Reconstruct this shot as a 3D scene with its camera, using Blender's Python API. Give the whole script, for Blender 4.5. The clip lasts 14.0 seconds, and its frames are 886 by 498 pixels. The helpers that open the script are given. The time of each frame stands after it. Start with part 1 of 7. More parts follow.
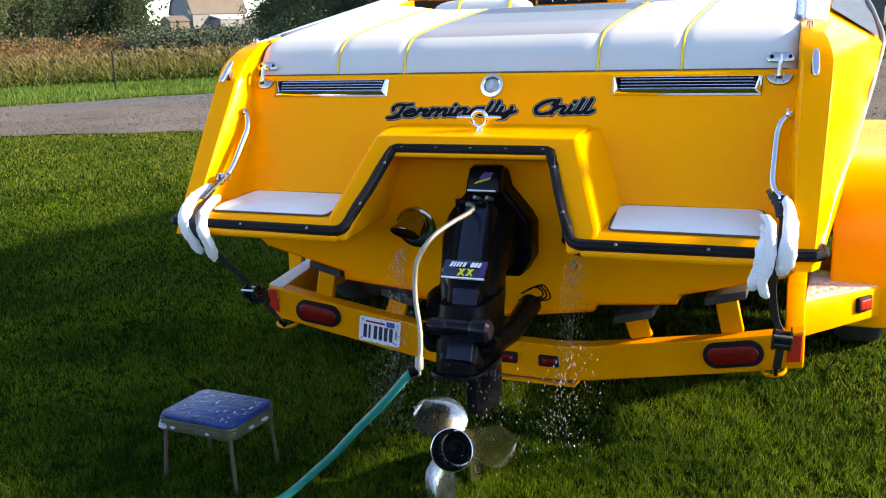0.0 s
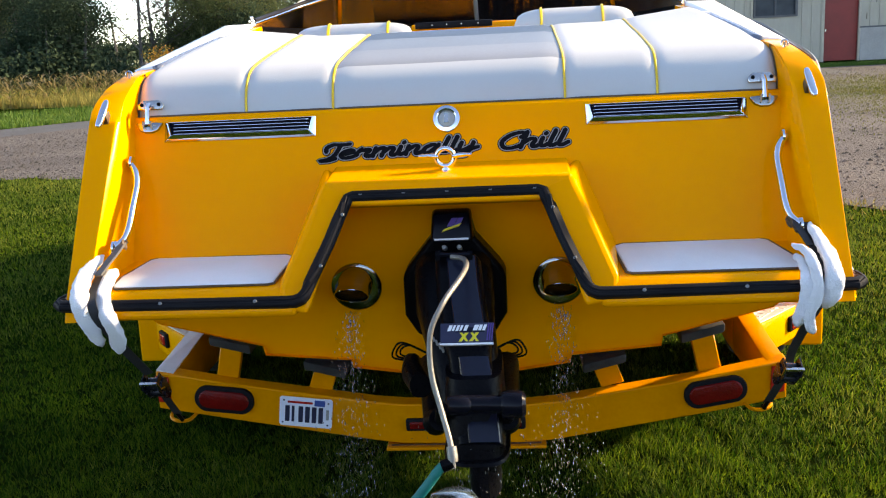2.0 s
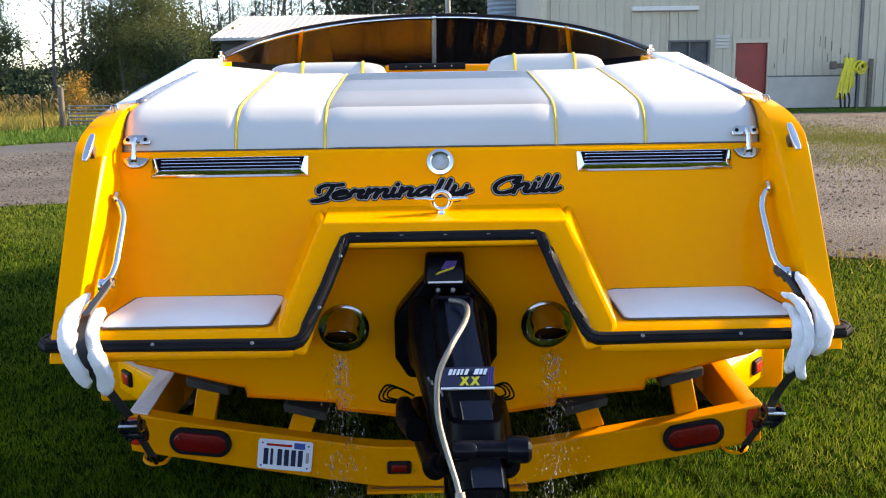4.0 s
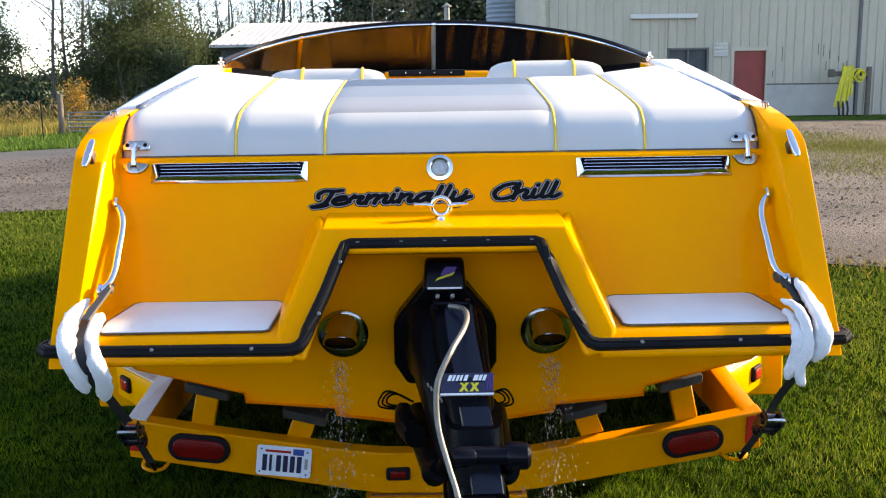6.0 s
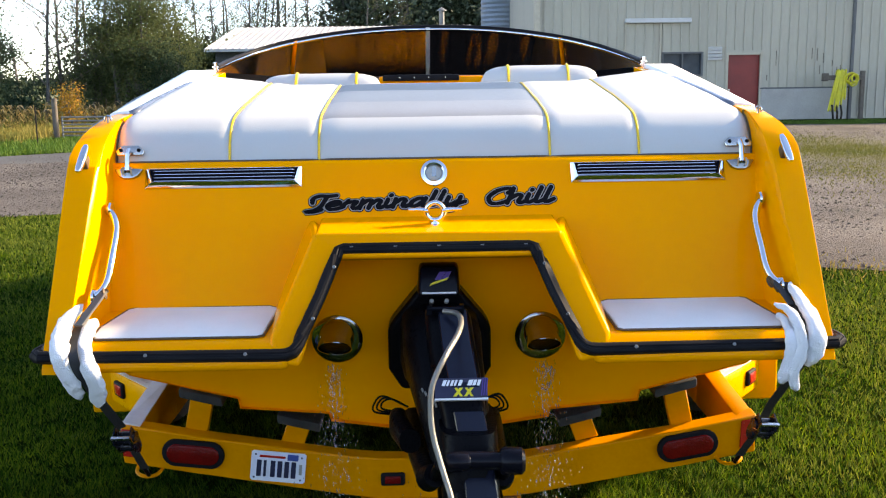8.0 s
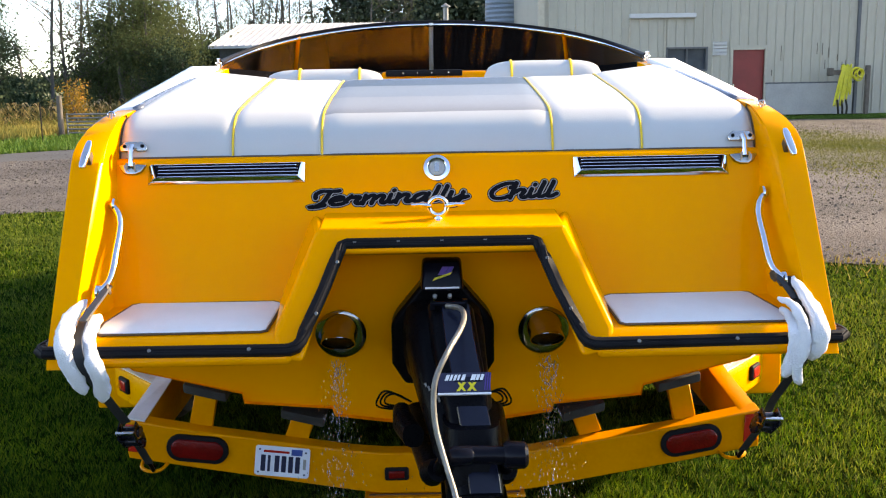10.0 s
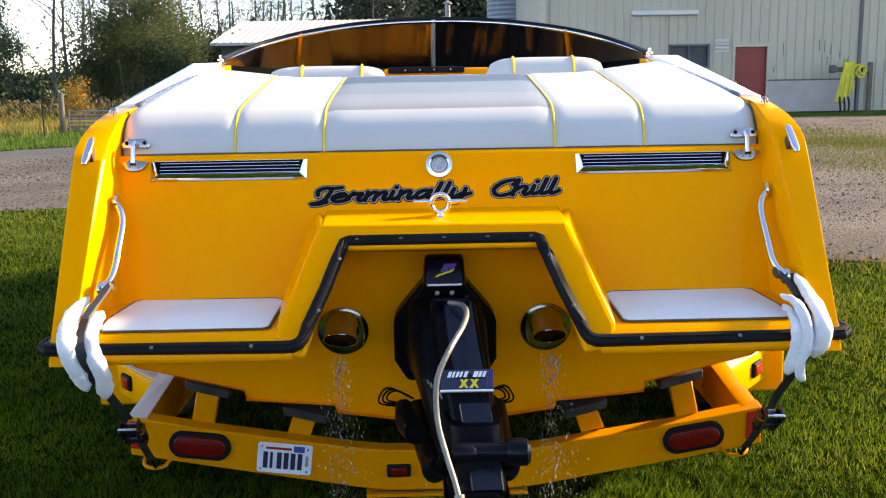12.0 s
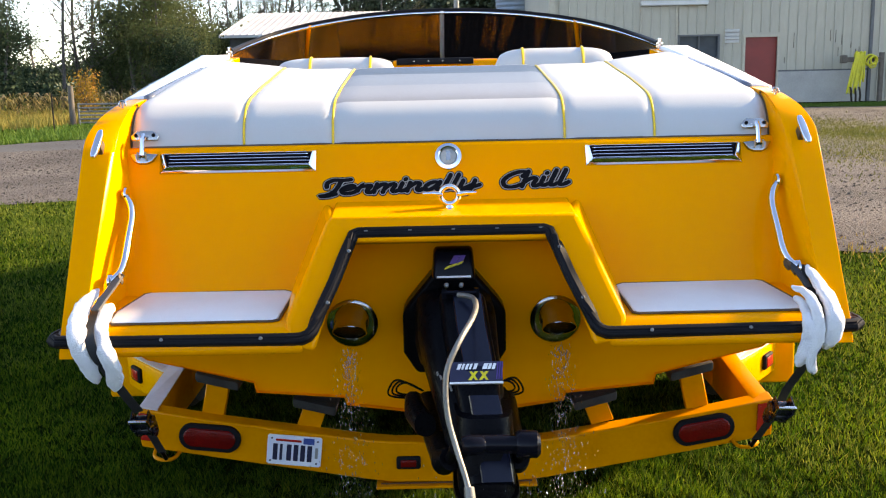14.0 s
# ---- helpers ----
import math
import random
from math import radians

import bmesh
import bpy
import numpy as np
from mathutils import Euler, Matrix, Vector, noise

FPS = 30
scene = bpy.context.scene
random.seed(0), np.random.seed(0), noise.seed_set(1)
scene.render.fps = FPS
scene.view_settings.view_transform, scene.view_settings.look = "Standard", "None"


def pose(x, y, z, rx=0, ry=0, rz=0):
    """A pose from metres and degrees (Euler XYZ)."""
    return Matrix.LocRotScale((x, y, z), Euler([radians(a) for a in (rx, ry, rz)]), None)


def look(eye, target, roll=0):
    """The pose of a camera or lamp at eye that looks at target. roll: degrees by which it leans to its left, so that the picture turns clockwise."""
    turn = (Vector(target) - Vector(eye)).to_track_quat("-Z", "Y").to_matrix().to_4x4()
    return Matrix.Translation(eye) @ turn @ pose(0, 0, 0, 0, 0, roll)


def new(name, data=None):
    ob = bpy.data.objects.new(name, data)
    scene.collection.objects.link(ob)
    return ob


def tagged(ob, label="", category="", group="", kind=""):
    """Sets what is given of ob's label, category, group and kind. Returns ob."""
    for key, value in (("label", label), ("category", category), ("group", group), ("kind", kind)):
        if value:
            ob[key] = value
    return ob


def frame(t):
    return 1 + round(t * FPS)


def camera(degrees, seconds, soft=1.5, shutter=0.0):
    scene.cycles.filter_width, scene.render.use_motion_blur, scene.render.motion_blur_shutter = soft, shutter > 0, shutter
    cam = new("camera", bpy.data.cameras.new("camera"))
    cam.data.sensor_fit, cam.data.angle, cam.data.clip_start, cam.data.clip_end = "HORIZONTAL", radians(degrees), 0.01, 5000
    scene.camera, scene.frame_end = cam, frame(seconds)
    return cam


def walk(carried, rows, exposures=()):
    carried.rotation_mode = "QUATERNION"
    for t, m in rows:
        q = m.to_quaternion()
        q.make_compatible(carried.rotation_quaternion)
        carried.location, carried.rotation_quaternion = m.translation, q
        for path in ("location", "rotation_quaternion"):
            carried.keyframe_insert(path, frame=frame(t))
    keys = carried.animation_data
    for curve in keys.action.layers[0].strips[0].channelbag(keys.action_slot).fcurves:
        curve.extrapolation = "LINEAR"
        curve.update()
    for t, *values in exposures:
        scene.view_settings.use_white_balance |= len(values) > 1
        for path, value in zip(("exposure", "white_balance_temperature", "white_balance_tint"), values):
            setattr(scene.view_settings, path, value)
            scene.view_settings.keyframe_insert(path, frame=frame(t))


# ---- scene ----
cam = camera(49.2, 14.0, soft=1.15)
METRES, EYE, TILT, LEAN, TURN = 1.323, 1.458, -13.5, 2.105, 22.42
EAST, NORTH = 1.128, -2.762
ROWS = [
    (0.0, 0.0, 0.0, 0.0, 0.0, 0.0, 0.0),
    (0.5, -0.0964, 0.0537, 0.011, -2.55, 0.14, 0.89),
    (1.0, -0.1909, 0.183, 0.0343, -5.13, -0.21, 1.85),
    (1.5, -0.339, 0.3227, 0.0764, -8.0, 0.83, 1.87),
    (2.0, -0.5791, 0.4379, 0.0902, -17.81, 1.04, 5.04),
    (2.5, -0.6674, 0.4693, 0.1144, -19.52, 1.87, 3.4),
    (3.0, -0.7399, 0.4911, 0.1225, -22.52, 2.28, 4.43),
    (5.5, -0.7487, 0.4985, 0.1225, -23.14, 2.9, 4.21),
    (6.0, -0.7493, 0.4962, 0.1209, -23.09, 3.07, 4.17),
    (6.5, -0.7516, 0.4955, 0.1214, -23.1, 3.17, 4.17),
    (7.0, -0.7481, 0.4927, 0.1221, -23.18, 3.25, 4.2),
    (7.5, -0.7497, 0.4946, 0.1223, -23.45, 3.29, 4.18),
    (8.0, -0.747, 0.4956, 0.1225, -23.37, 3.29, 4.28),
    (10.5, -0.7445, 0.4925, 0.1188, -23.04, 3.03, 4.42),
    (11.0, -0.7453, 0.4933, 0.1189, -22.96, 2.99, 4.48),
    (11.5, -0.7458, 0.4956, 0.1202, -22.79, 2.97, 4.49),
    (12.0, -0.7452, 0.4941, 0.1188, -22.98, 2.93, 4.38),
    (12.5, -0.7435, 0.495, 0.1181, -22.91, 2.88, 4.45),
    (13.0, -0.7435, 0.4973, 0.1185, -22.79, 2.74, 4.49),
    (13.5, -0.7442, 0.4973, 0.1188, -22.62, 2.66, 4.49),
    (14.0, -0.7436, 0.4992, 0.1192, -22.44, 2.49, 4.45),
]
walk(cam, [(t, pose(EAST, NORTH, EYE, TILT, LEAN, TURN) @ pose(METRES * x, METRES * y, METRES * z, 90 + pitch, roll, yaw)) for t, x, y, z, yaw, pitch, roll in ROWS],
     exposures=[(0.0, 1.98, 7700, 13), (1.0, 1.92, 7800, 13), (2.0, 1.78, 7900, 14), (3.0, 1.88, 7900, 14), (6.0, 1.93, 7900, 14), (14.0, 1.90, 8200, 15)])

# ---- world, sun, exposure ----
SUN_DIR = Vector((2.15, 0.72, 1.0)).normalized()      # towards the sun
SUN_EL = math.asin(SUN_DIR.z)
world = bpy.data.worlds.new("sky")
scene.world = world
world.use_nodes = True
wn, wl = world.node_tree.nodes, world.node_tree.links
sky = wn.new("ShaderNodeTexSky")
sky.sky_type = "NISHITA"
sky.sun_disc = False
sky.sun_elevation = SUN_EL
sky.sun_rotation = math.atan2(SUN_DIR.x, SUN_DIR.y)
sky.altitude = 1800
sky.air_density, sky.dust_density, sky.ozone_density = 0.75, 0.1, 1.0
wn["Background"].inputs["Strength"].default_value = 0.19
wl.new(sky.outputs["Color"], wn["Background"].inputs["Color"])
sun_data = bpy.data.lights.new("sun", "SUN")
sun_data.energy, sun_data.angle, sun_data.color = 4.3, radians(3.0), (1.0, 0.86, 0.64)
sun = new("sun", sun_data)
sun.matrix_world = look(SUN_DIR * 50, (0, 0, 0))

# ---- materials ----


def material(name, color, second=None, rough=0.5, metal=0.0, scale=8.0, fine=60.0, bump=0.0, bump_scale=None,
             coat=0.0, transmission=0.0, detail=4.0, rough_var=0.1, island=0.0, each=0.0, emit=None, sheen=0.0, stretch=None, spec=0.5, glow=0.0):
    """A surface with variation at two scales: broad patches and fine grain."""
    m = bpy.data.materials.new(name)
    m.use_nodes = True
    n, l = m.node_tree.nodes, m.node_tree.links
    b = n["Principled BSDF"]
    second = second or tuple(c * 0.8 for c in color)
    geo = n.new("ShaderNodeTexCoord")
    src = geo.outputs["Object"]
    if stretch:
        mp = n.new("ShaderNodeMapping")
        mp.inputs["Scale"].default_value = stretch
        l.new(src, mp.inputs["Vector"])
        src = mp.outputs["Vector"]
    big, small = n.new("ShaderNodeTexNoise"), n.new("ShaderNodeTexNoise")
    big.inputs["Scale"].default_value, big.inputs["Detail"].default_value = scale, detail
    small.inputs["Scale"].default_value, small.inputs["Detail"].default_value = fine, 3
    l.new(src, big.inputs["Vector"])
    l.new(src, small.inputs["Vector"])
    add = n.new("ShaderNodeMath")
    add.operation = "MULTIPLY_ADD"
    l.new(small.outputs["Fac"], add.inputs[0])
    add.inputs[1].default_value = 0.45
    l.new(big.outputs["Fac"], add.inputs[2])
    ramp = n.new("ShaderNodeMapRange")
    ramp.inputs["From Min"].default_value, ramp.inputs["From Max"].default_value = 0.48, 0.98
    l.new(add.outputs[0], ramp.inputs["Value"])
    mix = n.new("ShaderNodeMix")
    mix.data_type = "RGBA"
    mix.inputs[6].default_value, mix.inputs[7].default_value = (*color, 1), (*second, 1)
    l.new(ramp.outputs["Result"], mix.inputs[0])
    out = mix.outputs[2]
    if island or each:
        hsv = n.new("ShaderNodeHueSaturation")
        if island:
            g = n.new("ShaderNodeNewGeometry")
            rnd = g.outputs["Random Per Island"]
        else:
            g = n.new("ShaderNodeObjectInfo")
            rnd = g.outputs["Random"]
        mr = n.new("ShaderNodeMapRange")
        amount = island or each
        mr.inputs["To Min"].default_value, mr.inputs["To Max"].default_value = 1 - amount, 1 + amount
        l.new(rnd, mr.inputs["Value"])
        l.new(mr.outputs["Result"], hsv.inputs["Value"])
        hue = n.new("ShaderNodeMapRange")
        hue.inputs["To Min"].default_value, hue.inputs["To Max"].default_value = 0.5 + amount * 0.06, 0.5 - amount * 0.06
        l.new(rnd, hue.inputs["Value"])
        l.new(hue.outputs["Result"], hsv.inputs["Hue"])
        l.new(out, hsv.inputs["Color"])
        out = hsv.outputs["Color"]
    l.new(out, b.inputs["Base Color"])
    rr = n.new("ShaderNodeMapRange")
    rr.inputs["To Min"].default_value, rr.inputs["To Max"].default_value = max(0.02, rough - rough_var), min(1, rough + rough_var)
    l.new(small.outputs["Fac"], rr.inputs["Value"])
    l.new(rr.outputs["Result"], b.inputs["Roughness"])
    b.inputs["Metallic"].default_value = metal
    b.inputs["Specular IOR Level"].default_value = spec
    if glow:
        # thin leaves let light through
        thin, both = n.new("ShaderNodeBsdfTranslucent"), n.new("ShaderNodeMixShader")
        l.new(out, thin.inputs["Color"])
        both.inputs[0].default_value = glow
        l.new(b.outputs["BSDF"], both.inputs[1])
        l.new(thin.outputs["BSDF"], both.inputs[2])
        l.new(both.outputs["Shader"], n["Material Output"].inputs["Surface"])
    b.inputs["Coat Weight"].default_value = coat
    b.inputs["Coat Roughness"].default_value = 0.06
    b.inputs["Transmission Weight"].default_value = transmission
    b.inputs["Sheen Weight"].default_value = sheen
    if emit:
        b.inputs["Emission Color"].default_value = (*emit[0], 1)
        b.inputs["Emission Strength"].default_value = emit[1]
    if bump:
        bn = n.new("ShaderNodeBump")
        bn.inputs["Strength"].default_value = 1.0
        bn.inputs["Distance"].default_value = bump
        tex = small
        if bump_scale:
            tex = n.new("ShaderNodeTexNoise")
            tex.inputs["Scale"].default_value, tex.inputs["Detail"].default_value = bump_scale, 3
            l.new(src, tex.inputs["Vector"])
        l.new(tex.outputs["Fac"], bn.inputs["Height"])
        l.new(bn.outputs["Normal"], b.inputs["Normal"])
    return m


GELCOAT = material("yellow gelcoat", (0.95, 0.335, 0.0), (0.92, 0.312, 0.0), rough=0.2, scale=2.2, fine=35, spec=0.09, rough_var=0.05)
PAINT = material("yellow trailer paint", (0.74, 0.262, 0.0), (0.64, 0.215, 0.001), rough=0.34, scale=5, fine=70, spec=0.15, bump=0.0006)
FENDER_YELLOW = material("yellow fender paint", (0.88, 0.36, 0.0), (0.80, 0.32, 0.0), rough=0.3, scale=4, fine=60, spec=0.15)
VINYL = material("white vinyl", (0.48, 0.487, 0.485), (0.45, 0.457, 0.455), rough=0.42, scale=3, fine=220, bump=0.0004)
VINYL_LILAC = material("pale grey vinyl", (0.228, 0.240, 0.255), (0.205, 0.216, 0.230), rough=0.42, scale=4, fine=220, bump=0.0004)
VINYL_PALE = material("light blue grey vinyl", (0.165, 0.19, 0.215), (0.15, 0.175, 0.20), rough=0.42, scale=4, fine=220, bump=0.0004)
VINYL_BLUE = material("blue grey vinyl", (0.05, 0.072, 0.096), (0.044, 0.064, 0.086), rough=0.42, scale=4, fine=220, bump=0.0004)
PIPING = material("yellow piping", (0.80, 0.52, 0.01), (0.70, 0.44, 0.01), rough=0.4, scale=20, fine=90)
PAD_WHITE = material("white nonskid pad", (0.78, 0.77, 0.75), (0.68, 0.67, 0.65), rough=0.7, scale=6, fine=300, bump=0.0008)
RUBBER = material("black rubber", (0.006, 0.006, 0.008), (0.012, 0.012, 0.014), rough=0.55, spec=0.08, scale=9, fine=120, bump=0.0004)
DARK_EDGE = material("brown seam and shadow line", (0.10, 0.055, 0.02), (0.06, 0.03, 0.01), rough=0.6)
CHROME = material("chrome", (0.80, 0.81, 0.83), (0.72, 0.73, 0.75), rough=0.09, metal=1, rough_var=0.05, scale=12, fine=90)
EXHAUST_STEEL = material("wet exhaust steel", (0.44, 0.43, 0.40), (0.32, 0.31, 0.28), rough=0.13, metal=1, rough_var=0.06, scale=18, fine=90)
STAINLESS = material("brushed stainless", (0.62, 0.61, 0.58), (0.50, 0.49, 0.46), rough=0.24, metal=1, rough_var=0.1, scale=10, fine=150)
PROP_STEEL = material("wet propeller steel", (0.74, 0.73, 0.68), (0.62, 0.61, 0.56), rough=0.21, metal=1, rough_var=0.06, scale=7, fine=120, bump=0.0002)
BLACK_PAINT = material("black drive enamel", (0.003, 0.003, 0.006), (0.005, 0.005, 0.009), rough=0.2, scale=6, fine=60, coat=0.0, spec=0.14, rough_var=0.1, bump=0.0005)
SKY_TINT_ENAMEL = material("black enamel tinted with sky reflection", (0.006, 0.008, 0.018), (0.009, 0.011, 0.024), rough=0.24, scale=5, fine=60, spec=0.30, rough_var=0.06)
BLACK_DULL = material("dull black casting", (0.002, 0.002, 0.003), (0.004, 0.004, 0.005), rough=0.30, spec=0.05, scale=14, fine=120, bump=0.0012)
VOID = material("dark opening", (0.004, 0.004, 0.009), (0.006, 0.006, 0.012), rough=0.8, spec=0.05)
DECAL_DARK = material("dark decal", (0.004, 0.004, 0.006), (0.007, 0.007, 0.009), rough=0.5, spec=0.06)
DECAL_GREY = material("silver grey decal", (0.30, 0.30, 0.29), (0.22, 0.22, 0.21), rough=0.4, scale=30)
DECAL_WHITE = material("white decal", (0.8, 0.8, 0.8), (0.74, 0.74, 0.74), rough=0.35)
DECAL_YELLOW = material("yellow decal", (0.75, 0.62, 0.02), (0.70, 0.55, 0.02), rough=0.35)
DECAL_PURPLE = material("purple decal", (0.09, 0.04, 0.24), (0.07, 0.03, 0.20), rough=0.35)
DECAL_BLUE = material("slate blue stripe", (0.10, 0.12, 0.165), (0.075, 0.09, 0.13), rough=0.25, coat=0.3)
DECAL_STEEL = material("dark grey hull stripe", (0.075, 0.08, 0.08), (0.055, 0.06, 0.06), rough=0.35, spec=0.15)
NAVY = material("navy decal", (0.01, 0.012, 0.04), (0.015, 0.017, 0.05), rough=0.4)
RED_LENS = material("red light lens", (0.17, 0.005, 0.004), (0.11, 0.004, 0.003), rough=0.2, spec=0.25, scale=25, fine=160, bump=0.002)
RED_REFLECTOR = material("red reflector", (0.50, 0.02, 0.012), (0.40, 0.015, 0.01), rough=0.25, coat=0.5)
GLASS_LENS = material("clear lens", (0.55, 0.60, 0.58), (0.42, 0.46, 0.44), rough=0.1, coat=0.6, transmission=0.3, scale=40)
TINTED = material("smoked acrylic", (0.010, 0.010, 0.012), (0.016, 0.014, 0.015), rough=0.07, scale=1.6, fine=12, spec=0.45, rough_var=0.03)
WEBBING = material("black strap webbing", (0.012, 0.012, 0.014), (0.03, 0.03, 0.032), rough=0.8, fine=500, bump=0.0008)
WEBBING_GREY = material("grey strap webbing", (0.12, 0.11, 0.10), (0.07, 0.065, 0.06), rough=0.85, fine=500, bump=0.0008)
RATCHET = material("blue black ratchet", (0.010, 0.013, 0.030), (0.018, 0.018, 0.022), rough=0.25, metal=0.15, scale=20)
TOWEL = material("white terry towel", (0.82, 0.82, 0.83), (0.70, 0.71, 0.73), rough=0.95, scale=14, fine=260, bump=0.006, sheen=0.4)
CARPET = material("wet dark bunk carpet", (0.016, 0.016, 0.014), (0.055, 0.053, 0.048), rough=0.9, scale=12, fine=260, bump=0.003)
DIAMOND = material("aluminium tread plate", (0.62, 0.62, 0.60), (0.50, 0.50, 0.48), rough=0.4, metal=0.35, scale=10, fine=80)
TYRE = material("tyre rubber", (0.015, 0.015, 0.015), (0.03, 0.03, 0.028), rough=0.85, fine=120, bump=0.002)
WHITE_PAINT = material("sunlit white rail cap", (0.76, 0.74, 0.70), (0.62, 0.60, 0.56), rough=0.5)
RUST = material("chipped rusty paint", (0.14, 0.05, 0.012), (0.07, 0.025, 0.01), rough=0.8, fine=160, bump=0.001)
PLATE_WHITE = material("number plate white", (0.62, 0.68, 0.78), (0.72, 0.75, 0.80), rough=0.35, scale=25)
STOOL_BLUE = material("scuffed blue stool seat", (0.005, 0.020, 0.082), (0.012, 0.044, 0.16), rough=0.36, scale=16, fine=60, spec=0.12, bump=0.006, bump_scale=34)
STOOL_SPATTER = material("dried white paint smears", (0.42, 0.46, 0.50), (0.14, 0.19, 0.28), rough=0.7, scale=60)
STOOL_METAL = material("worn painted stool metal", (0.026, 0.031, 0.011), (0.062, 0.062, 0.034), rough=0.6, metal=0.1, scale=24, fine=120, bump=0.0006)
STOOL_RUST = material("rusted stool leg", (0.060, 0.022, 0.012), (0.085, 0.075, 0.05), rough=0.7, metal=0.0, scale=18, fine=90)
HOSE_GREEN = material("teal green garden hose", (0.003, 0.17, 0.14), (0.003, 0.12, 0.10), rough=0.4, scale=14, spec=0.2)
BRAID = material("braided steel hose", (0.30, 0.29, 0.26), (0.18, 0.17, 0.15), rough=0.45, metal=0.7, fine=420, bump=0.0012)
WATER = material("water drops", (0.9, 0.93, 0.94), (0.85, 0.9, 0.92), rough=0.08, transmission=0.8)

SOIL = material("lawn soil and thatch", (0.005, 0.013, 0.002), (0.015, 0.026, 0.004), rough=0.95, scale=1.1, fine=42, bump=0.01, bump_scale=30, detail=7, spec=0.0)
BLADE = material("lawn grass blades", (0.005, 0.029, 0.003), (0.084, 0.150, 0.008), rough=0.6, scale=1.3, fine=9, island=0.7, spec=0.06, glow=0.6)
BLADE_DRY_LIT = material("yellowing lawn grass, sunlit tone", (0.045, 0.085, 0.010), (0.150, 0.185, 0.030), rough=0.6, scale=0.8, fine=6, island=0.5, spec=0.06, glow=0.5)
BLADE_FAR = material("verge grass", (0.050, 0.115, 0.014), (0.090, 0.150, 0.022), rough=0.6, scale=0.5, fine=3, island=0.3, spec=0.2, glow=0.4)
STRAW = material("dry golden grass", (0.30, 0.24, 0.06), (0.15, 0.15, 0.035), rough=0.8, scale=0.6, fine=4, island=0.4, spec=0.2, glow=0.3)
WEEDS = material("thin yellowish weeds", (0.16, 0.15, 0.035), (0.09, 0.11, 0.022), rough=0.8, scale=0.8, fine=5, island=0.4, spec=0.1, glow=0.3)
GRAVEL = material("grey gravel", (0.038, 0.030, 0.025), (0.118, 0.100, 0.085), rough=0.95, scale=0.7, fine=30, bump=0.05, bump_scale=38, detail=9)
ASPHALT = material("worn asphalt", (0.034, 0.033, 0.033), (0.060, 0.058, 0.055), rough=0.85, scale=0.9, fine=60, bump=0.004, detail=8)
STONE = material("gravel stones", (0.060, 0.054, 0.048), (0.115, 0.105, 0.095), rough=0.95, scale=4, fine=30, island=0.45, spec=0.1)
CORN = material("drying corn leaves", (0.20, 0.150, 0.060), (0.125, 0.118, 0.034), rough=0.8, scale=0.3, fine=3, island=0.4, spec=0.2, glow=0.3)
CORN_LOW = material("green lower corn", (0.062, 0.110, 0.018), (0.15, 0.145, 0.035), rough=0.8, scale=0.5, fine=3, island=0.4, spec=0.2, glow=0.3)
TASSEL = material("pale dry corn tassels", (0.42, 0.34, 0.21), (0.30, 0.23, 0.12), rough=0.85, scale=0.5, fine=3, island=0.3, spec=0.1, glow=0.3)
BARK = material("alder bark", (0.055, 0.050, 0.046), (0.10, 0.092, 0.085), rough=0.9, scale=3, fine=25, bump=0.02)
LEAF_OLIVE = material("olive autumn leaves", (0.058, 0.086, 0.036), (0.104, 0.118, 0.050), rough=0.7, scale=0.4, fine=2, island=0.3, spec=0.08, glow=0.45)
LEAF_GREEN = material("green leaves", (0.026, 0.050, 0.030), (0.050, 0.074, 0.038), rough=0.7, scale=0.4, fine=2, island=0.35, spec=0.08, glow=0.35)
LEAF_FAR = material("hazy far woods", (0.030, 0.045, 0.030), (0.05, 0.065, 0.038), rough=0.9, scale=0.1, fine=1, island=0.25, spec=0.0)
LEAF_DARK = material("dark conifer needles", (0.018, 0.035, 0.018), (0.03, 0.05, 0.022), rough=0.7, scale=0.4, fine=2, island=0.4)
LEAF_GOLD = material("golden leaves", (0.26, 0.15, 0.02), (0.32, 0.20, 0.03), rough=0.7, scale=0.5, fine=2, island=0.4, spec=0.2, glow=0.3)
LEAF_RUST = material("russet leaves", (0.12, 0.075, 0.03), (0.17, 0.11, 0.04), rough=0.7, scale=0.5, fine=2, island=0.4, spec=0.2, glow=0.3)
SIDING = material("cream metal siding", (0.385, 0.36, 0.295), (0.32, 0.30, 0.245), rough=0.5, scale=0.9, fine=14, stretch=(1, 1, 0.25))
SIDING_TRIM = material("cream trim", (0.42, 0.38, 0.30), (0.35, 0.315, 0.25), rough=0.5)
CONCRETE = material("pale concrete", (0.37, 0.36, 0.34), (0.28, 0.275, 0.26), rough=0.9, scale=1.4, fine=20, bump=0.004)
RED_DOOR = material("red door paint", (0.21, 0.014, 0.012), (0.165, 0.011, 0.009), rough=0.45, scale=3)
PANE = material("dusty dark window glass", (0.030, 0.040, 0.052), (0.060, 0.075, 0.092), rough=0.2, scale=2.5, spec=0.12)
SKY_BLOCK_WALL = material("brown boards of the added wall", (0.20, 0.17, 0.14), (0.15, 0.13, 0.11), rough=0.8, scale=0.8, fine=12, stretch=(0.3, 1, 6))
ROOF_WHITE = material("white ribbed metal roof", (0.52, 0.52, 0.515), (0.44, 0.44, 0.435), rough=0.5, scale=0.7, fine=9)
SHED_WALL = material("grey shed wall", (0.11, 0.115, 0.12), (0.08, 0.083, 0.088), rough=0.8)
SILO = material("galvanised silo", (0.21, 0.25, 0.30), (0.15, 0.19, 0.23), rough=0.5, metal=0.3, scale=1.2, fine=10)
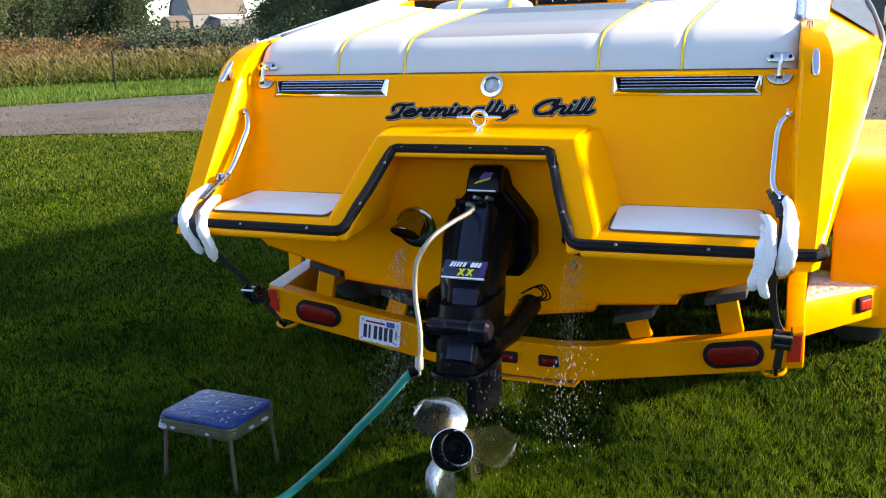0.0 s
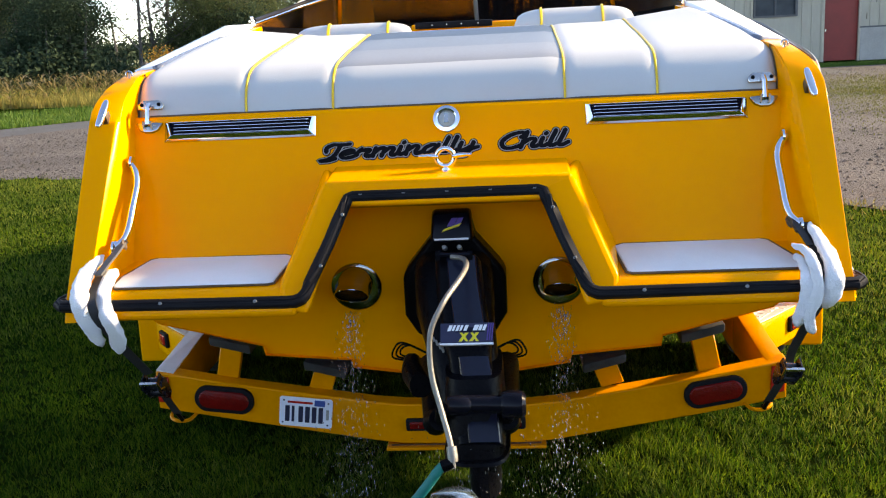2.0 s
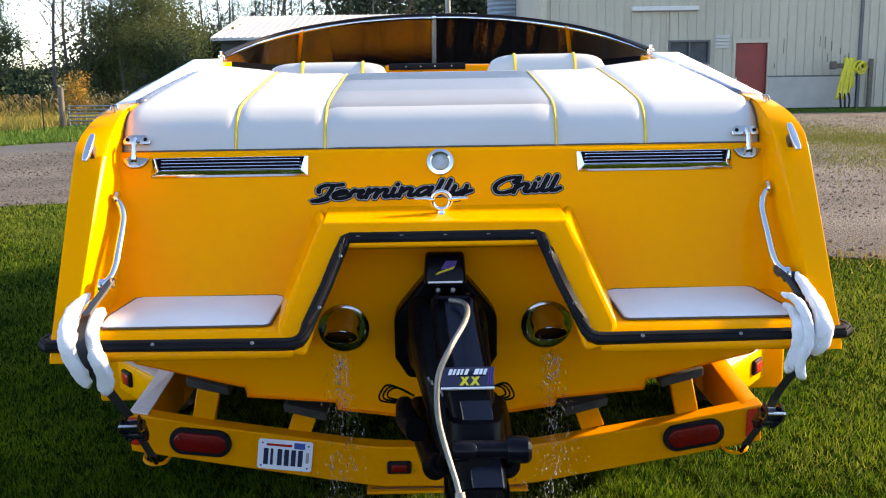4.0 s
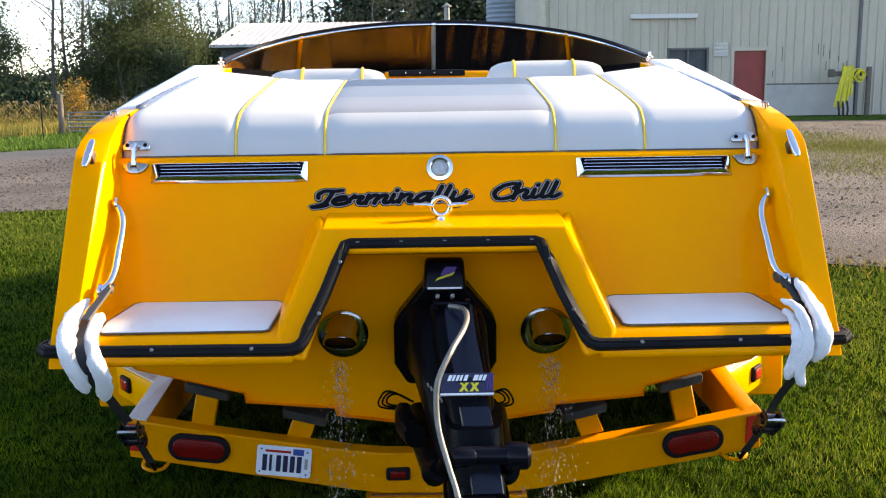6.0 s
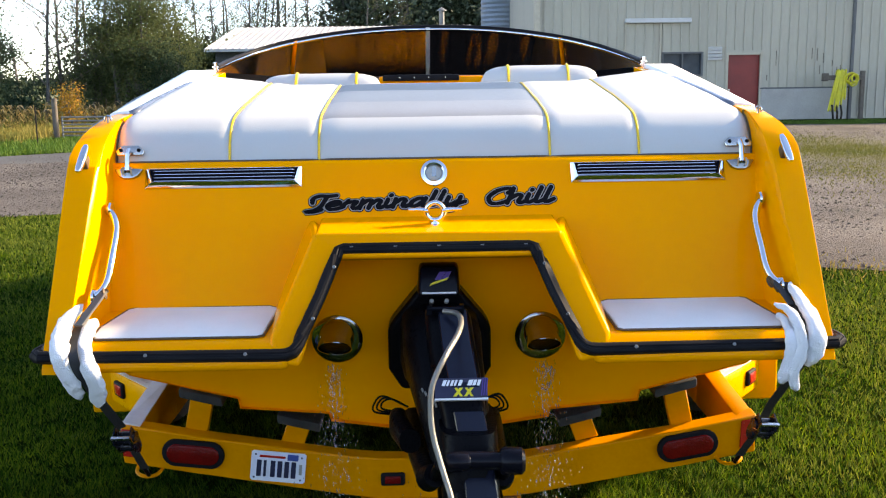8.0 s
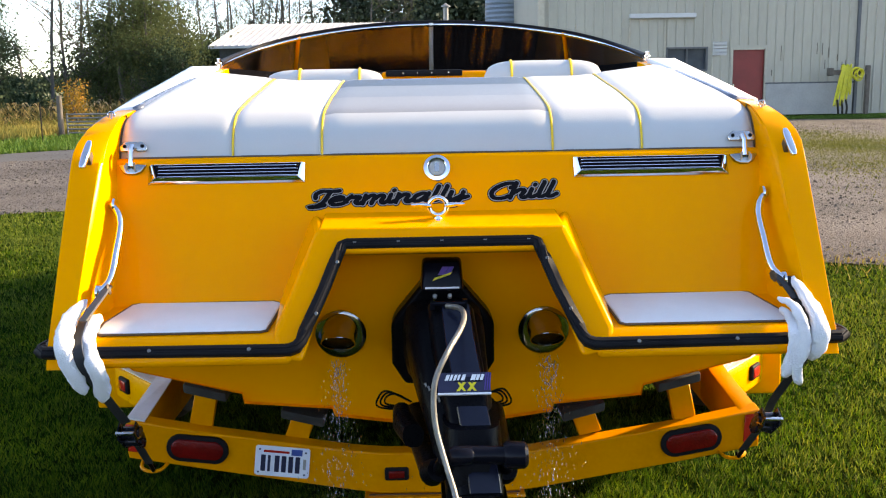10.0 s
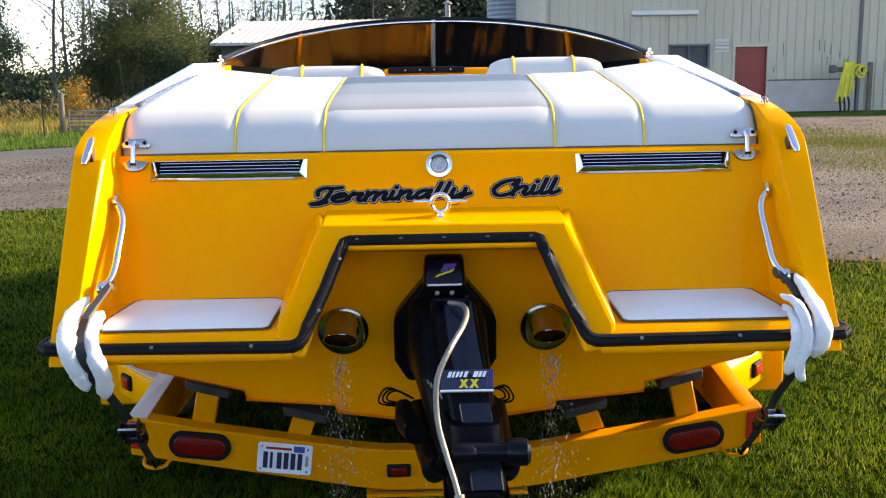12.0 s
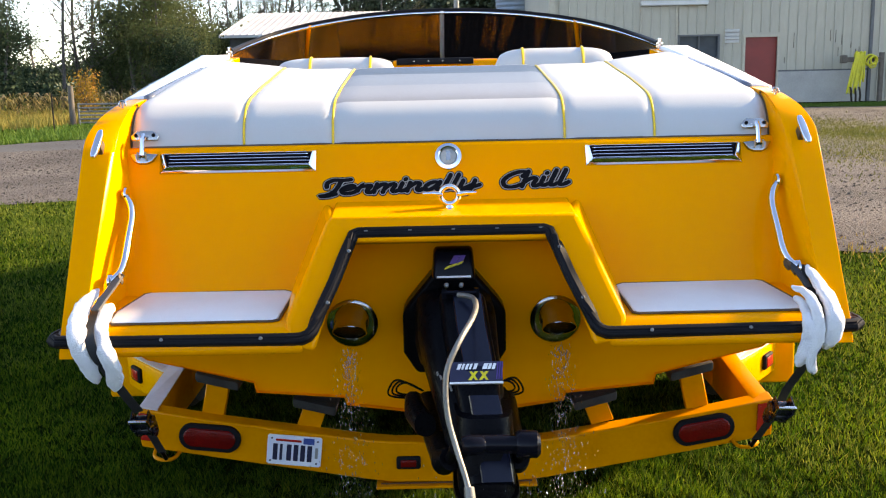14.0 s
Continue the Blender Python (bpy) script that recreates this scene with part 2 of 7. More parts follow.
OLD_WHITE = material("weathered white boards", (0.125, 0.135, 0.15), (0.095, 0.105, 0.12), rough=0.8, scale=0.5)
OLD_ROOF = material("old brown roof", (0.095, 0.083, 0.073), (0.072, 0.062, 0.055), rough=0.9, scale=0.4)
TIMBER = material("weathered timber post", (0.075, 0.062, 0.05), (0.13, 0.11, 0.09), rough=0.9, scale=6, fine=40, bump=0.004)
GATE_METAL = material("galvanised gate", (0.22, 0.23, 0.23), (0.14, 0.15, 0.15), rough=0.6, metal=0.4)
HOSE_YELLOW = material("yellow fire hose", (0.62, 0.55, 0.02), (0.40, 0.36, 0.015), rough=0.5, scale=6)
FENCE_STEEL = material("dark steel post", (0.022, 0.02, 0.018), (0.04, 0.034, 0.028), rough=0.9, spec=0.1)
CLOUD_HILL = material("hazy far hills", (0.09, 0.12, 0.15), (0.11, 0.14, 0.17), rough=1.0, scale=0.02)
FIELD = material("far stubble field", (0.15, 0.14, 0.045), (0.10, 0.11, 0.035), rough=0.95, scale=0.05, fine=1.5)

# ---- mesh tools ----


def link(name, bm, mat, parent=None, smooth=38, label=""):
    me = bpy.data.meshes.new(name)
    bm.normal_update()
    bm.to_mesh(me)
    bm.free()
    for one in (mat if isinstance(mat, (list, tuple)) else [mat]):
        me.materials.append(one)
    if smooth:
        me.polygons.foreach_set("use_smooth", [True] * len(me.polygons))
        me.set_sharp_from_angle(angle=radians(smooth))
    ob = new(name, me)
    ob.parent = parent
    if label:
        ob["label"] = label
    return ob


def part(name, bm, mat, parent, label="", smooth=38):
    """One mesh under a thing or under a part."""
    return link(name, bm, mat, parent, smooth, label)


def thing(name, label, category, group="", at=(0, 0, 0)):
    ob = new(name)
    ob.location = at
    ob.empty_display_size = 0.1
    return tagged(ob, label, category, group)


def hexa(bm, a, b):
    """A solid between two loops of the same length."""
    va, vb = [bm.verts.new(p) for p in a], [bm.verts.new(p) for p in b]
    n = len(va)
    bm.faces.new(va[::-1])
    bm.faces.new(vb)
    for i in range(n):
        bm.faces.new((va[i], va[(i + 1) % n], vb[(i + 1) % n], vb[i]))
    return bm


def fixed(bm):
    bmesh.ops.recalc_face_normals(bm, faces=bm.faces)
    return bm


def box(bm, c, s, turn=None):
    m = Matrix.Translation(c) @ (turn or Matrix.Identity(4)) @ Matrix.Diagonal((*s, 1))
    bmesh.ops.create_cube(bm, size=1.0, matrix=m)
    return bm


def rounded(bm, w, seg=2, angle=30):
    """Rounds every sharp edge of the mesh."""
    bm.normal_update()
    edges = [e for e in bm.edges if len(e.link_faces) == 2 and e.calc_face_angle(0) > radians(angle)]
    bmesh.ops.bevel(bm, geom=edges, offset=w, segments=seg, profile=0.5, affect="EDGES", clamp_overlap=True)
    return bm


def prism(bm, pts, axis, a, b):
    """A polygon drawn in the plane across an axis, drawn out from a to b."""
    def put(p, v):
        return {"x": (v, p[0], p[1]), "y": (p[0], v, p[1]), "z": (p[0], p[1], v)}[axis]
    hexa(bm, [put(p, a) for p in pts], [put(p, b) for p in pts])
    return fixed(bm)


def glide(pts, n=8):
    """Points on a smooth curve through pts."""
    pts = [Vector(p) for p in pts]
    pts = [pts[0] * 2 - pts[1]] + pts + [pts[-1] * 2 - pts[-2]]
    out = []
    for i in range(1, len(pts) - 2):
        p0, p1, p2, p3 = pts[i - 1:i + 3]
        for k in range(n):
            t = k / n
            out.append(0.5 * ((2 * p1) + (p2 - p0) * t + (2 * p0 - 5 * p1 + 4 * p2 - p3) * t * t + (3 * p1 - p0 - 3 * p2 + p3) * t ** 3))
    out.append(pts[-2])
    return out


def tube(bm, pts, r, n=8, flat=1.0, side=None, caps=True):
    """A round or flattened tube along pts; r: one radius or one a point."""
    pts = [Vector(p) for p in pts]
    rs = r if isinstance(r, (list, tuple)) else [r] * len(pts)
    up = Vector(side) if side else Vector((0.13, 0.21, 0.97))
    rings = []
    for i, p in enumerate(pts):
        d = (pts[min(i + 1, len(pts) - 1)] - pts[max(i - 1, 0)]).normalized()
        u = up - d * up.dot(d)
        if u.length < 1e-4:
            u = Vector((1, 0, 0)) - d * d.x
        u.normalize()
        if not side:
            up = u
        w = d.cross(u)
        rings.append([bm.verts.new(p + rs[i] * (math.cos(2 * math.pi * k / n) * u + math.sin(2 * math.pi * k / n) * flat * w)) for k in range(n)])
    for a, b in zip(rings, rings[1:]):
        for k in range(n):
            bm.faces.new((a[k], a[(k + 1) % n], b[(k + 1) % n], b[k]))
    if caps:
        bm.faces.new(rings[0][::-1])
        bm.faces.new(rings[-1])
    return bm


def lathe(bm, profile, n=24, m=None):
    """A turned shape: (radius, height) pairs about z, then moved by m."""
    m = m or Matrix.Identity(4)
    rings = []
    for r, h in profile:
        if r < 1e-6:
            rings.append([bm.verts.new(m @ Vector((0, 0, h)))])
        else:
            rings.append([bm.verts.new(m @ Vector((r * math.cos(2 * math.pi * k / n), r * math.sin(2 * math.pi * k / n), h))) for k in range(n)])
    for a, b in zip(rings, rings[1:]):
        for k in range(n):
            va, vb = (a[k % len(a)], a[(k + 1) % len(a)]), (b[k % len(b)], b[(k + 1) % len(b)])
            if len(a) == 1:
                bm.faces.new((va[0], vb[1], vb[0]))
            elif len(b) == 1:
                bm.faces.new((va[0], va[1], vb[0]))
            else:
                bm.faces.new((va[0], va[1], vb[1], vb[0]))
    return bm


def aim(p, d):
    """A frame at p whose z looks along d."""
    return Matrix.Translation(p) @ Vector(d).to_track_quat("Z", "Y").to_matrix().to_4x4()


def grid(bm, f, nu, nv):
    """A sheet f(u, v), u and v from 0 to 1."""
    vs = [[bm.verts.new(f(i / nu, j / nv)) for j in range(nv + 1)] for i in range(nu + 1)]
    for i in range(nu):
        for j in range(nv):
            bm.faces.new((vs[i][j], vs[i + 1][j], vs[i + 1][j + 1], vs[i][j + 1]))
    return bm


def bulk(name, verts, faces, mat, label, category, kind="stuff", smooth=False):
    """One mesh from arrays of points and faces made by a rule."""
    me = bpy.data.meshes.new(name)
    me.from_pydata(verts, [], faces)
    for one in (mat if isinstance(mat, (list, tuple)) else [mat]):
        me.materials.append(one)
    if smooth:
        me.polygons.foreach_set("use_smooth", [True] * len(me.polygons))
    return tagged(new(name, me), label, category, "", kind)


def lerp(a, b, t):
    return a + (b - a) * t


def between(table, x):
    """Reads a table of (x, value) pairs between its rows."""
    return float(np.interp(x, [r[0] for r in table], [r[1] for r in table]))


def soften(ob, width=0.01, seg=3, angle=32):
    m = ob.modifiers.new("edges", "BEVEL")
    m.width, m.segments, m.limit_method, m.angle_limit = width, seg, "ANGLE", radians(angle)
    m.harden_normals = False
    return ob


# ---- ground ----
NEAR_EDGE = [(-60, -16), (-30, -3.2), (-10.2, 7.7), (-7.5, 8.6), (-4.6, 8.8), (-1, 7.8), (1.5, 6.2), (3.2, 4.8), (6.0, 2.6), (11, -0.5), (30, -9)]
FAR_EDGE = [(-60, -6), (-30, 2.5), (-14.8, 12.1), (-12, 14.9), (-8.6, 18.8), (-4, 22), (0, 24.0), (5, 25.8), (10.3, 27.0), (16, 27.0), (30, 26)]


def near_y(x):
    return between(NEAR_EDGE, x) + 0.35 * noise.noise(Vector((x * 0.9, 3, 0))) + 0.15 * noise.noise(Vector((x * 3.1, 7, 0)))


def far_y(x):
    return between(FAR_EDGE, x) + 0.45 * noise.noise(Vector((x * 0.5, 11, 0)))


bm = bmesh.new()
grid(bm, lambda u, v: Vector((lerp(-1, 1, u) * abs(lerp(-1, 1, u)) ** 1.6 * 1500, lerp(-1, 1, v) * abs(lerp(-1, 1, v)) ** 1.6 * 1500, 0)), 40, 40)
tagged(link("ground", bm, SOIL, smooth=0), "short green mown lawn on level ground", "ground", "", "structure")
bm = bmesh.new()


def drive_point(u, v):
    x = lerp(-60, 30, u)
    lo, hi = near_y(x), far_y(x)
    return Vector((x, lerp(lo, hi, v), 0.012 + 0.03 * math.sin(math.pi * v) + 0.012 * noise.noise(Vector((x * 0.4, lerp(lo, hi, v) * 0.4, 0)))))


grid(bm, drive_point, 260, 24)
tagged(link("gravel_drive", bm, GRAVEL), "wide grey gravel farm drive with loose stones", "driveway", "", "structure")
bm = bmesh.new()


def lane_point(u, v):
    x = lerp(-13, 9, u)
    hi = far_y(x) - 0.05
    lo = hi - (3.7 + 0.5 * noise.noise(Vector((x * 0.7, 21, 0))) + 0.25 * noise.noise(Vector((x * 2.6, 27, 0))))
    q = drive_point((x + 60) / 90, (lerp(lo, hi, v) - near_y(x)) / (far_y(x) - near_y(x)))
    return Vector((x, q.y, q.z + (0.006 if v > 0 else -0.004)))


grid(bm, lane_point, 120, 6)
tagged(link("paved_lane", bm, ASPHALT), "worn dark asphalt lane along the gravel yard", "road", "", "structure")
rng = np.random.default_rng(4)


def blades(name, x, y, height, width, mat, label, category, z0=0.0, lean=0.36, comb=None):
    """Thin upright leaves, one triangle each; height and width: one value or one a leaf; comb: which way the tufts lie."""
    n = len(x)
    a = rng.uniform(0, 2 * np.pi, n)
    h = height * rng.uniform(0.55, 1.25, n)
    w = width * rng.uniform(0.7, 1.3, n)
    lx, ly = rng.normal(0, lean, n) * h, rng.normal(0, lean, n) * h
    if comb is not None:
        lx, ly = lx + comb[0] * h, ly + comb[1] * h
    v = np.empty((n, 3, 3), np.float32)
    v[:, 0] = np.stack([x - np.cos(a) * w, y - np.sin(a) * w, np.full(n, z0)], 1)
    v[:, 1] = np.stack([x + np.cos(a) * w, y + np.sin(a) * w, np.full(n, z0)], 1)
    v[:, 2] = np.stack([x + lx, y + ly, z0 + h], 1)
    me = bpy.data.meshes.new(name)
    me.vertices.add(3 * n)
    me.vertices.foreach_set("co", v.ravel())
    me.loops.add(3 * n)
    me.loops.foreach_set("vertex_index", np.arange(3 * n, dtype=np.int32))
    me.polygons.add(n)
    me.polygons.foreach_set("loop_start", np.arange(0, 3 * n, 3, dtype=np.int32))
    me.update(calc_edges=True)
    me.materials.append(mat)
    return tagged(new(name, me), label, category, "", "stuff")


EDGE_X = np.linspace(-60, 30, 1800)
EDGE_Y = np.array([near_y(a) for a in EDGE_X])
LUMPS = np.random.default_rng(8).uniform(-1, 1, (3, 256, 256))


def lumps(k, x, y, size):
    """Smooth value noise, from -1 to 1, with features of that size in metres."""
    u, v = (x / size) % 256, (y / size) % 256
    i, j = u.astype(int), v.astype(int)
    fu, fv = u - i, v - j
    fu, fv = fu * fu * (3 - 2 * fu), fv * fv * (3 - 2 * fv)
    t = LUMPS[k]
    i2, j2 = (i + 1) % 256, (j + 1) % 256
    return (t[i % 256, j % 256] * (1 - fu) + t[i2, j % 256] * fu) * (1 - fv) + (t[i % 256, j2] * (1 - fu) + t[i2, j2] * fu) * fv


def lawn(n):
    """Short tousled turf, finest round the stern and thinning out evenly with the distance from there."""
    r = 1.2 * (15.0 / 1.2) ** rng.uniform(0, 1, n)
    middle = rng.uniform(0, 1, n) < 0.05
    r[middle] = 1.25 * np.sqrt(rng.uniform(0, 1, middle.sum()))
    turn = np.where((rng.uniform(0, 1, n) < 0.80) & ~middle, rng.normal(0.10, 0.62, n), rng.uniform(-np.pi, np.pi, n))
    x, y = 0.3 - r * np.sin(turn), -2.7 + r * np.cos(turn)
    keep = (y < np.interp(x, EDGE_X, EDGE_Y) + rng.normal(0, 0.10, n)) & (y > -11.6)
    # bare little gaps between the tufts
    tuft = lumps(0, x, y, 0.034) + 0.5 * lumps(1, x, y, 0.12)
    keep &= tuft > rng.uniform(-1.05, -0.05, n) - 0.14 * np.clip(r - 3.5, 0, 6)
    x, y, r, tuft = x[keep], y[keep], r[keep], tuft[keep]
    height = (0.0255 + 0.009 * tuft + 0.005 * lumps(2, x, y, 0.6)) * (1 + 0.02 * r)
    comb = (0.25 * lumps(1, x, y, 0.05), 0.25 * lumps(2, x, y, 0.05))
    half = np.maximum(0.0018, 0.00066 * r)
    # drier towards the drive, and coloured paler to paint in the sunlight there
    gap = np.interp(x, EDGE_X, EDGE_Y) - y
    dry = rng.uniform(0, 1, len(x)) < np.clip(1.0 - gap / 7.0 + 0.25 * lumps(0, x, y, 0.5), 0, 0.85)
    for some, mat, label in ((~dry, BLADE, "short thick green lawn, tousled and freshly mown"), (dry, BLADE_DRY_LIT, "yellowing grass towards the drive, coloured paler for the sunlight there")):
        blades("lawn_grass", x[some], y[some], height[some], half[some], mat, label, "grass", lean=0.42, comb=(comb[0][some], comb[1][some]))


lawn(1250000)
# verge beyond the drive
gx = rng.uniform(-34, 20, 90000)
gy = np.array([far_y(a) for a in gx]) + rng.uniform(0, 1, 90000) ** 1.5 * np.where(gx > 3, 2.6, 8) - 0.2
blades("verge_grass", gx, gy, np.where(gx > 3, 0.045, 0.12), np.where(gx > 3, 0.010, 0.018), BLADE_FAR, "bright green verge grass beyond the drive", "grass")
# weedy patch and stones in the drive
gx, gy = rng.normal(7.8, 1.6, 60000), rng.normal(15, 2.6, 60000)
blades("drive_weeds", gx, gy, 0.040, 0.012, WEEDS, "thin yellowish grass growing through the gravel", "grass", z0=0.02)
gx, gy = rng.uniform(2.6, 7, 6000), rng.uniform(3, 6, 6000)
lim = np.array([near_y(a) for a in gx])
keep = abs(gy - lim) < rng.exponential(0.22, len(gx))
blades("dry_edge_grass", gx[keep], gy[keep], 0.05, 0.006, STRAW, "dry yellowed grass along the drive's edge", "grass", z0=0.01)


def scatter_stones(n):
    vs, fs = [], []
    for k in range(n):
        x = rng.uniform(-16, 12)
        lo, hi = near_y(x), far_y(x)
        y = lo + (hi - lo) * rng.uniform(0, 1) ** 1.4
        r = min(0.032, 0.005 + rng.exponential(0.006))
        b = len(vs)
        a0 = rng.uniform(0, 6)
        z = 0.012 + 0.03 * math.sin(math.pi * (y - lo) / (hi - lo))
        vs += [(x + r * math.cos(a0 + i * 1.571), y + r * math.sin(a0 + i * 1.571) * rng.uniform(0.6, 1), z) for i in range(4)] + [(x + r * 0.2, y, z + r * 0.75)]
        fs += [(b + i, b + (i + 1) % 4, b + 4) for i in range(4)]
    return vs, fs


tagged(bulk("gravel_stones", *scatter_stones(60000), STONE, "loose pale stones lying on the gravel", "stones"), kind="stuff")

# ---- the boat ----


def wall_y(z):
    return 0.36 + 0.42 * (z - 1.075)


def rake_y(z):
    return 0.70 * (z - 0.775)


WALL_TILT = Matrix.Rotation(-math.atan(0.42), 4, "X")     # leans an upright thing back onto the transom wall


def on_wall(x, z, off=0.0):
    """A frame on the transom wall: x along it, y up it, z out of it towards the stern."""
    up = Vector((0, 0.42, 1)).normalized()
    out = Vector((0, -1, 0.42)).normalized()
    p = Vector((x, wall_y(z), z)) + out * off
    return Matrix.Translation(p) @ Matrix((Vector((1, 0, 0)), up, out)).transposed().to_4x4()


boat = thing("speedboat", "yellow fibreglass speedboat with white sun pad, standing on its trailer", "boat")

# hull: transom, bottom and topsides out to the bow
HALF = [(0.0, 0.39), (0.16, 0.411), (0.345, 0.437), (0.352, 0.462), (0.63, 0.485), (0.636, 0.517), (0.97, 0.60), (1.02, 0.64), (1.06, 0.735)]
bm = bmesh.new()
stations = [(0.42, 1.0, 0.0), (1.6, 1.0, 0.0), (3.0, 0.97, 0.01), (4.2, 0.80, 0.06), (5.2, 0.50, 0.18), (6.0, 0.16, 0.36), (6.35, 0.01, 0.5)]
rings = []
for y, k, lift in stations:
    pts = [(x * k, z + lift * (1.1 - z)) for x, z in HALF] + [(1.05 * k, 1.0 + lift * 0.35), (1.04 * k, 1.12 + lift * 0.35)]
    rings.append([bm.verts.new((x, y, z)) for x, z in pts] + [bm.verts.new((-x, y, z)) for x, z in pts[:0:-1]])
for a, b in zip(rings, rings[1:]):
    for k in range(len(a) - 1):
        bm.faces.new((a[k], a[k + 1], b[k + 1], b[k]))
    bm.faces.new((a[-1], a[0], b[0], b[-1]))
hull = part("hull", fixed(bm), GELCOAT, boat, smooth=25)

# transom of the engine well, leaning a little
bm = bmesh.new()
pts = [(x, z) for x, z in HALF] + [(1.06, 0.80), (0.5, 0.80), (0.42, 1.06)]
loop = pts + [(-x, z) for x, z in pts[:0:-1]]
hexa(bm, [(x, 0.415 - 0.12 * (z - 0.7), z) for x, z in loop], [(x, 0.47 - 0.12 * (z - 0.7), z) for x, z in loop])
transom = part("transom", fixed(bm), GELCOAT, boat, smooth=20)

# stern moulding: upright wall, seat ledges, engine hatch frame
bm = bmesh.new()
outline = [(-0.99, 0.80), (-0.47, 0.80), (-0.33, 1.03), (0.33, 1.03), (0.47, 0.80), (0.99, 0.80), (0.99, 1.262), (-0.99, 1.262)]
hexa(bm, [(x, wall_y(z), z) for x, z in outline], [(x, wall_y(z) + 0.10, z) for x, z in outline])
stern_wall = soften(part("stern_wall", fixed(bm), GELCOAT, boat), 0.012)
for s in (-1, 1):
    bm = bmesh.new()
    prism(bm, [(-0.024, 0.742), (-0.020, 0.770), (0.002, 0.798), (0.022, 0.812), (0.29, 0.848), (0.29, 0.76), (0.05, 0.735)], "x", s * 0.41, s * 1.0)
    soften(part("seat_ledge", bm, GELCOAT, boat), 0.014)
    bm = bmesh.new()
    front = [(s * 0.372 - 0.006, -0.024, 0.744), (s * 0.455, -0.020, 0.764), (s * 0.460, 0.010, 0.820), (s * 0.350, 0.186, 1.078), (s * 0.270 - 0.006, 0.182, 1.058)]
    back = [(s * 0.445, 0.46, 0.742), (s * 0.475, 0.40, 0.760), (s * 0.492, 0.31, 0.83), (s * 0.384, 0.40, 1.098), (s * 0.335, 0.46, 1.048)]
    hexa(bm, front, back)
    soften(part("hatch_arm", fixed(bm), GELCOAT, boat), 0.016)
bm = bmesh.new()
prism(bm, [(0.158, 1.008), (0.176, 1.058), (0.184, 1.076), (0.40, 1.098), (0.46, 1.02), (0.46, 0.995), (0.20, 0.995)], "x", -0.349, 0.349)
soften(part("hatch_top", bm, GELCOAT, boat), 0.008)

# cheeks and topsides beside the cockpit
OUTER = [(0.742, 1.060), (0.79, 1.066), (1.0, 1.073), (1.20, 1.080), (1.30, 1.082), (1.355, 1.066), (1.386, 1.045)]
SHEER = 1.319                                          # height of the topside's joint at its aft corner
JOINT = [(0.742, 1.078, 0.02), (0.80, 1.080, 0.07), (0.84, 1.090, 0.20), (0.885, 1.102, 0.30), (1.019, 1.148, 0.48), (1.171, 1.190, 0.66), (1.225, 1.205, 0.78), (SHEER, 1.226, 0.93)]
FORE = [(1.20, 1.209, 1.379, 1.046, 1.466), (1.75, 1.165, 1.468, 1.038, 1.544), (3.0, 1.10, 1.47, 0.97, 1.53), (4.2, 0.92, 1.46, 0.80, 1.54), (5.2, 0.60, 1.42, 0.50, 1.50), (6.0, 0.22, 1.38, 0.16, 1.42), (6.3, 0.03, 1.35, 0.02, 1.37)]


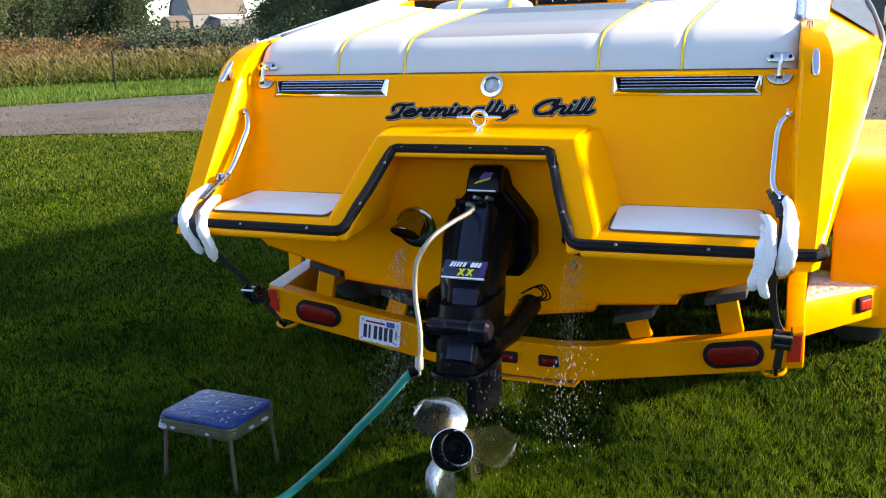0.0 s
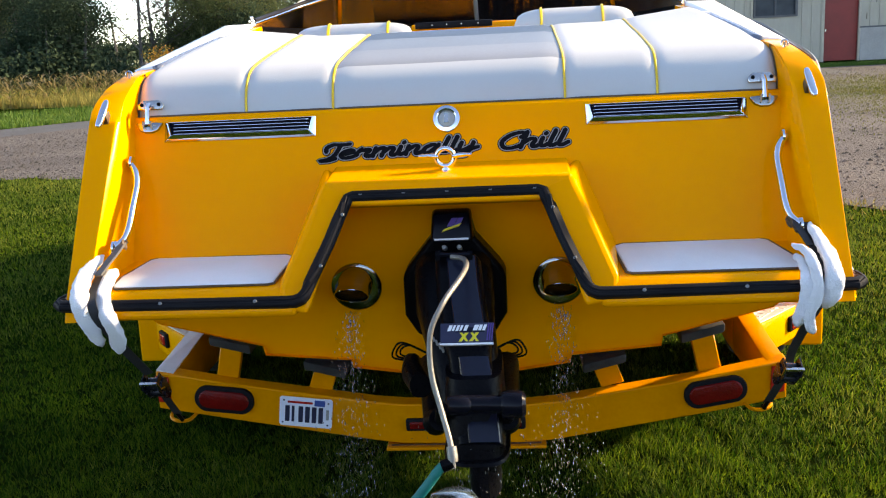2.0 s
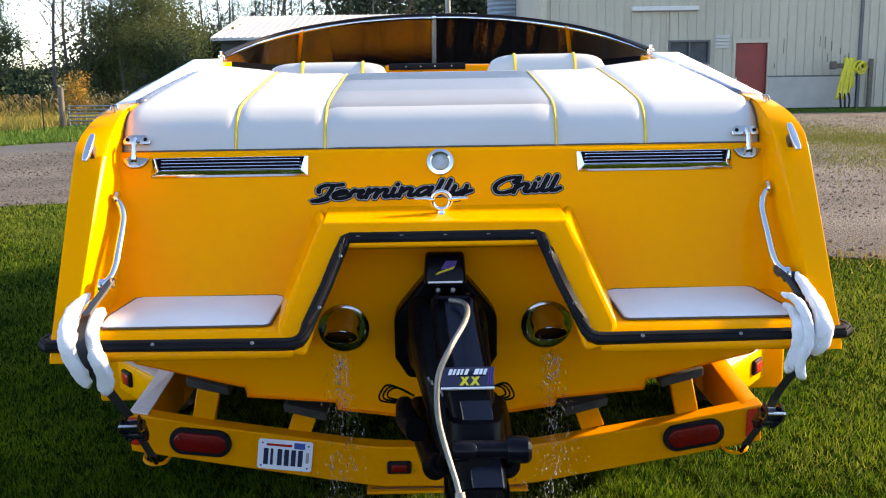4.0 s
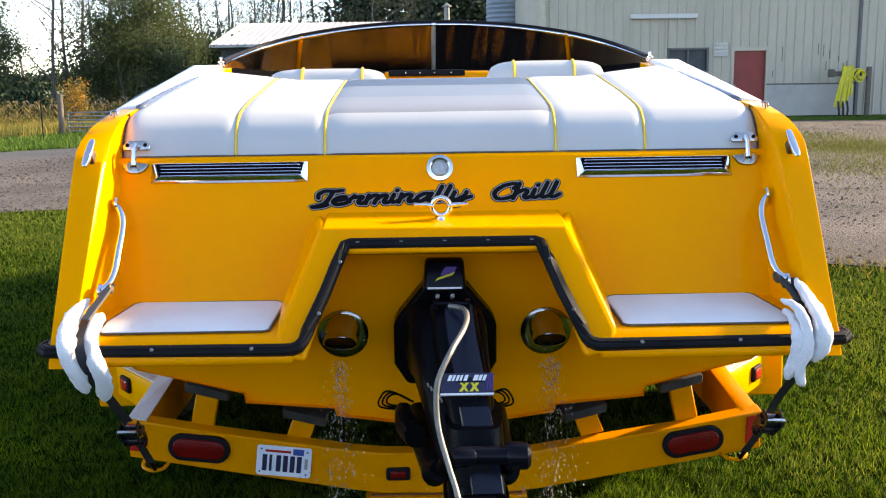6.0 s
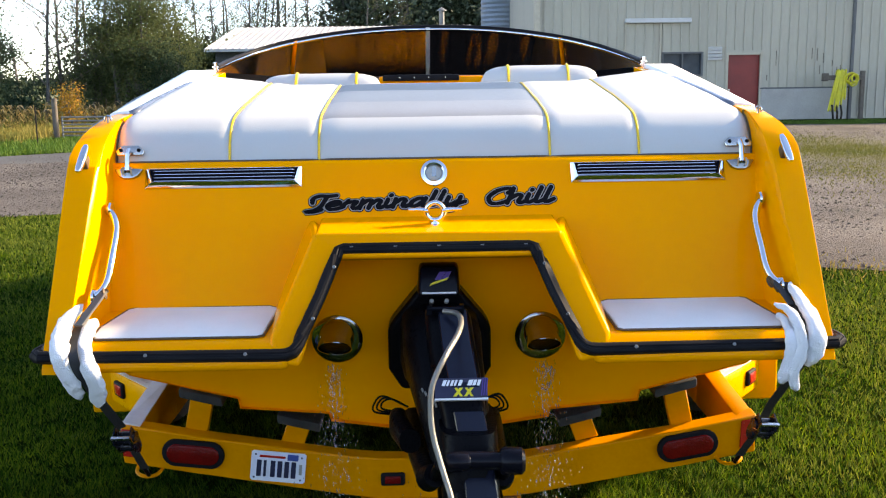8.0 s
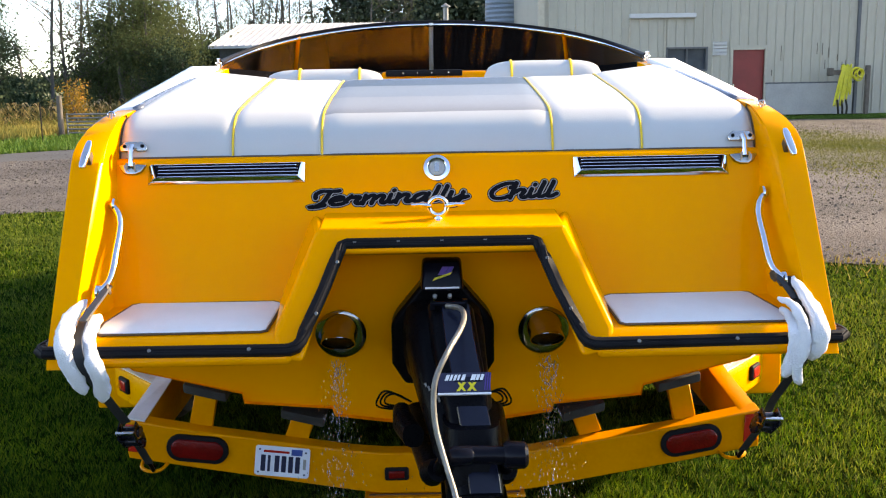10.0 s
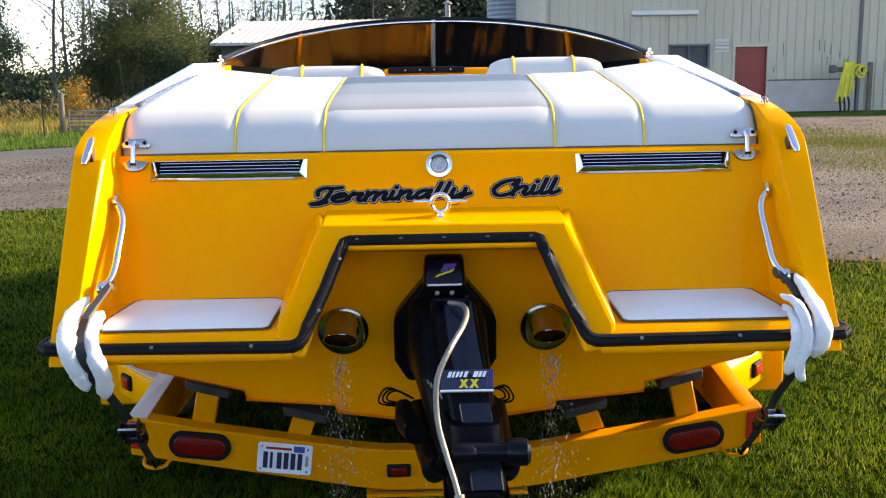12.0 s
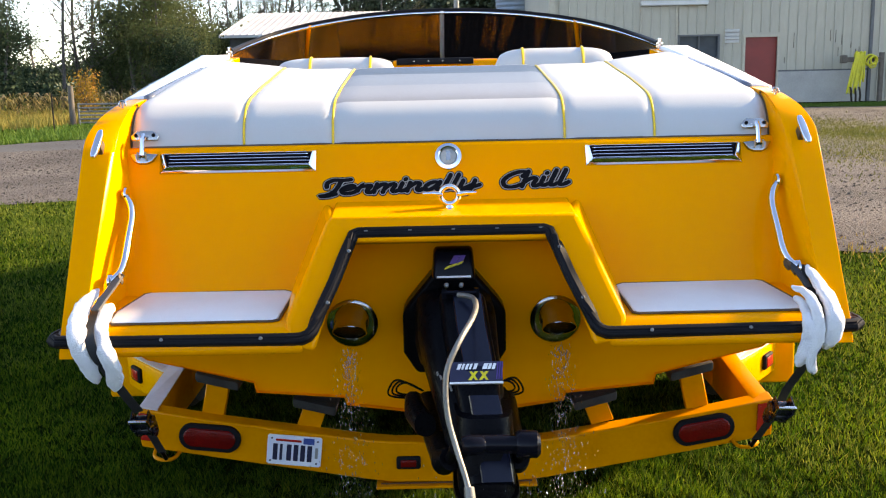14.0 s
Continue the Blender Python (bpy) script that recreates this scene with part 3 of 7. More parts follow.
def topside(s):
    bm = bmesh.new()
    rows = []
    for z in (0.742, 0.79, 0.90, 1.02, 1.14, 1.22, 1.26, 1.29, 1.315, 1.335, 1.352, 1.366, 1.376, 1.382, 1.386):
        over = max(0, z - 1.24) / 0.146
        y = rake_y(z) + 0.085 * over ** 3
        xo = between(OUTER, z) - 0.014 * over ** 3
        k = max(0.0, (z - SHEER) / (1.386 - SHEER))
        low = min(z, SHEER)
        xt, yt, zt = between([(q[0], q[1]) for q in JOINT], low), between([(q[0], q[2]) for q in JOINT], low), z
        if k > 0:
            xt, yt, zt = lerp(1.226, 1.048, k), 0.93, lerp(SHEER, 1.428, k)
        xi = between([(0.742, 1.005), (0.87, 1.000), (1.31, 0.995), (1.384, 0.985)], z)
        yb = max(y + 0.02, wall_y(min(z, 1.262)))
        xw = between([(1.05, 0.964), (1.27, 0.980), (1.386, 0.978)], z)
        row = [(xw, yb + 0.12, z), (xw, yb, z), (xw + 0.006, lerp(y, yb, 0.82), z), (xi - 0.006, lerp(y, yb, 0.12), z), (xi + 0.004, y, z), (xo, y, z), (xt, yt, zt)]
        for yy, ws, zs, we, ze in FORE:
            # below the joint the side falls in to the chine, above it to the deck's edge
            down = (low - 0.742) / (SHEER - 0.742)
            base = 0.742 + 0.3 * max(0, yy - 3.0) / 3.3
            row.append((lerp(ws, we, k) if k > 0 else ws * lerp(0.93, 1.0, down), yy, lerp(zs, ze, k) if k > 0 else lerp(base, zs, down)))
        rows.append([bm.verts.new((s * p[0], p[1], p[2])) for p in row])
    for a, b in zip(rows, rows[1:]):
        for k in range(len(a) - 1):
            bm.faces.new((a[k], a[k + 1], b[k + 1], b[k]))
    # gunwale top, then down into the cockpit
    last = rows[-1]
    last = [last[0], last[3]] + last[5:]
    aft = rows[-1]
    tops = [bm.verts.new((s * x, y, z)) for x, y, z in ((0.975, 0.56, 1.395), (0.970, 0.64, 1.403), (0.945, 0.95, 1.441), (0.885, 1.75, 1.541), (0.80, 2.35, 1.53), (0.0, 2.95, 1.51), (0.0, 4.2, 1.50), (0.0, 5.2, 1.46), (0.0, 6.0, 1.41), (0.0, 6.3, 1.37))]
    bm.faces.new((aft[3], aft[4], aft[5], tops[0]))
    bm.faces.new((aft[1], aft[2], aft[3], tops[0]))
    bm.faces.new((last[2], last[3], tops[1], tops[0]))
    bm.faces.new((last[3], last[4], tops[2], tops[1]))
    bm.faces.new((last[4], last[5], tops[3], tops[2]))
    bm.faces.new((last[5], last[6], tops[4], tops[3]))
    bm.faces.new((last[6], tops[5], tops[4]))
    bm.faces.new((last[6], last[7], tops[6], tops[5]))
    for k in range(7, 10):
        bm.faces.new((last[k], last[k + 1], tops[k], tops[k - 1]))
    # cockpit lining
    low = [bm.verts.new((s * x, y, 1.05)) for x, y in ((0.955, 0.55), (0.955, 0.62), (0.94, 0.95), (0.88, 1.75), (0.80, 2.35), (0.0, 2.9))]
    for k in range(3):
        bm.faces.new((tops[k], tops[k + 1], low[k + 1], low[k]))
    lining = bmesh.new()
    quads = [[lining.verts.new(v.co) for v in (tops[k], tops[k + 1], low[k + 1], low[k])] for k in (3, 4)]
    for q in quads:
        lining.faces.new(q)
    part("cockpit_lining", lining, BLACK_DULL, boat, "dark cockpit lining")
    return soften(part("topside", fixed(bm), GELCOAT, boat, smooth=37), 0.007, 3, 44)


for s in (-1, 1):
    topside(s)

# rub rail round the platform and the engine well, with its screws
half = [(1.080, 0.060, 0.790), (1.087, 0.032, 0.788), (1.085, 0.008, 0.787), (1.070, -0.006, 0.786), (0.90, -0.011, 0.783), (0.60, -0.016, 0.783), (0.43, -0.019, 0.783), (0.408, -0.018, 0.784), (0.390, -0.013, 0.790), (0.378, -0.003, 0.802), (0.368, 0.014, 0.824), (0.353, 0.037, 0.854), (0.322, 0.086, 0.917), (0.299, 0.125, 0.973), (0.282, 0.154, 1.015), (0.275, 0.167, 1.029), (0.262, 0.172, 1.034)]
path = [(x - 0.006 * (x < 0.45), y, z) for x, y, z in half] + [(-x - 0.006 * (x < 0.45), y, z) for x, y, z in half[::-1]]
out = Vector((0, -0.82, 0.57))
bm = bmesh.new()
rings = []
for i, p in enumerate(path):
    d = (Vector(path[min(i + 1, len(path) - 1)]) - Vector(path[max(i - 1, 0)])).normalized()
    o = (out - d * out.dot(d)).normalized()
    if 0.25 < abs(p[0]) < 0.42:
        turn = 0.8 * max(0, min(1, (p[2] - 0.785) / 0.06)) * max(0, min(1, (1.034 - p[2]) / 0.05))
        o = out.lerp(Vector((-math.copysign(0.95, p[0]), -0.30, -0.10)), turn)
        o = (o - d * o.dot(d)).normalized()
    if abs(p[0]) > 1.09:
        o = (Vector((math.copysign(1, p[0]), -0.3, 0)) - d * Vector((math.copysign(1, p[0]), -0.3, 0)).dot(d)).normalized()
    w = d.cross(o)
    rings.append([bm.verts.new(Vector(p) + o * a + w * b) for a, b in ((-0.012, -0.0158), (0.006, -0.0158), (0.011, -0.011), (0.0135, -0.004), (0.011, 0.0), (0.0135, 0.004), (0.011, 0.011), (0.006, 0.0158), (-0.012, 0.0158))])
for a, b in zip(rings, rings[1:]):
    for k in range(9):
        bm.faces.new((a[k], a[(k + 1) % 9], b[(k + 1) % 9], b[k]))
bm.faces.new(rings[0][::-1])
bm.faces.new(rings[-1])
rail = part("rub_rail", fixed(bm), RUBBER, boat, "black rubber rub rail with steel screws", smooth=25)
bm = bmesh.new()
lathe(bm, [(0.0055, 0.0), (0.0045, 0.0016), (0.002, 0.0012), (0, 0.0012)], 10)
screw_mesh = link("screw", bm, GATE_METAL).data
bpy.data.objects.remove(bpy.data.objects["screw"])
for x, y, z in [(sx * a, b, c) for sx in (-1, 1) for a, b, c in ((0.785, -0.013, 0.783), (0.52, -0.018, 0.783), (0.345, 0.040, 0.862), (0.292, 0.132, 0.985), (0.245, 0.174, 1.034), (0.122, 0.174, 1.034))] + [(0, 0.174, 1.034)]:
    ob = new("screw", screw_mesh)
    ob.parent, ob.matrix_local = rail, aim(Vector((x, y, z)) + out * 0.0125, out)

# trim rail up the topside joint
for s in (-1, 1):
    bm = bmesh.new()
    tube(bm, glide([(s * 1.078, 0.03, 0.79)] + [(s * (x - 0.001), y + 0.012, z) for z, x, y in JOINT[1:]] + [(s * (ws + 0.002), yy, zs) for yy, ws, zs, we, ze in FORE[:4]], 5), 0.009, 8)
    part("trim_rail", bm, GATE_METAL, boat, "thin metal trim along the topside joint")

# white seat pads on the ledges
for s in (-1, 1):
    def pad_edge(grow, drop):
        pts = [(0.486 - grow, 0.052 - grow), (0.500 - grow * 0.5, 0.042 - grow), (0.93 + grow, 0.042 - grow), (0.945 + grow, 0.055), (0.945 + grow, 0.12), (0.905 + grow * 0.7, 0.255 + grow * 0.7), (0.885, 0.266 + grow), (0.495, 0.262 + grow), (0.470 - grow, 0.245)]
        return [(s * x, y, 0.8150 + 0.135 * (y - 0.03) + drop) for x, y in pts]
    bm = bmesh.new()
    hexa(bm, pad_edge(0.0, -0.004), pad_edge(0.0, 0.007))
    seat = part("seat_pad", rounded(fixed(bm), 0.004, 3), PAD_WHITE, boat, "flat white padded platform step")
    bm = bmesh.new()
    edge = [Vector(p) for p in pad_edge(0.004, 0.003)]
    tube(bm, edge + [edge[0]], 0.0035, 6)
    part("pad_edge_line", bm, DARK_EDGE, seat)

# sun pad: five upholstered panels, three coloured stripes, yellow piping
PROFILE = [(0.452, 1.262), (0.458, 1.292), (0.469, 1.321), (0.487, 1.349), (0.512, 1.371), (0.546, 1.389), (0.600, 1.403), (0.70, 1.418), (0.84, 1.436), (1.0, 1.453), (1.09, 1.463), (1.20, 1.475), (1.30, 1.485), (1.345, 1.486), (1.375, 1.474), (1.385, 1.44)]


def pad_half(y):
    return between([(0.45, 0.982), (0.6, 0.976), (1.0, 0.948), (1.4, 0.915)], y)


def pad_point(x, v, lift=0.0):
    """x across the boat, v along the padding's profile from its lower aft edge."""
    i = min(int(v), len(PROFILE) - 2)
    a, b, c, d = [Vector(PROFILE[max(0, min(len(PROFILE) - 1, i + q))]) for q in (-1, 0, 1, 2)]
    t = v - i
    y, z = 0.5 * (2 * b + (c - a) * t + (2 * a - 5 * b + 4 * c - d) * t * t + (3 * b - a - 3 * c + d) * t ** 3)
    w = pad_half(y)
    x = max(-w, min(w, x))
    r = max(0, (abs(x) - (w - 0.05)) / 0.05)
    side = max(0, abs(x) - 0.55)
    fwd = max(0, min(1, (y - 0.48) / 0.9))
    fwd = fwd * fwd * (3 - 2 * fwd) * 1.08
    z += 0.11 * side * fwd - 0.022 * r * r * (0.4 + fwd) + 0.0015 * noise.noise(Vector((x * 4, y * 4, 2)))
    y += 0.17 * side * fwd + 0.02 * r * r * (1 - min(1, max(0, (v - 3) / 3)))
    n = Vector((0, -1, 0.35)).lerp(Vector((0, -0.1, 1)), min(1, max(0, (v - 2.2) / 2.6))).normalized()
    seam = 0.0
    for q in (-0.98, -0.63, -0.358, 0.35, 0.625, 0.98):
        seam -= 0.007 * math.exp(-((x - q) / 0.014) ** 2)
    return Vector((x, y, z)) + n * (lift + seam)


pad = None
bounds = [-0.985, -0.63, -0.358, 0.35, 0.625, 0.985]
for k in range(5):
    a, b = bounds[k], bounds[k + 1]
    top = len(PROFILE) - 1
    if k == 2:
        cuts = [(0, 4.8, VINYL, "cushion_panel", ""), (4.8, 7.6, VINYL_LILAC, "stripe_panel", "pale grey vinyl stripe"), (7.6, 9.9, VINYL_PALE, "stripe_panel", "light blue-grey vinyl stripe"), (9.9, 12.3, VINYL_BLUE, "stripe_panel", "blue-grey vinyl stripe"), (12.3, top, VINYL, "cushion_panel", "")]
    else:
        cuts = [(0, top, VINYL, "cushion_panel", "")]
    for v0, v1, mat, nm, lab in cuts:
        bm = bmesh.new()
        grid(bm, lambda u, v: pad_point(lerp(a, b, u), lerp(v0, v1, v) if lerp(v0, v1, v) < top else top - 1e-4), 20, max(6, int((v1 - v0) * 3)))
        part(nm, fixed(bm), mat, boat, lab or "white vinyl sun pad panel", smooth=60)
for q in (-0.63, -0.358, 0.35, 0.625):
    bm = bmesh.new()
    tube(bm, [pad_point(q, v * 0.25, 0.002) for v in range(0, 58)], 0.0040, 8)
    part("piping", bm, PIPING, boat, "yellow seam piping", smooth=60)
# brown tubes put the shadow line round the sun pad into colour
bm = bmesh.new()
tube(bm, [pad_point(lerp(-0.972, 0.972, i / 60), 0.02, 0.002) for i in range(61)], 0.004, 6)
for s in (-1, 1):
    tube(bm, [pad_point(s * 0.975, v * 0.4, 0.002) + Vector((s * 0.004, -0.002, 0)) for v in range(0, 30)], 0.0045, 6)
part("pad_edge_line", bm, DARK_EDGE, boat, "brown line painted in as the shadow round the sun pad")

# louvred vents
for s in (-1, 1):
    m = on_wall(s * 0.643, 1.214, 0.0)
    bm = bmesh.new()
    W, H = 0.236, 0.032
    ring_o = [(-W, -H), (W, -H), (W, H), (-W, H)]
    ring_i = [(-W + 0.022, -H + 0.019), (W - 0.022, -H + 0.019), (W - 0.011, H - 0.004), (-W + 0.011, H - 0.004)]
    for q in range(4):
        a, b, c, d = ring_o[q], ring_o[(q + 1) % 4], ring_i[(q + 1) % 4], ring_i[q]
        hexa(bm, [m @ Vector((*p, 0.001)) for p in (a, b, c, d)], [m @ Vector((*a, 0.005)), m @ Vector((*b, 0.005)), m @ Vector((*c, 0.015)), m @ Vector((*d, 0.015))])
    vent = part("vent", rounded(fixed(bm), 0.0012, 1), CHROME, boat, "chrome louvred engine vent")
    bm = bmesh.new()
    hexa(bm, [m @ Vector((x * 0.995, y, 0.0012)) for x, y in ring_i], [m @ Vector((x * 0.995, y, 0.003)) for x, y in ring_i])
    part("vent_opening", fixed(bm), VOID, vent, "dark vent opening")
    for k in range(4):
        bm = bmesh.new()
        y = -H + 0.0235 + k * 0.0104
        hexa(bm, [m @ Vector(p) for p in ((-W + 0.022, y - 0.0012, 0.004), (W - 0.022, y - 0.0012, 0.004), (W - 0.022, y + 0.0012, 0.004), (-W + 0.022, y + 0.0012, 0.004))], [m @ Vector(p) for p in ((-W + 0.030, y - 0.0016, 0.011), (W - 0.030, y - 0.0016, 0.011), (W - 0.030, y + 0.0002, 0.011), (-W + 0.030, y + 0.0002, 0.011))])
        part("louvre", fixed(bm), CHROME, vent)

# round stern light
m = on_wall(-0.008, 1.218)
bm = bmesh.new()
lathe(bm, [(0.042, 0.0), (0.042, 0.010), (0.040, 0.014), (0.030, 0.017), (0.027, 0.015), (0.026, 0.004)], 32, m)
lamp = part("stern_light", bm, CHROME, boat, "round chrome-rimmed courtesy light")
bm = bmesh.new()
lathe(bm, [(0.027, 0.003), (0.024, 0.010), (0.012, 0.015), (0, 0.016)], 24, m)
part("lens", bm, GLASS_LENS, lamp, "clear ribbed lens")
bm = bmesh.new()
box(bm, (0, 0, 0.016), (0.014, 0.03, 0.006))
bmesh.ops.transform(bm, matrix=m, verts=bm.verts)
part("bulb_holder", bm, STAINLESS, lamp)

# the boat's name in bold slanted script, dark with a grey line round each stroke
GLYPHS = {
    "T": [[(0.16, 0.95), (0.10, 1.40), (0.42, 1.76), (0.92, 1.70), (1.42, 1.80)], [(0.88, 1.68), (0.84, 1.05), (0.76, 0.42), (0.48, -0.02), (0.02, -0.22), (0.50, -0.20), (0.92, 0.04)]],
    "e": [[(0.10, 0.42), (0.55, 0.55), (0.80, 0.80), (0.58, 1.00), (0.25, 0.80), (0.12, 0.38), (0.38, 0.02), (0.80, 0.08), (1.12, 0.36)]],
    "r": [[(0.00, 0.30), (0.28, 1.02), (0.30, 0.80), (0.62, 0.92), (0.78, 0.80), (0.64, 0.30), (0.84, 0.02), (1.12, 0.32)]],
    "m": [[(0.10, 0.98), (0.12, 0.02)], [(0.12, 0.45), (0.42, 0.98), (0.66, 0.86), (0.64, 0.02)], [(0.66, 0.45), (0.96, 0.98), (1.20, 0.84), (1.16, 0.24), (1.34, 0.02), (1.62, 0.34)]],
    "i": [[(0.10, 0.96), (0.10, 0.26), (0.28, 0.02), (0.58, 0.34)], [(0.16, 1.46), (0.20, 1.52)]],
    "n": [[(0.10, 0.98), (0.12, 0.02)], [(0.12, 0.45), (0.44, 0.98), (0.70, 0.84), (0.66, 0.24), (0.84, 0.02), (1.12, 0.34)]],
    "a": [[(0.84, 0.80), (0.52, 1.00), (0.16, 0.62), (0.20, 0.08), (0.52, 0.10), (0.82, 0.72)], [(0.88, 0.98), (0.82, 0.24), (1.00, 0.02), (1.26, 0.34)]],
    "l": [[(0.18, 1.76), (0.14, 0.26), (0.32, 0.02), (0.62, 0.34)]],
    "y": [[(0.10, 0.98), (0.10, 0.34), (0.34, 0.06), (0.72, 0.46)], [(0.80, 0.98), (0.78, 0.10), (0.54, -0.55), (0.12, -0.42), (0.60, 0.00), (1.20, 0.42)]],
    "C": [[(1.10, 1.28), (1.30, 1.62), (0.98, 1.84), (0.46, 1.52), (0.18, 0.80), (0.42, 0.12), (0.86, 0.04), (1.28, 0.34)]],
    "h": [[(0.14, 1.76), (0.12, 0.02)], [(0.12, 0.45), (0.48, 0.98), (0.74, 0.84), (0.68, 0.24), (0.86, 0.02), (1.14, 0.34)]],
}
STROKES = ((0.0262, DECAL_DARK, 0.0015), (0.0208, DECAL_GREY, 0.0027), (0.0146, DECAL_DARK, 0.0039))


def script(word, x0, z0, wide, tall, parent):
    """A word in joined strokes on the stern wall; wide and tall: the size of one unit of the letters."""
    for broad, mat, lift in STROKES:
        bm, place, step = bmesh.new(), x0, 0
        for letter in word:
            for stroke in GLYPHS[letter]:
                line = [Vector((x * wide + y * tall * 0.46, y * tall, 0)) for x, y in stroke]
                line = glide(line, 7)
                step += 1
                base = on_wall(place, z0 + 0.022 * (place - x0), lift + 0.00006 * (step % 9))
                edges = []
                for i, q in enumerate(line):
                    d = (line[min(i + 1, len(line) - 1)] - line[max(i - 1, 0)]).normalized()
                    side = Vector((-d.y, d.x, 0)) * broad / 2
                    # pen strokes are thinner where they run level
                    side *= 0.74 + 0.26 * abs(d.y)
                    edges.append((bm.verts.new(base @ (q + side)), bm.verts.new(base @ (q - side))))
                for a, b in zip(edges, edges[1:]):
                    bm.faces.new((a[0], a[1], b[1], b[0]))
                for end, out in ((0, -1), (len(line) - 1, 1)):
                    d = (line[min(end + 1, len(line) - 1)] - line[max(end - 1, 0)]).normalized() * out
                    n = Vector((-d.y, d.x, 0))
                    r = broad / 2 * (0.74 + 0.26 * abs(d.y))
                    fan = [bm.verts.new(base @ (line[end] + (n * math.cos(a) + d * math.sin(a)) * r)) for a in [math.pi * k / 6 for k in range(7)]]
                    bm.faces.new(fan)
            place += (max(x for st in GLYPHS[letter] for x, y in st) - 0.12) * wide * (0.80 if letter == "T" else 1.02 if letter == "C" else 1.0)
        for f in bm.faces:
            f.normal_update()
            if f.normal.y > 0:
                f.normal_flip()
        part("lettering", bm, mat, parent, smooth=0)


script("Terminally", -0.394, 1.1165, 0.0508, 0.0250, boat)
script("Chill", 0.137, 1.1265, 0.0558, 0.0260, boat)

# tow ring cleat on the hatch top
bm = bmesh.new()
lathe(bm, [(0.0, 0.0), (0.036, 0.0), (0.036, 0.005), (0.033, 0.008), (0.014, 0.010), (0.011, 0.02), (0.0, 0.02)], 24, Matrix.Translation((-0.008, 0.285, 1.075)))
ring = [(-0.008 + 0.026 * math.cos(a), 0.280, 1.121 + 0.026 * math.sin(a)) for a in [2 * math.pi * i / 24 for i in range(25)]]
tube(bm, ring, 0.0075, 8)
tube(bm, [(-0.014, 0.284, 1.085), (-0.024, 0.282, 1.104)], 0.008, 8)
tube(bm, [(-0.002, 0.284, 1.085), (0.010, 0.282, 1.104)], 0.008, 8)
for s in (-1, 1):
    tube(bm, [(-0.008 + s * 0.022, 0.28, 1.124), (-0.008 + s * 0.05, 0.276, 1.1275), (-0.008 + s * 0.078, 0.272, 1.128)], [0.0085, 0.0065, 0.004], 8)
part("tow_cleat", fixed(bm), CHROME, boat, "chrome tow ring with side horns", smooth=50)

# grab rails inside the cheeks
for s in (-1, 1):
    bm = bmesh.new()
    tube(bm, glide([(s * 0.972, 0.338, 1.134), (s * 0.962, 0.330, 1.128), (s * 0.945, 0.312, 1.108), (s * 0.937, 0.290, 1.075), (s * 0.936, 0.230, 1.01), (s * 0.936, 0.190, 0.965), (s * 0.942, 0.165, 0.938), (s * 0.956, 0.144, 0.922), (s * 0.970, 0.136, 0.915)], 6), 0.0115, 12)
    for p in ((s * 0.964, 0.338, 1.134), (s * 0.964, 0.136, 0.915)):
        lathe(bm, [(0.0, 0), (0.024, 0), (0.022, 0.006), (0.0, 0.007)], 16, aim(p, (-s, 0, 0)))
    part("grab_rail", fixed(bm), CHROME, boat, "polished steel grab rail", smooth=50)

# hinges of the sun pad
for s in (-1, 1):
    x0 = s * 0.928
    bm = bmesh.new()
    up = Vector((x0, 0.453, 1.296))
    outline = [(-0.040, -0.014), (0.040, -0.014), (0.044, 0.0), (0.026, 0.018), (-0.026, 0.018), (-0.044, 0.0)]
    m = Matrix.Translation(up) @ Matrix.Rotation(radians(68), 4, "X")
    hexa(bm, [m @ Vector((x, y, 0.0)) for x, y in outline], [m @ Vector((x * 0.95, y * 0.92, 0.007)) for x, y in outline])
    hinge = part("hinge", rounded(fixed(bm), 0.002, 2), STAINLESS, boat, "chrome lift-off hinge")
    bm = bmesh.new()
    m2 = on_wall(x0, 1.232)
    outline = [(-0.044, 0.012), (-0.030, -0.012), (-0.012, -0.020), (0.012, -0.020), (0.030, -0.012), (0.044, 0.012), (0.0, 0.016)]
    hexa(bm, [m2 @ Vector((x, y, 0.0)) for x, y in outline], [m2 @ Vector((x * 0.94, y * 0.9, 0.012)) for x, y in outline])
    part("hinge_foot", rounded(fixed(bm), 0.003, 2), EXHAUST_STEEL, hinge)
    bm = bmesh.new()
    tube(bm, [up + Vector((0, -0.016, 0.006)), up + Vector((0, -0.034, -0.004)), up + Vector((0, -0.044, -0.036)), m2 @ Vector((0, 0.004, 0.022))], [0.008, 0.0075, 0.0075, 0.010], 8)
    for q in (-0.012, 0.012):
        box(bm, m2 @ Vector((q, 0.004, 0.016)), (0.005, 0.02, 0.024))
    part("hinge_arm", fixed(bm), CHROME, hinge)
    for q in (-0.027, 0.027):
        bm = bmesh.new()
        lathe(bm, [(0.006, 0.006), (0.006, 0.0085), (0, 0.009)], 10, m @ Matrix.Translation((q, 0.002, 0)))
        part("bolt", bm, BLACK_DULL, hinge)

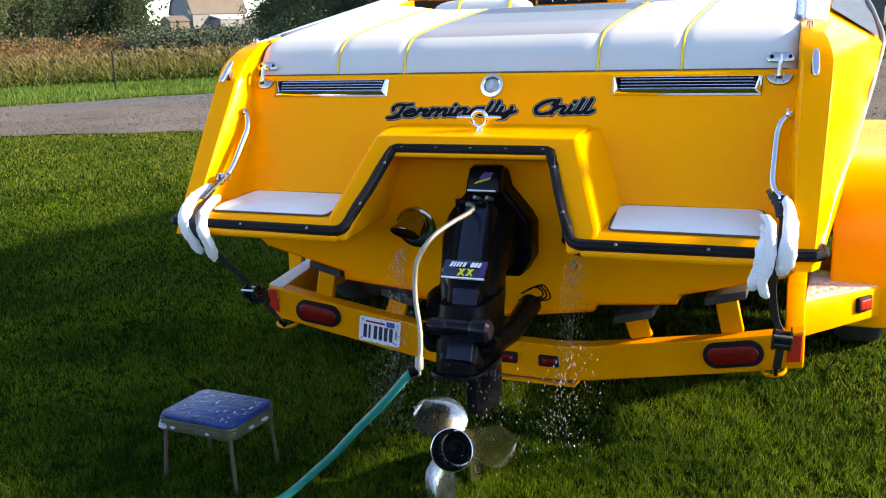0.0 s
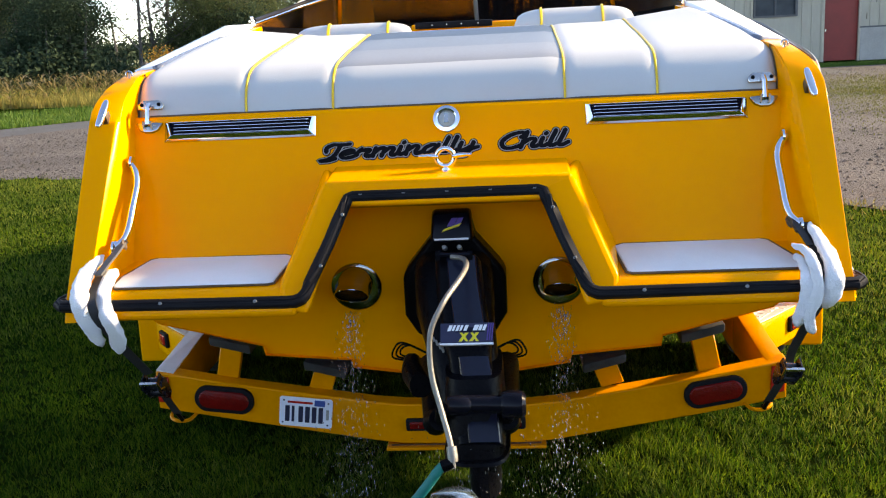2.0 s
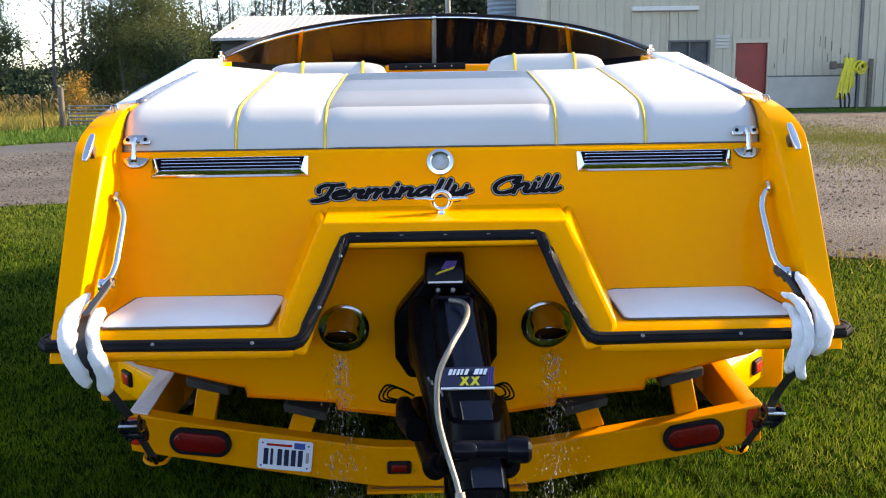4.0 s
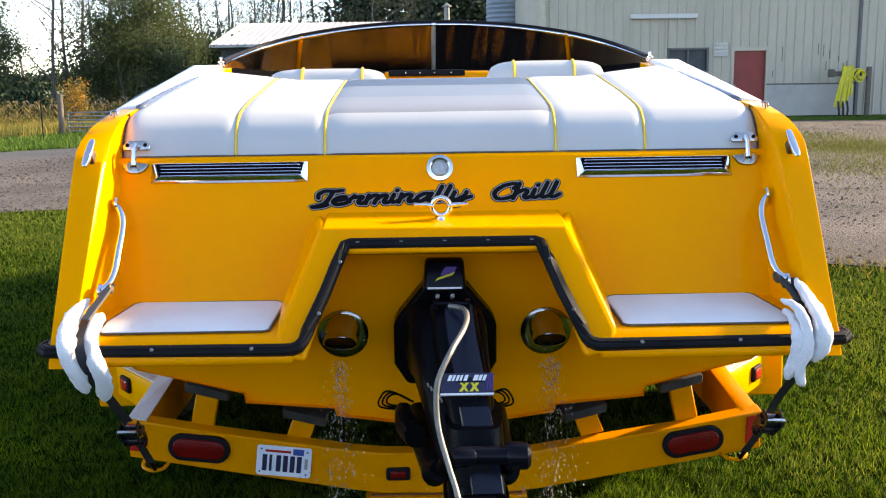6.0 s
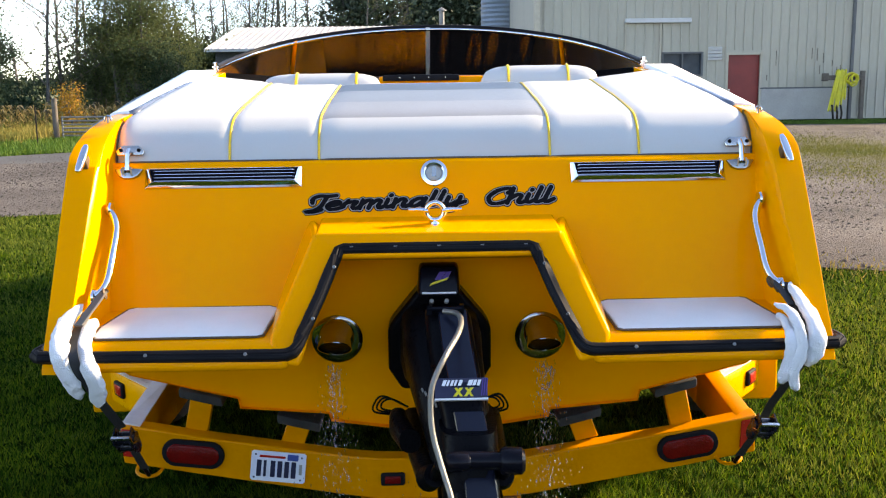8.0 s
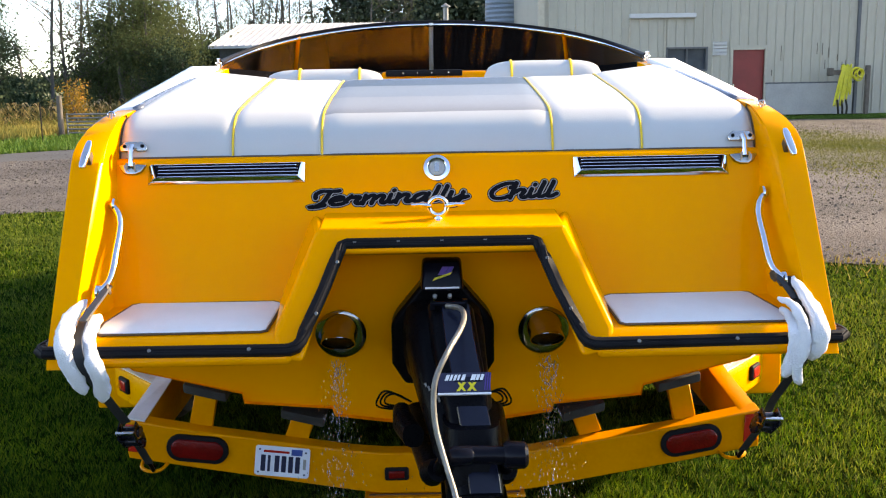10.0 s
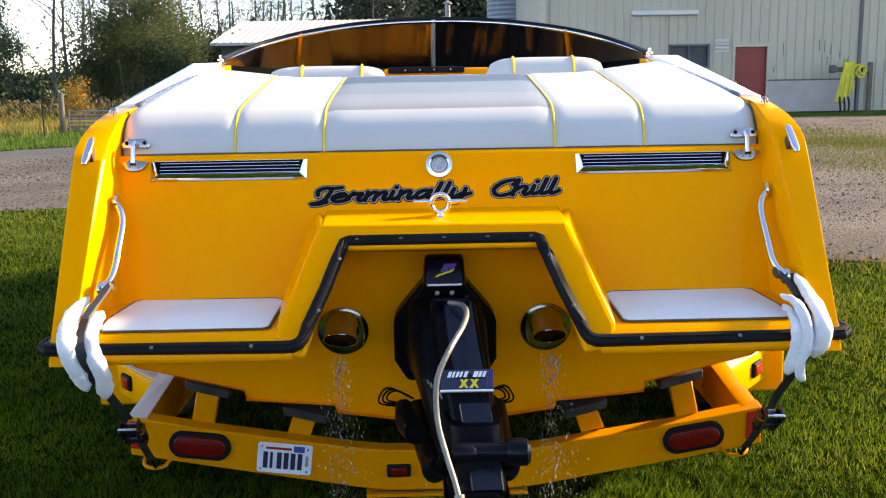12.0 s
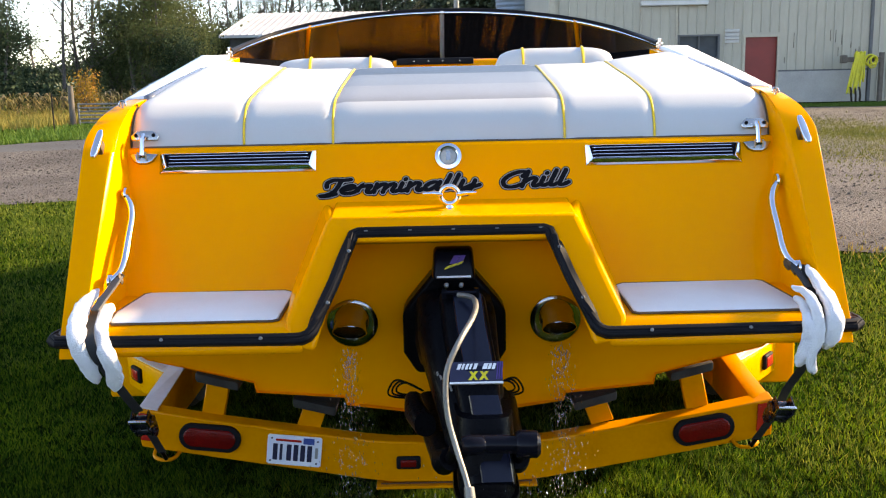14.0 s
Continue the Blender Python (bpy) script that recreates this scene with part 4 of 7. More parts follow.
# folding cleats on the cheeks
for s in (-1, 1):
    bm = bmesh.new()
    zc = 1.27
    n = Vector((s * 0.12, -0.70, 0.70)).normalized()
    upd = Vector((-s * 0.06, 0.70, 0.70)).normalized()
    c = Vector((s * 1.030, rake_y(zc), zc)) + n * 0.022
    outer = []
    for a, b in ((-0.052, 0.006), (-0.035, 0.0098), (0.0, 0.0108), (0.035, 0.0098), (0.052, 0.006)):
        outer.append((a, b))
    face = [c + upd * a + Vector((1, 0, 0)) * b for a, b in outer] + [c + upd * a - Vector((1, 0, 0)) * b for a, b in outer[::-1]]
    hexa(bm, [p - n * 0.006 for p in face], [p + n * 0.008 for p in face])
    cl = part("folding_cleat", rounded(fixed(bm), 0.004, 3), CHROME, boat, "chrome folding mooring cleat")
    bm = bmesh.new()
    box(bm, c - n * 0.019, (0.022, 0.034, 0.034), Matrix.Rotation(radians(-55), 4, "X"))
    part("cleat_base", rounded(bm, 0.004, 2), DARK_EDGE, cl)

# small snap studs on the gunwales
for s in (-1, 1):
    bm = bmesh.new()
    tube(bm, [(s * 1.004, 0.50, 1.382), (s * 1.004, 0.50, 1.398)], 0.004, 8)
    tube(bm, glide([(s * 0.995, 0.50, 1.388), (s * 0.996, 0.50, 1.399), (s * 1.004, 0.50, 1.403), (s * 1.012, 0.50, 1.399), (s * 1.013, 0.50, 1.386)], 4), 0.003, 8)
    part("stud", bm, CHROME, boat)

# painted gunwale bands


def thick(ob, depth=0.022):
    """Gives a band on the deck a body below its upper face."""
    if sum(f.normal.z for f in ob.data.polygons) < 0:
        ob.data.flip_normals()
    m = ob.modifiers.new("body", "SOLIDIFY")
    m.thickness, m.offset = depth, -1
    return ob


for s in (-1, 1):
    def band(u, v, a, b, y0, y1):
        y = lerp(y0, y1, v)
        xi = between([(0.5, 0.962), (0.62, 0.960), (0.95, 0.945), (1.75, 0.885)], y)
        xo = between([(0.45, 1.05), (0.62, 1.052), (0.9, 1.048), (1.75, 1.040)], y)
        zi = between([(0.5, 1.392), (0.62, 1.404), (0.95, 1.449), (1.75, 1.552)], y)
        zo = between([(0.60, 1.386), (0.9, 1.431), (1.75, 1.551)], y)
        k = lerp(a, b, u)
        return Vector((s * lerp(xi, xo, k), y, lerp(zi, zo, k) + 0.006))
    bm = bmesh.new()
    grid(bm, lambda u, v: band(u, v, 0.22, 1.0, 0.67, 1.72), 6, 24)
    thick(part("deck_stripe", fixed(bm), DECAL_WHITE, boat, "white painted gunwale stripe", smooth=60))
    bm = bmesh.new()
    grid(bm, lambda u, v: band(u, v, 0.0, 0.22, 0.67, 1.36), 2, 20)
    thick(part("deck_stripe", fixed(bm), DECAL_WHITE, boat, "white painted gunwale stripe", smooth=60))
    bm = bmesh.new()
    grid(bm, lambda u, v: band(u, v, 0.0, 0.22, 0.64, 1.30) + Vector((0, 0, 0.003)), 2, 10)
    thick(part("deck_stripe", fixed(bm), DECAL_BLUE, boat, "blue-grey painted gunwale stripe", smooth=60))
    bm = bmesh.new()
    def side(u, v):
        """On the band between the joint and the deck's edge: u forward, v up."""
        y = lerp(0.93, 3.0, u)
        low = Vector((between([(0.93, 1.226)] + [(f[0], f[1]) for f in FORE], y), y, between([(0.93, SHEER)] + [(f[0], f[2]) for f in FORE], y)))
        top = Vector((between([(0.93, 1.048)] + [(f[0], f[3]) for f in FORE], y), y, between([(0.93, 1.435)] + [(f[0], f[4]) for f in FORE], y)))
        return (low.lerp(top, v) + Vector((0.004, 0, 0.006)))
    def stripe(u, v):
        q = side(u, lerp(0.10, 0.98, v))
        return Vector((s * q.x, q.y, q.z))
    grid(bm, stripe, 26, 3)
    part("hull_stripe", fixed(bm), DECAL_STEEL, boat, "dark grey stripe on the topside")

# wrap-round windscreen
TOPRAIL = [(0.922, 1.76, 1.560), (0.955, 2.15, 1.588), (0.950, 2.45, 1.619), (0.875, 2.66, 1.662), (0.705, 2.76, 1.709), (0.45, 2.84, 1.751), (0.2, 2.88, 1.772), (0.0, 2.89, 1.776)]
FOOT = [(0.930, 1.80, 1.545), (1.00, 2.25, 1.530), (1.00, 2.65, 1.515), (0.95, 2.95, 1.505), (0.78, 3.12, 1.505), (0.48, 3.26, 1.510), (0.2, 3.32, 1.512), (0.0, 3.33, 1.512)]
ring_top = glide([(-x, y, z) for x, y, z in TOPRAIL] + TOPRAIL[-2::-1], 5)
ring_foot = glide([(-x, y, z) for x, y, z in FOOT] + FOOT[-2::-1], 5)
bm = bmesh.new()
tube(bm, [p + Vector((0, 0, 0.007)) for p in ring_top], 0.011, 8)
screen = part("windscreen_frame", bm, RUBBER, boat, "black windscreen top rim", smooth=50)
bm = bmesh.new()
tube(bm, [p + Vector((0, -0.006, -0.007)) for p in ring_top], 0.0095, 8)
part("frame_trim", bm, CHROME, screen, "polished metal strip below the rim", smooth=50)
mid = len(ring_top) // 2
cuts = [0, 20, mid, len(ring_top) - 21, len(ring_top) - 1]
for a, b in zip(cuts, cuts[1:]):
    bm = bmesh.new()
    rows = [(bm.verts.new(ring_foot[i]), bm.verts.new(ring_top[i])) for i in range(a, b + 1)]
    for p, q in zip(rows, rows[1:]):
        bm.faces.new((p[0], q[0], q[1], p[1]))
    bmesh.ops.solidify(bm, geom=bm.faces[:], thickness=0.006)
    part("windscreen_pane", fixed(bm), TINTED, screen, "dark smoked windscreen pane", smooth=40)
bm = bmesh.new()
tube(bm, [ring_foot[mid] + Vector((0, -0.02, 0)), ring_top[mid] + Vector((0, -0.012, 0))], 0.012, 8)
part("windscreen_post", bm, WHITE_PAINT, screen, "pale grey centre post")
for i in (20, len(ring_top) - 21):
    bm = bmesh.new()
    tube(bm, [ring_foot[i] + Vector((0, -0.02, 0)), ring_top[i] + Vector((0, -0.012, 0))], 0.011, 8)
    part("windscreen_post", bm, GELCOAT, screen)
for s in (-1, 1):
    bm = bmesh.new()
    tube(bm, [(s * 0.925, 1.745, 1.545), (s * 0.925, 1.74, 1.585)], 0.009, 8)
    lathe(bm, [(0, 0), (0.016, 0), (0.016, 0.006), (0, 0.006)], 12, Matrix.Translation((s * 0.925, 1.745, 1.562)))
    part("screen_fitting", bm, CHROME, screen)

# dashboard and cockpit sole
bm = bmesh.new()
rim = [p for p in ring_foot if abs(p.x) < 0.93 and p.y > 2.3]
rows = [[bm.verts.new((p.x, p.y - 0.012, p.z + 0.012)), bm.verts.new((p.x * 0.92, lerp(p.y, 2.3, 0.5), 1.522)), bm.verts.new((p.x * 0.86, 2.26, 1.49))] for p in rim]
for a, b in zip(rows, rows[1:]):
    for k in range(2):
        bm.faces.new((a[k], b[k], b[k + 1], a[k + 1]))
bmesh.ops.solidify(bm, geom=bm.faces[:], thickness=0.008)
part("dash_top", fixed(bm), BLACK_DULL, boat, "black padded dash top under the screen")
bm = bmesh.new()
prism(bm, [(2.25, 1.44), (2.27, 1.478), (2.32, 1.488), (2.9, 1.515), (3.2, 1.50), (3.2, 1.2), (2.3, 1.2)], "x", -0.80, 0.80)
part("dashboard", bm, BLACK_DULL, boat, "black dashboard behind the windscreen")
bm = bmesh.new()
box(bm, (-0.042, 1.60, 1.508), (0.32, 0.02, 0.026))
trim = part("bulkhead_trim", rounded(bm, 0.004, 2), RUBBER, boat, "black trim with rivets")
for x in (-0.13, -0.07, -0.01, 0.06):
    bm = bmesh.new()
    lathe(bm, [(0.004, 0), (0.003, 0.002), (0, 0.002)], 8, aim((x, 1.59, 1.509), (0, -1, 0)))
    part("rivet", bm, STAINLESS, trim)
bm = bmesh.new()
box(bm, (0.0, 1.63, 1.47), (0.44, 0.03, 0.088))
part("walkway_edge", rounded(bm, 0.008, 2), GELCOAT, boat)
bm = bmesh.new()
box(bm, (0, 1.9, 1.02), (1.9, 2.0, 0.04))
part("cockpit_floor", bm, CARPET, boat)
bm = bmesh.new()
box(bm, (0, 1.66, 1.27), (1.84, 0.04, 0.40))
part("bulkhead", rounded(bm, 0.01, 2), BLACK_DULL, boat)

# seat backs showing over the pad
for s in (-1, 1):
    xc, top = s * 0.452, 1.540 if s < 0 else 1.562
    bm = bmesh.new()

    def back(u, v):
        x = lerp(-0.245, 0.245, u)
        e = abs(x) / 0.245
        sq = (1 - e ** 5) ** 0.5 if e < 1 else 0
        a = lerp(-0.25, 1.25, v) * math.pi
        hgt = top - 1.44
        return Vector((xc + x, 1.56 + 0.075 * -math.cos(a) * (0.35 + 0.65 * sq), 1.43 + hgt * max(-0.6, math.sin(a)) * (0.50 + 0.5 * sq)))
    grid(bm, back, 28, 16)
    sb = part("seat_back", fixed(bm), VINYL, boat, "white padded seat back with yellow piping", smooth=60)
    for q in (-0.1, 0.145) if s < 0 else (-0.135, 0.11):
        bm = bmesh.new()
        tube(bm, [back((q + 0.245) / 0.49, i / 24) + Vector((0, 0, 0.002)) for i in range(25)], 0.006, 6)
        part("piping", bm, PIPING, sb, "yellow piping")

# exhaust tips
for s in (-1, 1):
    c = Vector((s * 0.316, 0.410, 0.709))
    bm = bmesh.new()
    lathe(bm, [(0.079, 0.0), (0.079, 0.005), (0.074, 0.009), (0.060, 0.010), (0.0, 0.010)], 36, aim(c, (0, -1, -0.16)))
    ex = part("exhaust_outlet", bm, EXHAUST_STEEL, boat, "polished steel exhaust flange", smooth=40)

    def pipe(rows, n=36):
        """Rings along the pipe: reach at the axis, radius, and how far the mouth is cut back below."""
        bm = bmesh.new()
        rings = []
        for reach, r, slash in rows:
            ring = []
            for k in range(n):
                a = 2 * math.pi * k / n
                go = reach + slash * math.sin(a)
                ring.append(bm.verts.new(c + Vector((r * math.cos(a), -go, 0.020 - 0.22 * go + r * math.sin(a)))))
            rings.append(ring)
        for a, b in zip(rings, rings[1:]):
            for k in range(n):
                bm.faces.new((a[k], a[(k + 1) % n], b[(k + 1) % n], b[k]))
        return bm, rings
    bm, rings = pipe([(0.0, 0.0535, 0), (0.036, 0.0535, 0.0), (0.038, 0.0525, 0), (0.040, 0.0505, 0.002), (0.070, 0.0505, 0.026), (0.102, 0.0515, 0.062), (0.1035, 0.0495, 0.062), (0.074, 0.0475, 0.034), (0.045, 0.0465, 0.0)])
    part("exhaust_tip", fixed(bm), EXHAUST_STEEL, ex, "polished exhaust tip cut back below", smooth=35)
    bm, rings = pipe([(0.080, 0.048, 0.048), (0.084, 0.048, 0.048)], 24)
    bm.faces.new(rings[0][::-1])
    bm.faces.new(rings[1])
    part("exhaust_flap", fixed(bm), BLACK_DULL, ex, "dark wet exhaust flap")

# stern drive, trimmed out and turned a little
drive = part("stern_drive", prism(bmesh.new(), [(-0.052, 0.945), (0.052, 0.945), (0.066, 0.880), (0.136, 0.795), (0.155, 0.765), (0.155, 0.64), (0.115, 0.575), (-0.115, 0.575), (-0.155, 0.64), (-0.155, 0.765), (-0.136, 0.795), (-0.066, 0.880)], "y", 0.30, 0.41), BLACK_DULL, boat, "black stern drive, wet, trimmed outwards")
soften(drive, 0.014, 3)
bm = bmesh.new()
hexa(bm, [(-0.060, 0.34, 0.962), (0.060, 0.34, 0.962), (0.066, 0.30, 0.868), (-0.066, 0.30, 0.868)], [(-0.055, 0.29, 0.955), (0.055, 0.29, 0.955), (0.062, 0.255, 0.872), (-0.062, 0.255, 0.872)])
cover = part("gimbal_cover", rounded(fixed(bm), 0.012, 3), BLACK_PAINT, drive, "glossy black cover with a purple and yellow mark")


def plate_frame(o, u, v):
    """A frame whose x runs along u and y along v."""
    u, v = Vector(u).normalized(), Vector(v).normalized()
    v = (v - u * v.dot(u)).normalized()
    return Matrix.Translation(o) @ Matrix((u, v, u.cross(v))).transposed().to_4x4()


def decal(name, m, pts, mat, parent, lift=0.001):
    bm = bmesh.new()
    hexa(bm, [m @ Vector((x, y, -0.003)) for x, y in pts], [m @ Vector((x, y, lift)) for x, y in pts])
    return part(name, fixed(bm), mat, parent)


m = plate_frame((0, 0.2745, 0.911), (1, 0, 0), (0, 0.038, 0.083))
decal("cover_mark", m, [(-0.012, 0.006), (0.006, 0.006), (0.020, 0.030), (0.002, 0.030)], DECAL_PURPLE, drive, 0.0085)
decal("cover_mark", m, [(0.008, 0.006), (0.024, 0.006), (0.036, 0.030), (0.022, 0.030)], DECAL_PURPLE, drive, 0.0085)
for k in range(3):
    decal("cover_mark", m, [(-0.028 + k * 0.018, -0.012 + k * 0.006), (-0.012 + k * 0.018, -0.006 + k * 0.006), (-0.006 + k * 0.018, 0.002 + k * 0.006), (-0.022 + k * 0.018, -0.004 + k * 0.006)], DECAL_YELLOW, drive, 0.0095)
decal("cover_line", m, [(-0.05, -0.036), (0.05, -0.036), (0.05, -0.031), (-0.05, -0.031)], DECAL_WHITE, drive, 0.0085)


def loft(bm, rows, n=16, power=4.0):
    """A rounded-box tube: rows of centre, half width along x, half depth, and the direction of the depth."""
    rings = []
    for c, w, d, dirn in rows:
        c, dirn = Vector(c), Vector(dirn).normalized()
        ring = []
        for k in range(n):
            a = 2 * math.pi * (k + 0.5) / n
            ca, sa = math.cos(a), math.sin(a)
            ring.append(bm.verts.new(c + Vector((1, 0, 0)) * w * math.copysign(abs(ca) ** (2 / power), ca) + dirn * d * math.copysign(abs(sa) ** (2 / power), sa)))
        rings.append(ring)
    for a, b in zip(rings, rings[1:]):
        for k in range(n):
            bm.faces.new((a[k], a[(k + 1) % n], b[(k + 1) % n], b[k]))
    bm.faces.new(rings[0][::-1])
    bm.faces.new(rings[-1])
    return fixed(bm)


BACK = Vector((0.0, -0.78, 0.62))
bm = bmesh.new()
loft(bm, [((0.0, 0.34, 0.73), 0.125, 0.125, (0, 0, 1)), ((0.0, 0.25, 0.715), 0.115, 0.115, (0, 0.1, 1)), ((0.01, 0.19, 0.705), 0.10, 0.11, (0, 0.2, 1)), ((0.02, 0.13, 0.69), 0.07, 0.09, (0, 0.3, 1))])
part("gimbal_bellows", bm, BLACK_DULL, drive)
bm = bmesh.new()
FACE = ((0.016, 0.150, 0.868, 0.060), (0.022, 0.130, 0.858, 0.066), (0.030, 0.060, 0.785, 0.068), (0.048, -0.040, 0.688, 0.066), (0.056, -0.085, 0.635, 0.058), (0.066, -0.130, 0.580, 0.060), (0.076, -0.185, 0.510, 0.066), (0.082, -0.225, 0.455, 0.062))
loft(bm, [((x, y + 0.0624, z - 0.0496), w, 0.08, BACK) for x, y, z, w in FACE], 20, 5)
leg = part("drive_leg", bm, BLACK_DULL, drive, "black upper leg casting", smooth=40)
# the panels' navy tone paints the sky's reflection on the black leg
for rows in (FACE[1:4], FACE[4:8]):
    bm = bmesh.new()
    loft(bm, [((x + 0.012, y + 0.0156 - 0.008, z - 0.0124 + 0.006), 0.041, 0.02, BACK) for x, y, z, w in rows], 12, 8)
    part("leg_panel", bm, SKY_TINT_ENAMEL, drive, "flat glossy black face panel, navy for the reflected sky", smooth=30)
bm = bmesh.new()
loft(bm, [((0.066, -0.02, 0.60), 0.076, 0.14, (0, -1, 0)), ((0.068, -0.055, 0.50), 0.080, 0.15, (0, -1, 0)), ((0.070, -0.065, 0.405), 0.076, 0.16, (0, -1, 0))], 16, 4)
part("drive_housing", bm, BLACK_DULL, drive)
bm = bmesh.new()
loft(bm, [((0.070, -0.085, 0.408), 0.086, 0.16, (0, -1, 0)), ((0.070, -0.085, 0.400), 0.088, 0.165, (0, -1, 0))], 20, 3.5)
part("splash_plate", bm, BLACK_DULL, drive)
bm = bmesh.new()
loft(bm, [((0.078, 0.01, 0.41), 0.056, 0.11, (0, -1, 0)), ((0.080, 0.02, 0.34), 0.044, 0.105, (0, -1, 0)), ((0.084, 0.01, 0.23), 0.044, 0.105, (0, -1, 0))], 16, 2.5)
part("lower_strut", bm, BLACK_DULL, drive)
# band with the drive's coloured mark, and a raised centre panel
m = plate_frame((0.050, -0.0465, 0.688), (1, 0, 0), (0, 0.62, 0.78))
decal("drive_band", m, [(-0.070, -0.028), (0.070, -0.028), (0.070, 0.030), (-0.070, 0.030)], NAVY, drive, 0.003)
decal("drive_band", m, [(-0.071, -0.032), (0.071, -0.032), (0.071, -0.027), (-0.071, -0.027)], DECAL_WHITE, drive, 0.005)
for k, (x, w) in enumerate(((-0.052, 0.009), (-0.040, 0.006), (-0.030, 0.007), (-0.020, 0.006), (-0.009, 0.009), (0.016, 0.012), (0.030, 0.008), (0.041, 0.008))):
    decal("drive_mark", m, [(x, 0.008), (x + w, 0.008), (x + w + 0.006, 0.024), (x + 0.006, 0.024)], DECAL_WHITE, drive, 0.0045)
for x in (-0.022, 0.006):
    decal("drive_mark", m, [(x, -0.022), (x + 0.009, -0.022), (x + 0.027, 0.002), (x + 0.018, 0.002)], DECAL_YELLOW, drive, 0.0045)
    decal("drive_mark", m, [(x + 0.019, -0.022), (x + 0.026, -0.022), (x + 0.011, 0.002), (x + 0.004, 0.002)], DECAL_YELLOW, drive, 0.005)
for k in range(3):
    decal("drive_mark", m, [(0.052 + k * 0.006, -0.02), (0.055 + k * 0.006, -0.02), (0.061 + k * 0.006, 0.028), (0.058 + k * 0.006, 0.028)], DECAL_PURPLE, drive, 0.0046)
for k in range(5):
    bm = bmesh.new()
    box(bm, (-0.052 + 0.0085 * k, 0.045 - 0.012 * k, 0.662 - 0.006 * k), (0.0055, 0.05, 0.014), Matrix.Rotation(radians(-20), 4, "Y"))
    part("drive_mark", bm, DECAL_GREY, drive, "worn grey marks")
# broad casting behind the leg
bm = bmesh.new()
loft(bm, [((0.005, 0.22, 0.74), 0.115, 0.10, (0, -0.3, 1)), ((0.012, 0.14, 0.685), 0.108, 0.10, (0, -0.4, 1)), ((0.028, 0.08, 0.60), 0.100, 0.10, (0, -0.8, 0.6)), ((0.045, 0.02, 0.52), 0.092, 0.09, (0, -0.9, 0.4)), ((0.055, -0.03, 0.44), 0.080, 0.09, (0, -1, 0.1))], 20, 3.5)
part("drive_casting", bm, BLACK_DULL, drive, "broad black drive casting, wet")
bm = bmesh.new()
loft(bm, [((-0.125, 0.16, 0.535), 0.026, 0.034, (0, 0, 1)), ((-0.12, 0.10, 0.53), 0.030, 0.036, (0, 0, 1)), ((-0.09, 0.03, 0.515), 0.030, 0.034, (0, 0, 1))], 12, 2.6)
part("trim_boot", bm, BLACK_DULL, drive)
# trim cylinder ends, bolts, cables
bm = bmesh.new()
tube(bm, [(0.025, -0.225, 0.56), (0.20, -0.235, 0.56)], 0.024, 14)
for x, r in ((0.005, 0.026), (0.140, 0.036)):
    tube(bm, [(x, -0.232, 0.56), (x + 0.010, -0.232, 0.56), (x + 0.052, -0.234, 0.56), (x + 0.060, -0.234, 0.56)], [r * 0.85, r, r * 0.95, r * 0.7], 16)
part("trim_pivot", bm, BLACK_PAINT, drive, "black trim cylinder pivot")
for s in (-1, 1):
    bm = bmesh.new()
    mid = 0.055
    tube(bm, [(mid - 0.025 + s * 0.115, 0.32, 0.475), (mid - 0.01 + s * 0.105, 0.10, 0.448), (mid + s * 0.095, -0.10, 0.462)], [0.040, 0.037, 0.033], 14)
    tube(bm, [(mid + s * 0.095, -0.10, 0.462), (mid + 0.01 + s * 0.088, -0.15, 0.490)], [0.036, 0.030], 14)
    tube(bm, [(mid + 0.01 + s * 0.088, -0.15, 0.490), (mid + 0.02 + s * 0.085, -0.235, 0.555)], 0.016, 10)
    part("trim_cylinder", bm, BLACK_DULL, drive, "black trim cylinder")
    bm = bmesh.new()
    for k in range(3):
        q = 0.012 * k
        tube(bm, glide([(s * 0.10, 0.36, 0.50), (s * (0.15 + q), 0.35, 0.530 + q * 0.4), (s * (0.178 + q), 0.35, 0.520), (s * (0.180 + q), 0.35, 0.500 - q * 0.4), (s * 0.14, 0.355, 0.488 - q * 0.4), (s * 0.09, 0.36, 0.475)], 6), 0.0032, 6)
    part("cable_loop", bm, BLACK_DULL, drive, "loop of black cables and hoses")
for x, y, z in ((-0.022, 0.252, 0.860), (0.022, 0.252, 0.860), (-0.058, 0.105, 0.742), (-0.056, 0.090, 0.700), (0.100, 0.120, 0.745), (0.098, 0.105, 0.700)):
    bm = bmesh.new()
    lathe(bm, [(0.0, -0.06), (0.007, -0.06), (0.007, 0.004), (0.005, 0.007), (0, 0.007)], 8, aim((x, y, z), (0, -1, 0.3)))
    part("bolt", bm, DECAL_GREY, drive, "dull steel bolt head")
bm = bmesh.new()
tube(bm, [(-0.035, 0.118, 0.868), (0.060, 0.112, 0.868)], 0.008, 8)
for x in (-0.03, 0.06):
    box(bm, (x, 0.122, 0.866), (0.014, 0.022, 0.026))
part("bracket", bm, BLACK_PAINT, drive)
